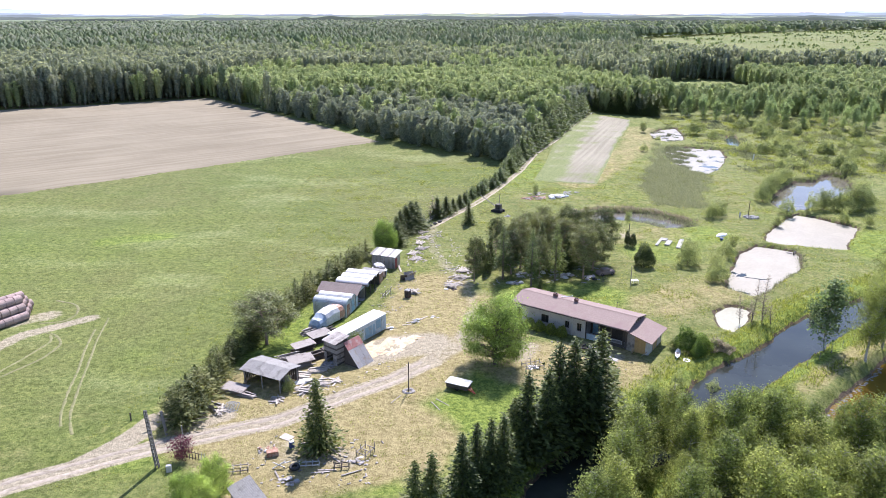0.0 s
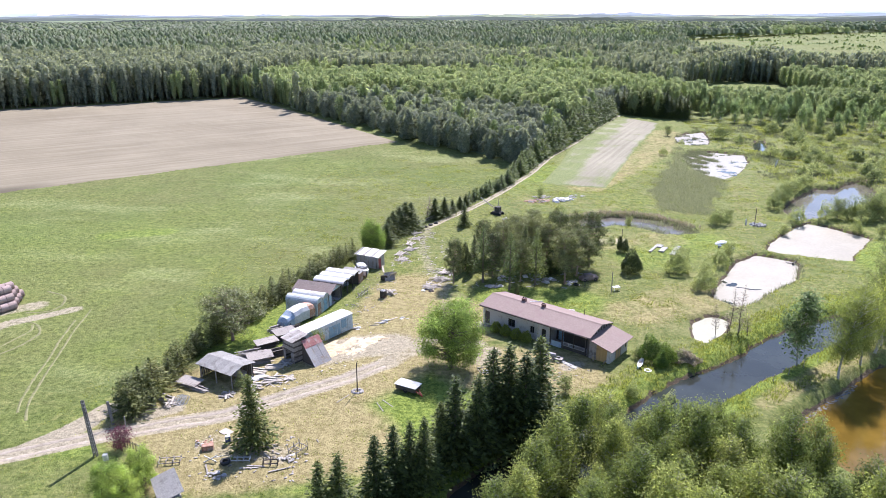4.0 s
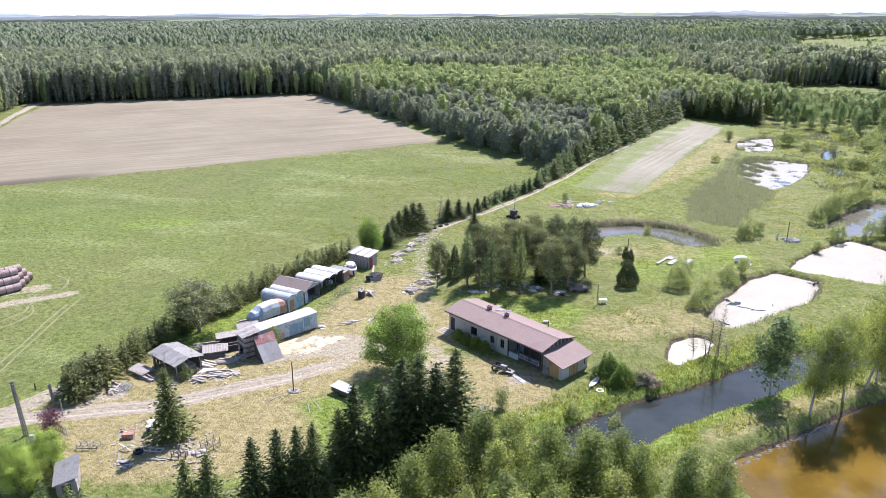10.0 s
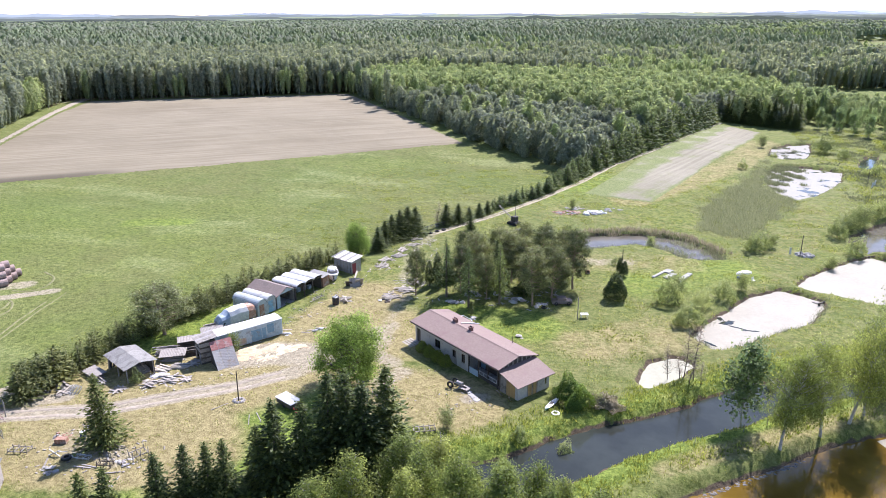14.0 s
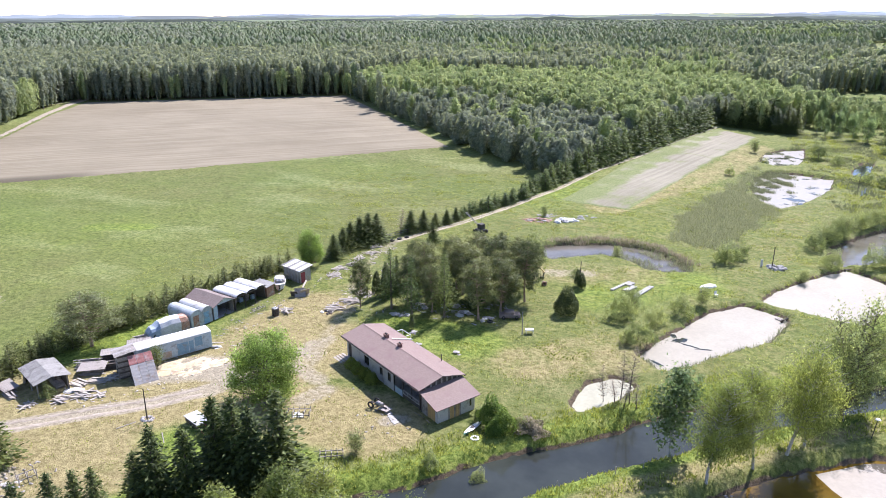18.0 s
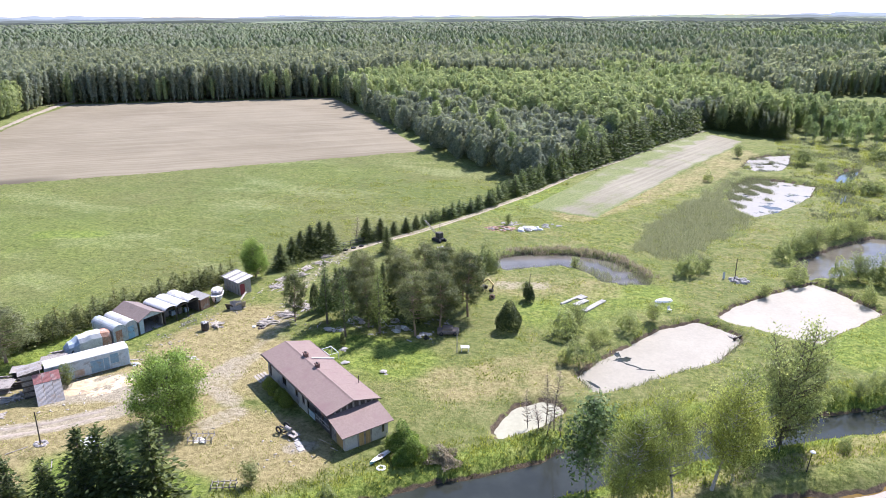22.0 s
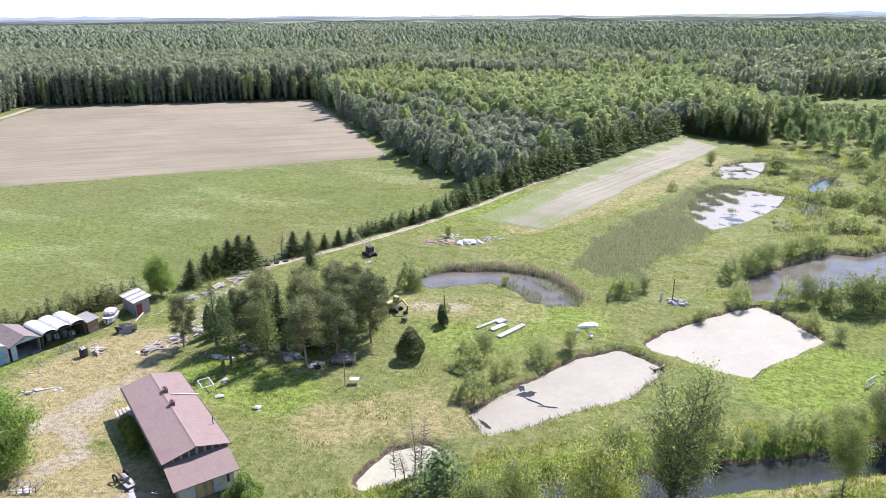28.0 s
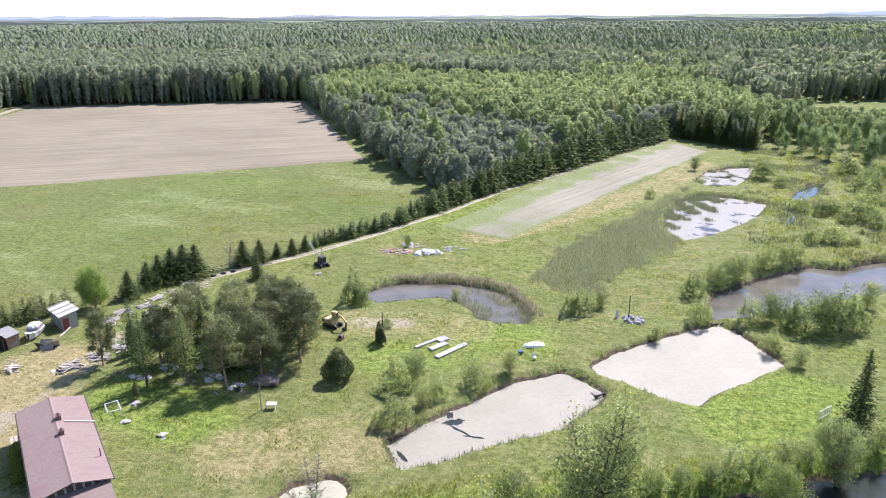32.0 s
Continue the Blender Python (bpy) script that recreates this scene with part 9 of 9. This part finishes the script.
# open water in the scum of the long pond
for x, y, a2, b2, tn, sd in ((52.4, 119.2, 1.5, 0.9, 30, 1), (53.6, 117.8, 1.8, 0.25, -20, 2), (55.6, 117.2, 1.6, 0.2, 10, 3), (51.4, 120.4, 0.5, 1.0, 10, 4), (49.4, 111.0, 1.4, 0.35, -40, 5)):
    r = random.Random(sd)
    n = 18
    ring = [(a2 * r.uniform(0.5, 1.15) * math.cos(6.283 * i / n), b2 * r.uniform(0.5, 1.15) * math.sin(6.283 * i / n), 0.0) for i in range(n)]
    single("open_water", Shape().add([(0, 0, 0)] + ring, [(0, 1 + i, 1 + (i + 1) % n) for i in range(n)]), RIVER, "dark gap of open water in the scum", "water", x, y, tn, z=POND_LEVEL + 0.012, kind="structure")


# ---- fine litter on the yards ----
def litter(name, label, plan, n, low, high, material, seed, flat=0.25):
    """Chips and offcuts too many to count, lying about inside an outline."""
    rs = np.random.RandomState(seed)
    px, py = [q[0] for q in plan], [q[1] for q in plan]
    p = np.stack([rs.uniform(min(px), max(px), n * 3), rs.uniform(min(py), max(py), n * 3)], 1)
    p = p[(distance_to(plan, p[:, 0], p[:, 1]) < 0) & (waves(p[:, 0], p[:, 1], seed + 3, 6) + 0.6 * rs.normal(size=len(p)) > 0.2)][:n]
    k = len(p)
    a = rs.uniform(0, 6.283, k)
    ln, w, h = rs.uniform(low, high, k), rs.uniform(0.04, 0.12, k), rs.uniform(0.02, 0.06, k) * (1 + flat)
    ux, uy = np.cos(a) * ln / 2, np.sin(a) * ln / 2
    vx, vy = -np.sin(a) * w, np.cos(a) * w
    z = gzs(p[:, 0], p[:, 1]) - 0.01
    tilt = rs.uniform(-0.05, 0.05, k)
    rows = []
    for dz in (0.0, 1.0):
        for s, t in ((-1, -1), (1, -1), (1, 1), (-1, 1)):
            rows.append(np.stack([p[:, 0] + s * ux + t * vx, p[:, 1] + s * uy + t * vy, z + dz * h + 0.02 + (s * tilt)], 1))
    v = np.stack(rows, 1).reshape(-1, 3)
    f = np.array([(4, 5, 6, 7), (0, 1, 5, 4), (1, 2, 6, 5), (2, 3, 7, 6), (3, 0, 4, 7)])
    me = array_mesh(name, v, (f[None] + 8 * np.arange(k)[:, None, None]).reshape(-1, 4))
    me.materials.append(material)
    return tagged(new(name, me), label, "litter", kind="stuff")


litter("wood_litter", "pale chips and offcuts strewn over the yard", [(-22, 72), (-13, 76), (-4, 84), (-3, 92), (-8, 97), (-13, 90), (-18, 82), (-24, 76)], 130, 0.1, 0.4, PALE_WOOD, 1)
litter("wood_litter", "grey offcuts strewn before the sheds", [(-13, 96), (-8, 100), (-5, 112), (-8, 124), (-13, 112)], 90, 0.15, 0.6, GREY_WOOD, 2)
litter("wood_litter", "pale boards and scraps strewn along the lane", [(-9, 122), (-3, 124), (0, 112), (4, 110), (4, 122), (-2, 146), (-7, 146)], 170, 0.3, 1.2, PALE_WOOD, 3)
litter("wood_litter", "scraps strewn under the single spruce", [(-22, 58), (-8, 58), (-7, 66), (-20, 67)], 70, 0.15, 0.5, GREY_WOOD, 4)
litter("scrap_litter", "scrap pieces strewn between the conifers", [(4, 112), (26, 113), (29, 122), (10, 124)], 70, 0.3, 1.2, CONCRETE, 5)
litter("wood_litter", "scraps strewn before the house front", [(9, 84), (24, 80), (24, 85), (14, 91)], 40, 0.1, 0.4, GREY_WOOD, 6)
r = random.Random(77)
rimstones = Shape()
for i in range(150):
    t = r.random()
    x, y = np.interp(t, (0, 0.4, 1), (44.4, 50.3, 58.0)) + r.uniform(-0.4, 0.4), np.interp(t, (0, 0.4, 1), (73.4, 78.8, 85.7)) + r.uniform(-0.2, 0.2)
    s = r.uniform(0.07, 0.2)
    rimstones.lump(float(x) + 0.25, float(y) - 0.25, RIVER_LEVEL - 0.05, s * 1.4, s, s * 0.6, r, 6)
single("rim_gravel", rimstones, OLD_CONCRETE, "grey stones along the brown pond's edge", "gravel", 0, 0, 0, z=0.0, kind="stuff")
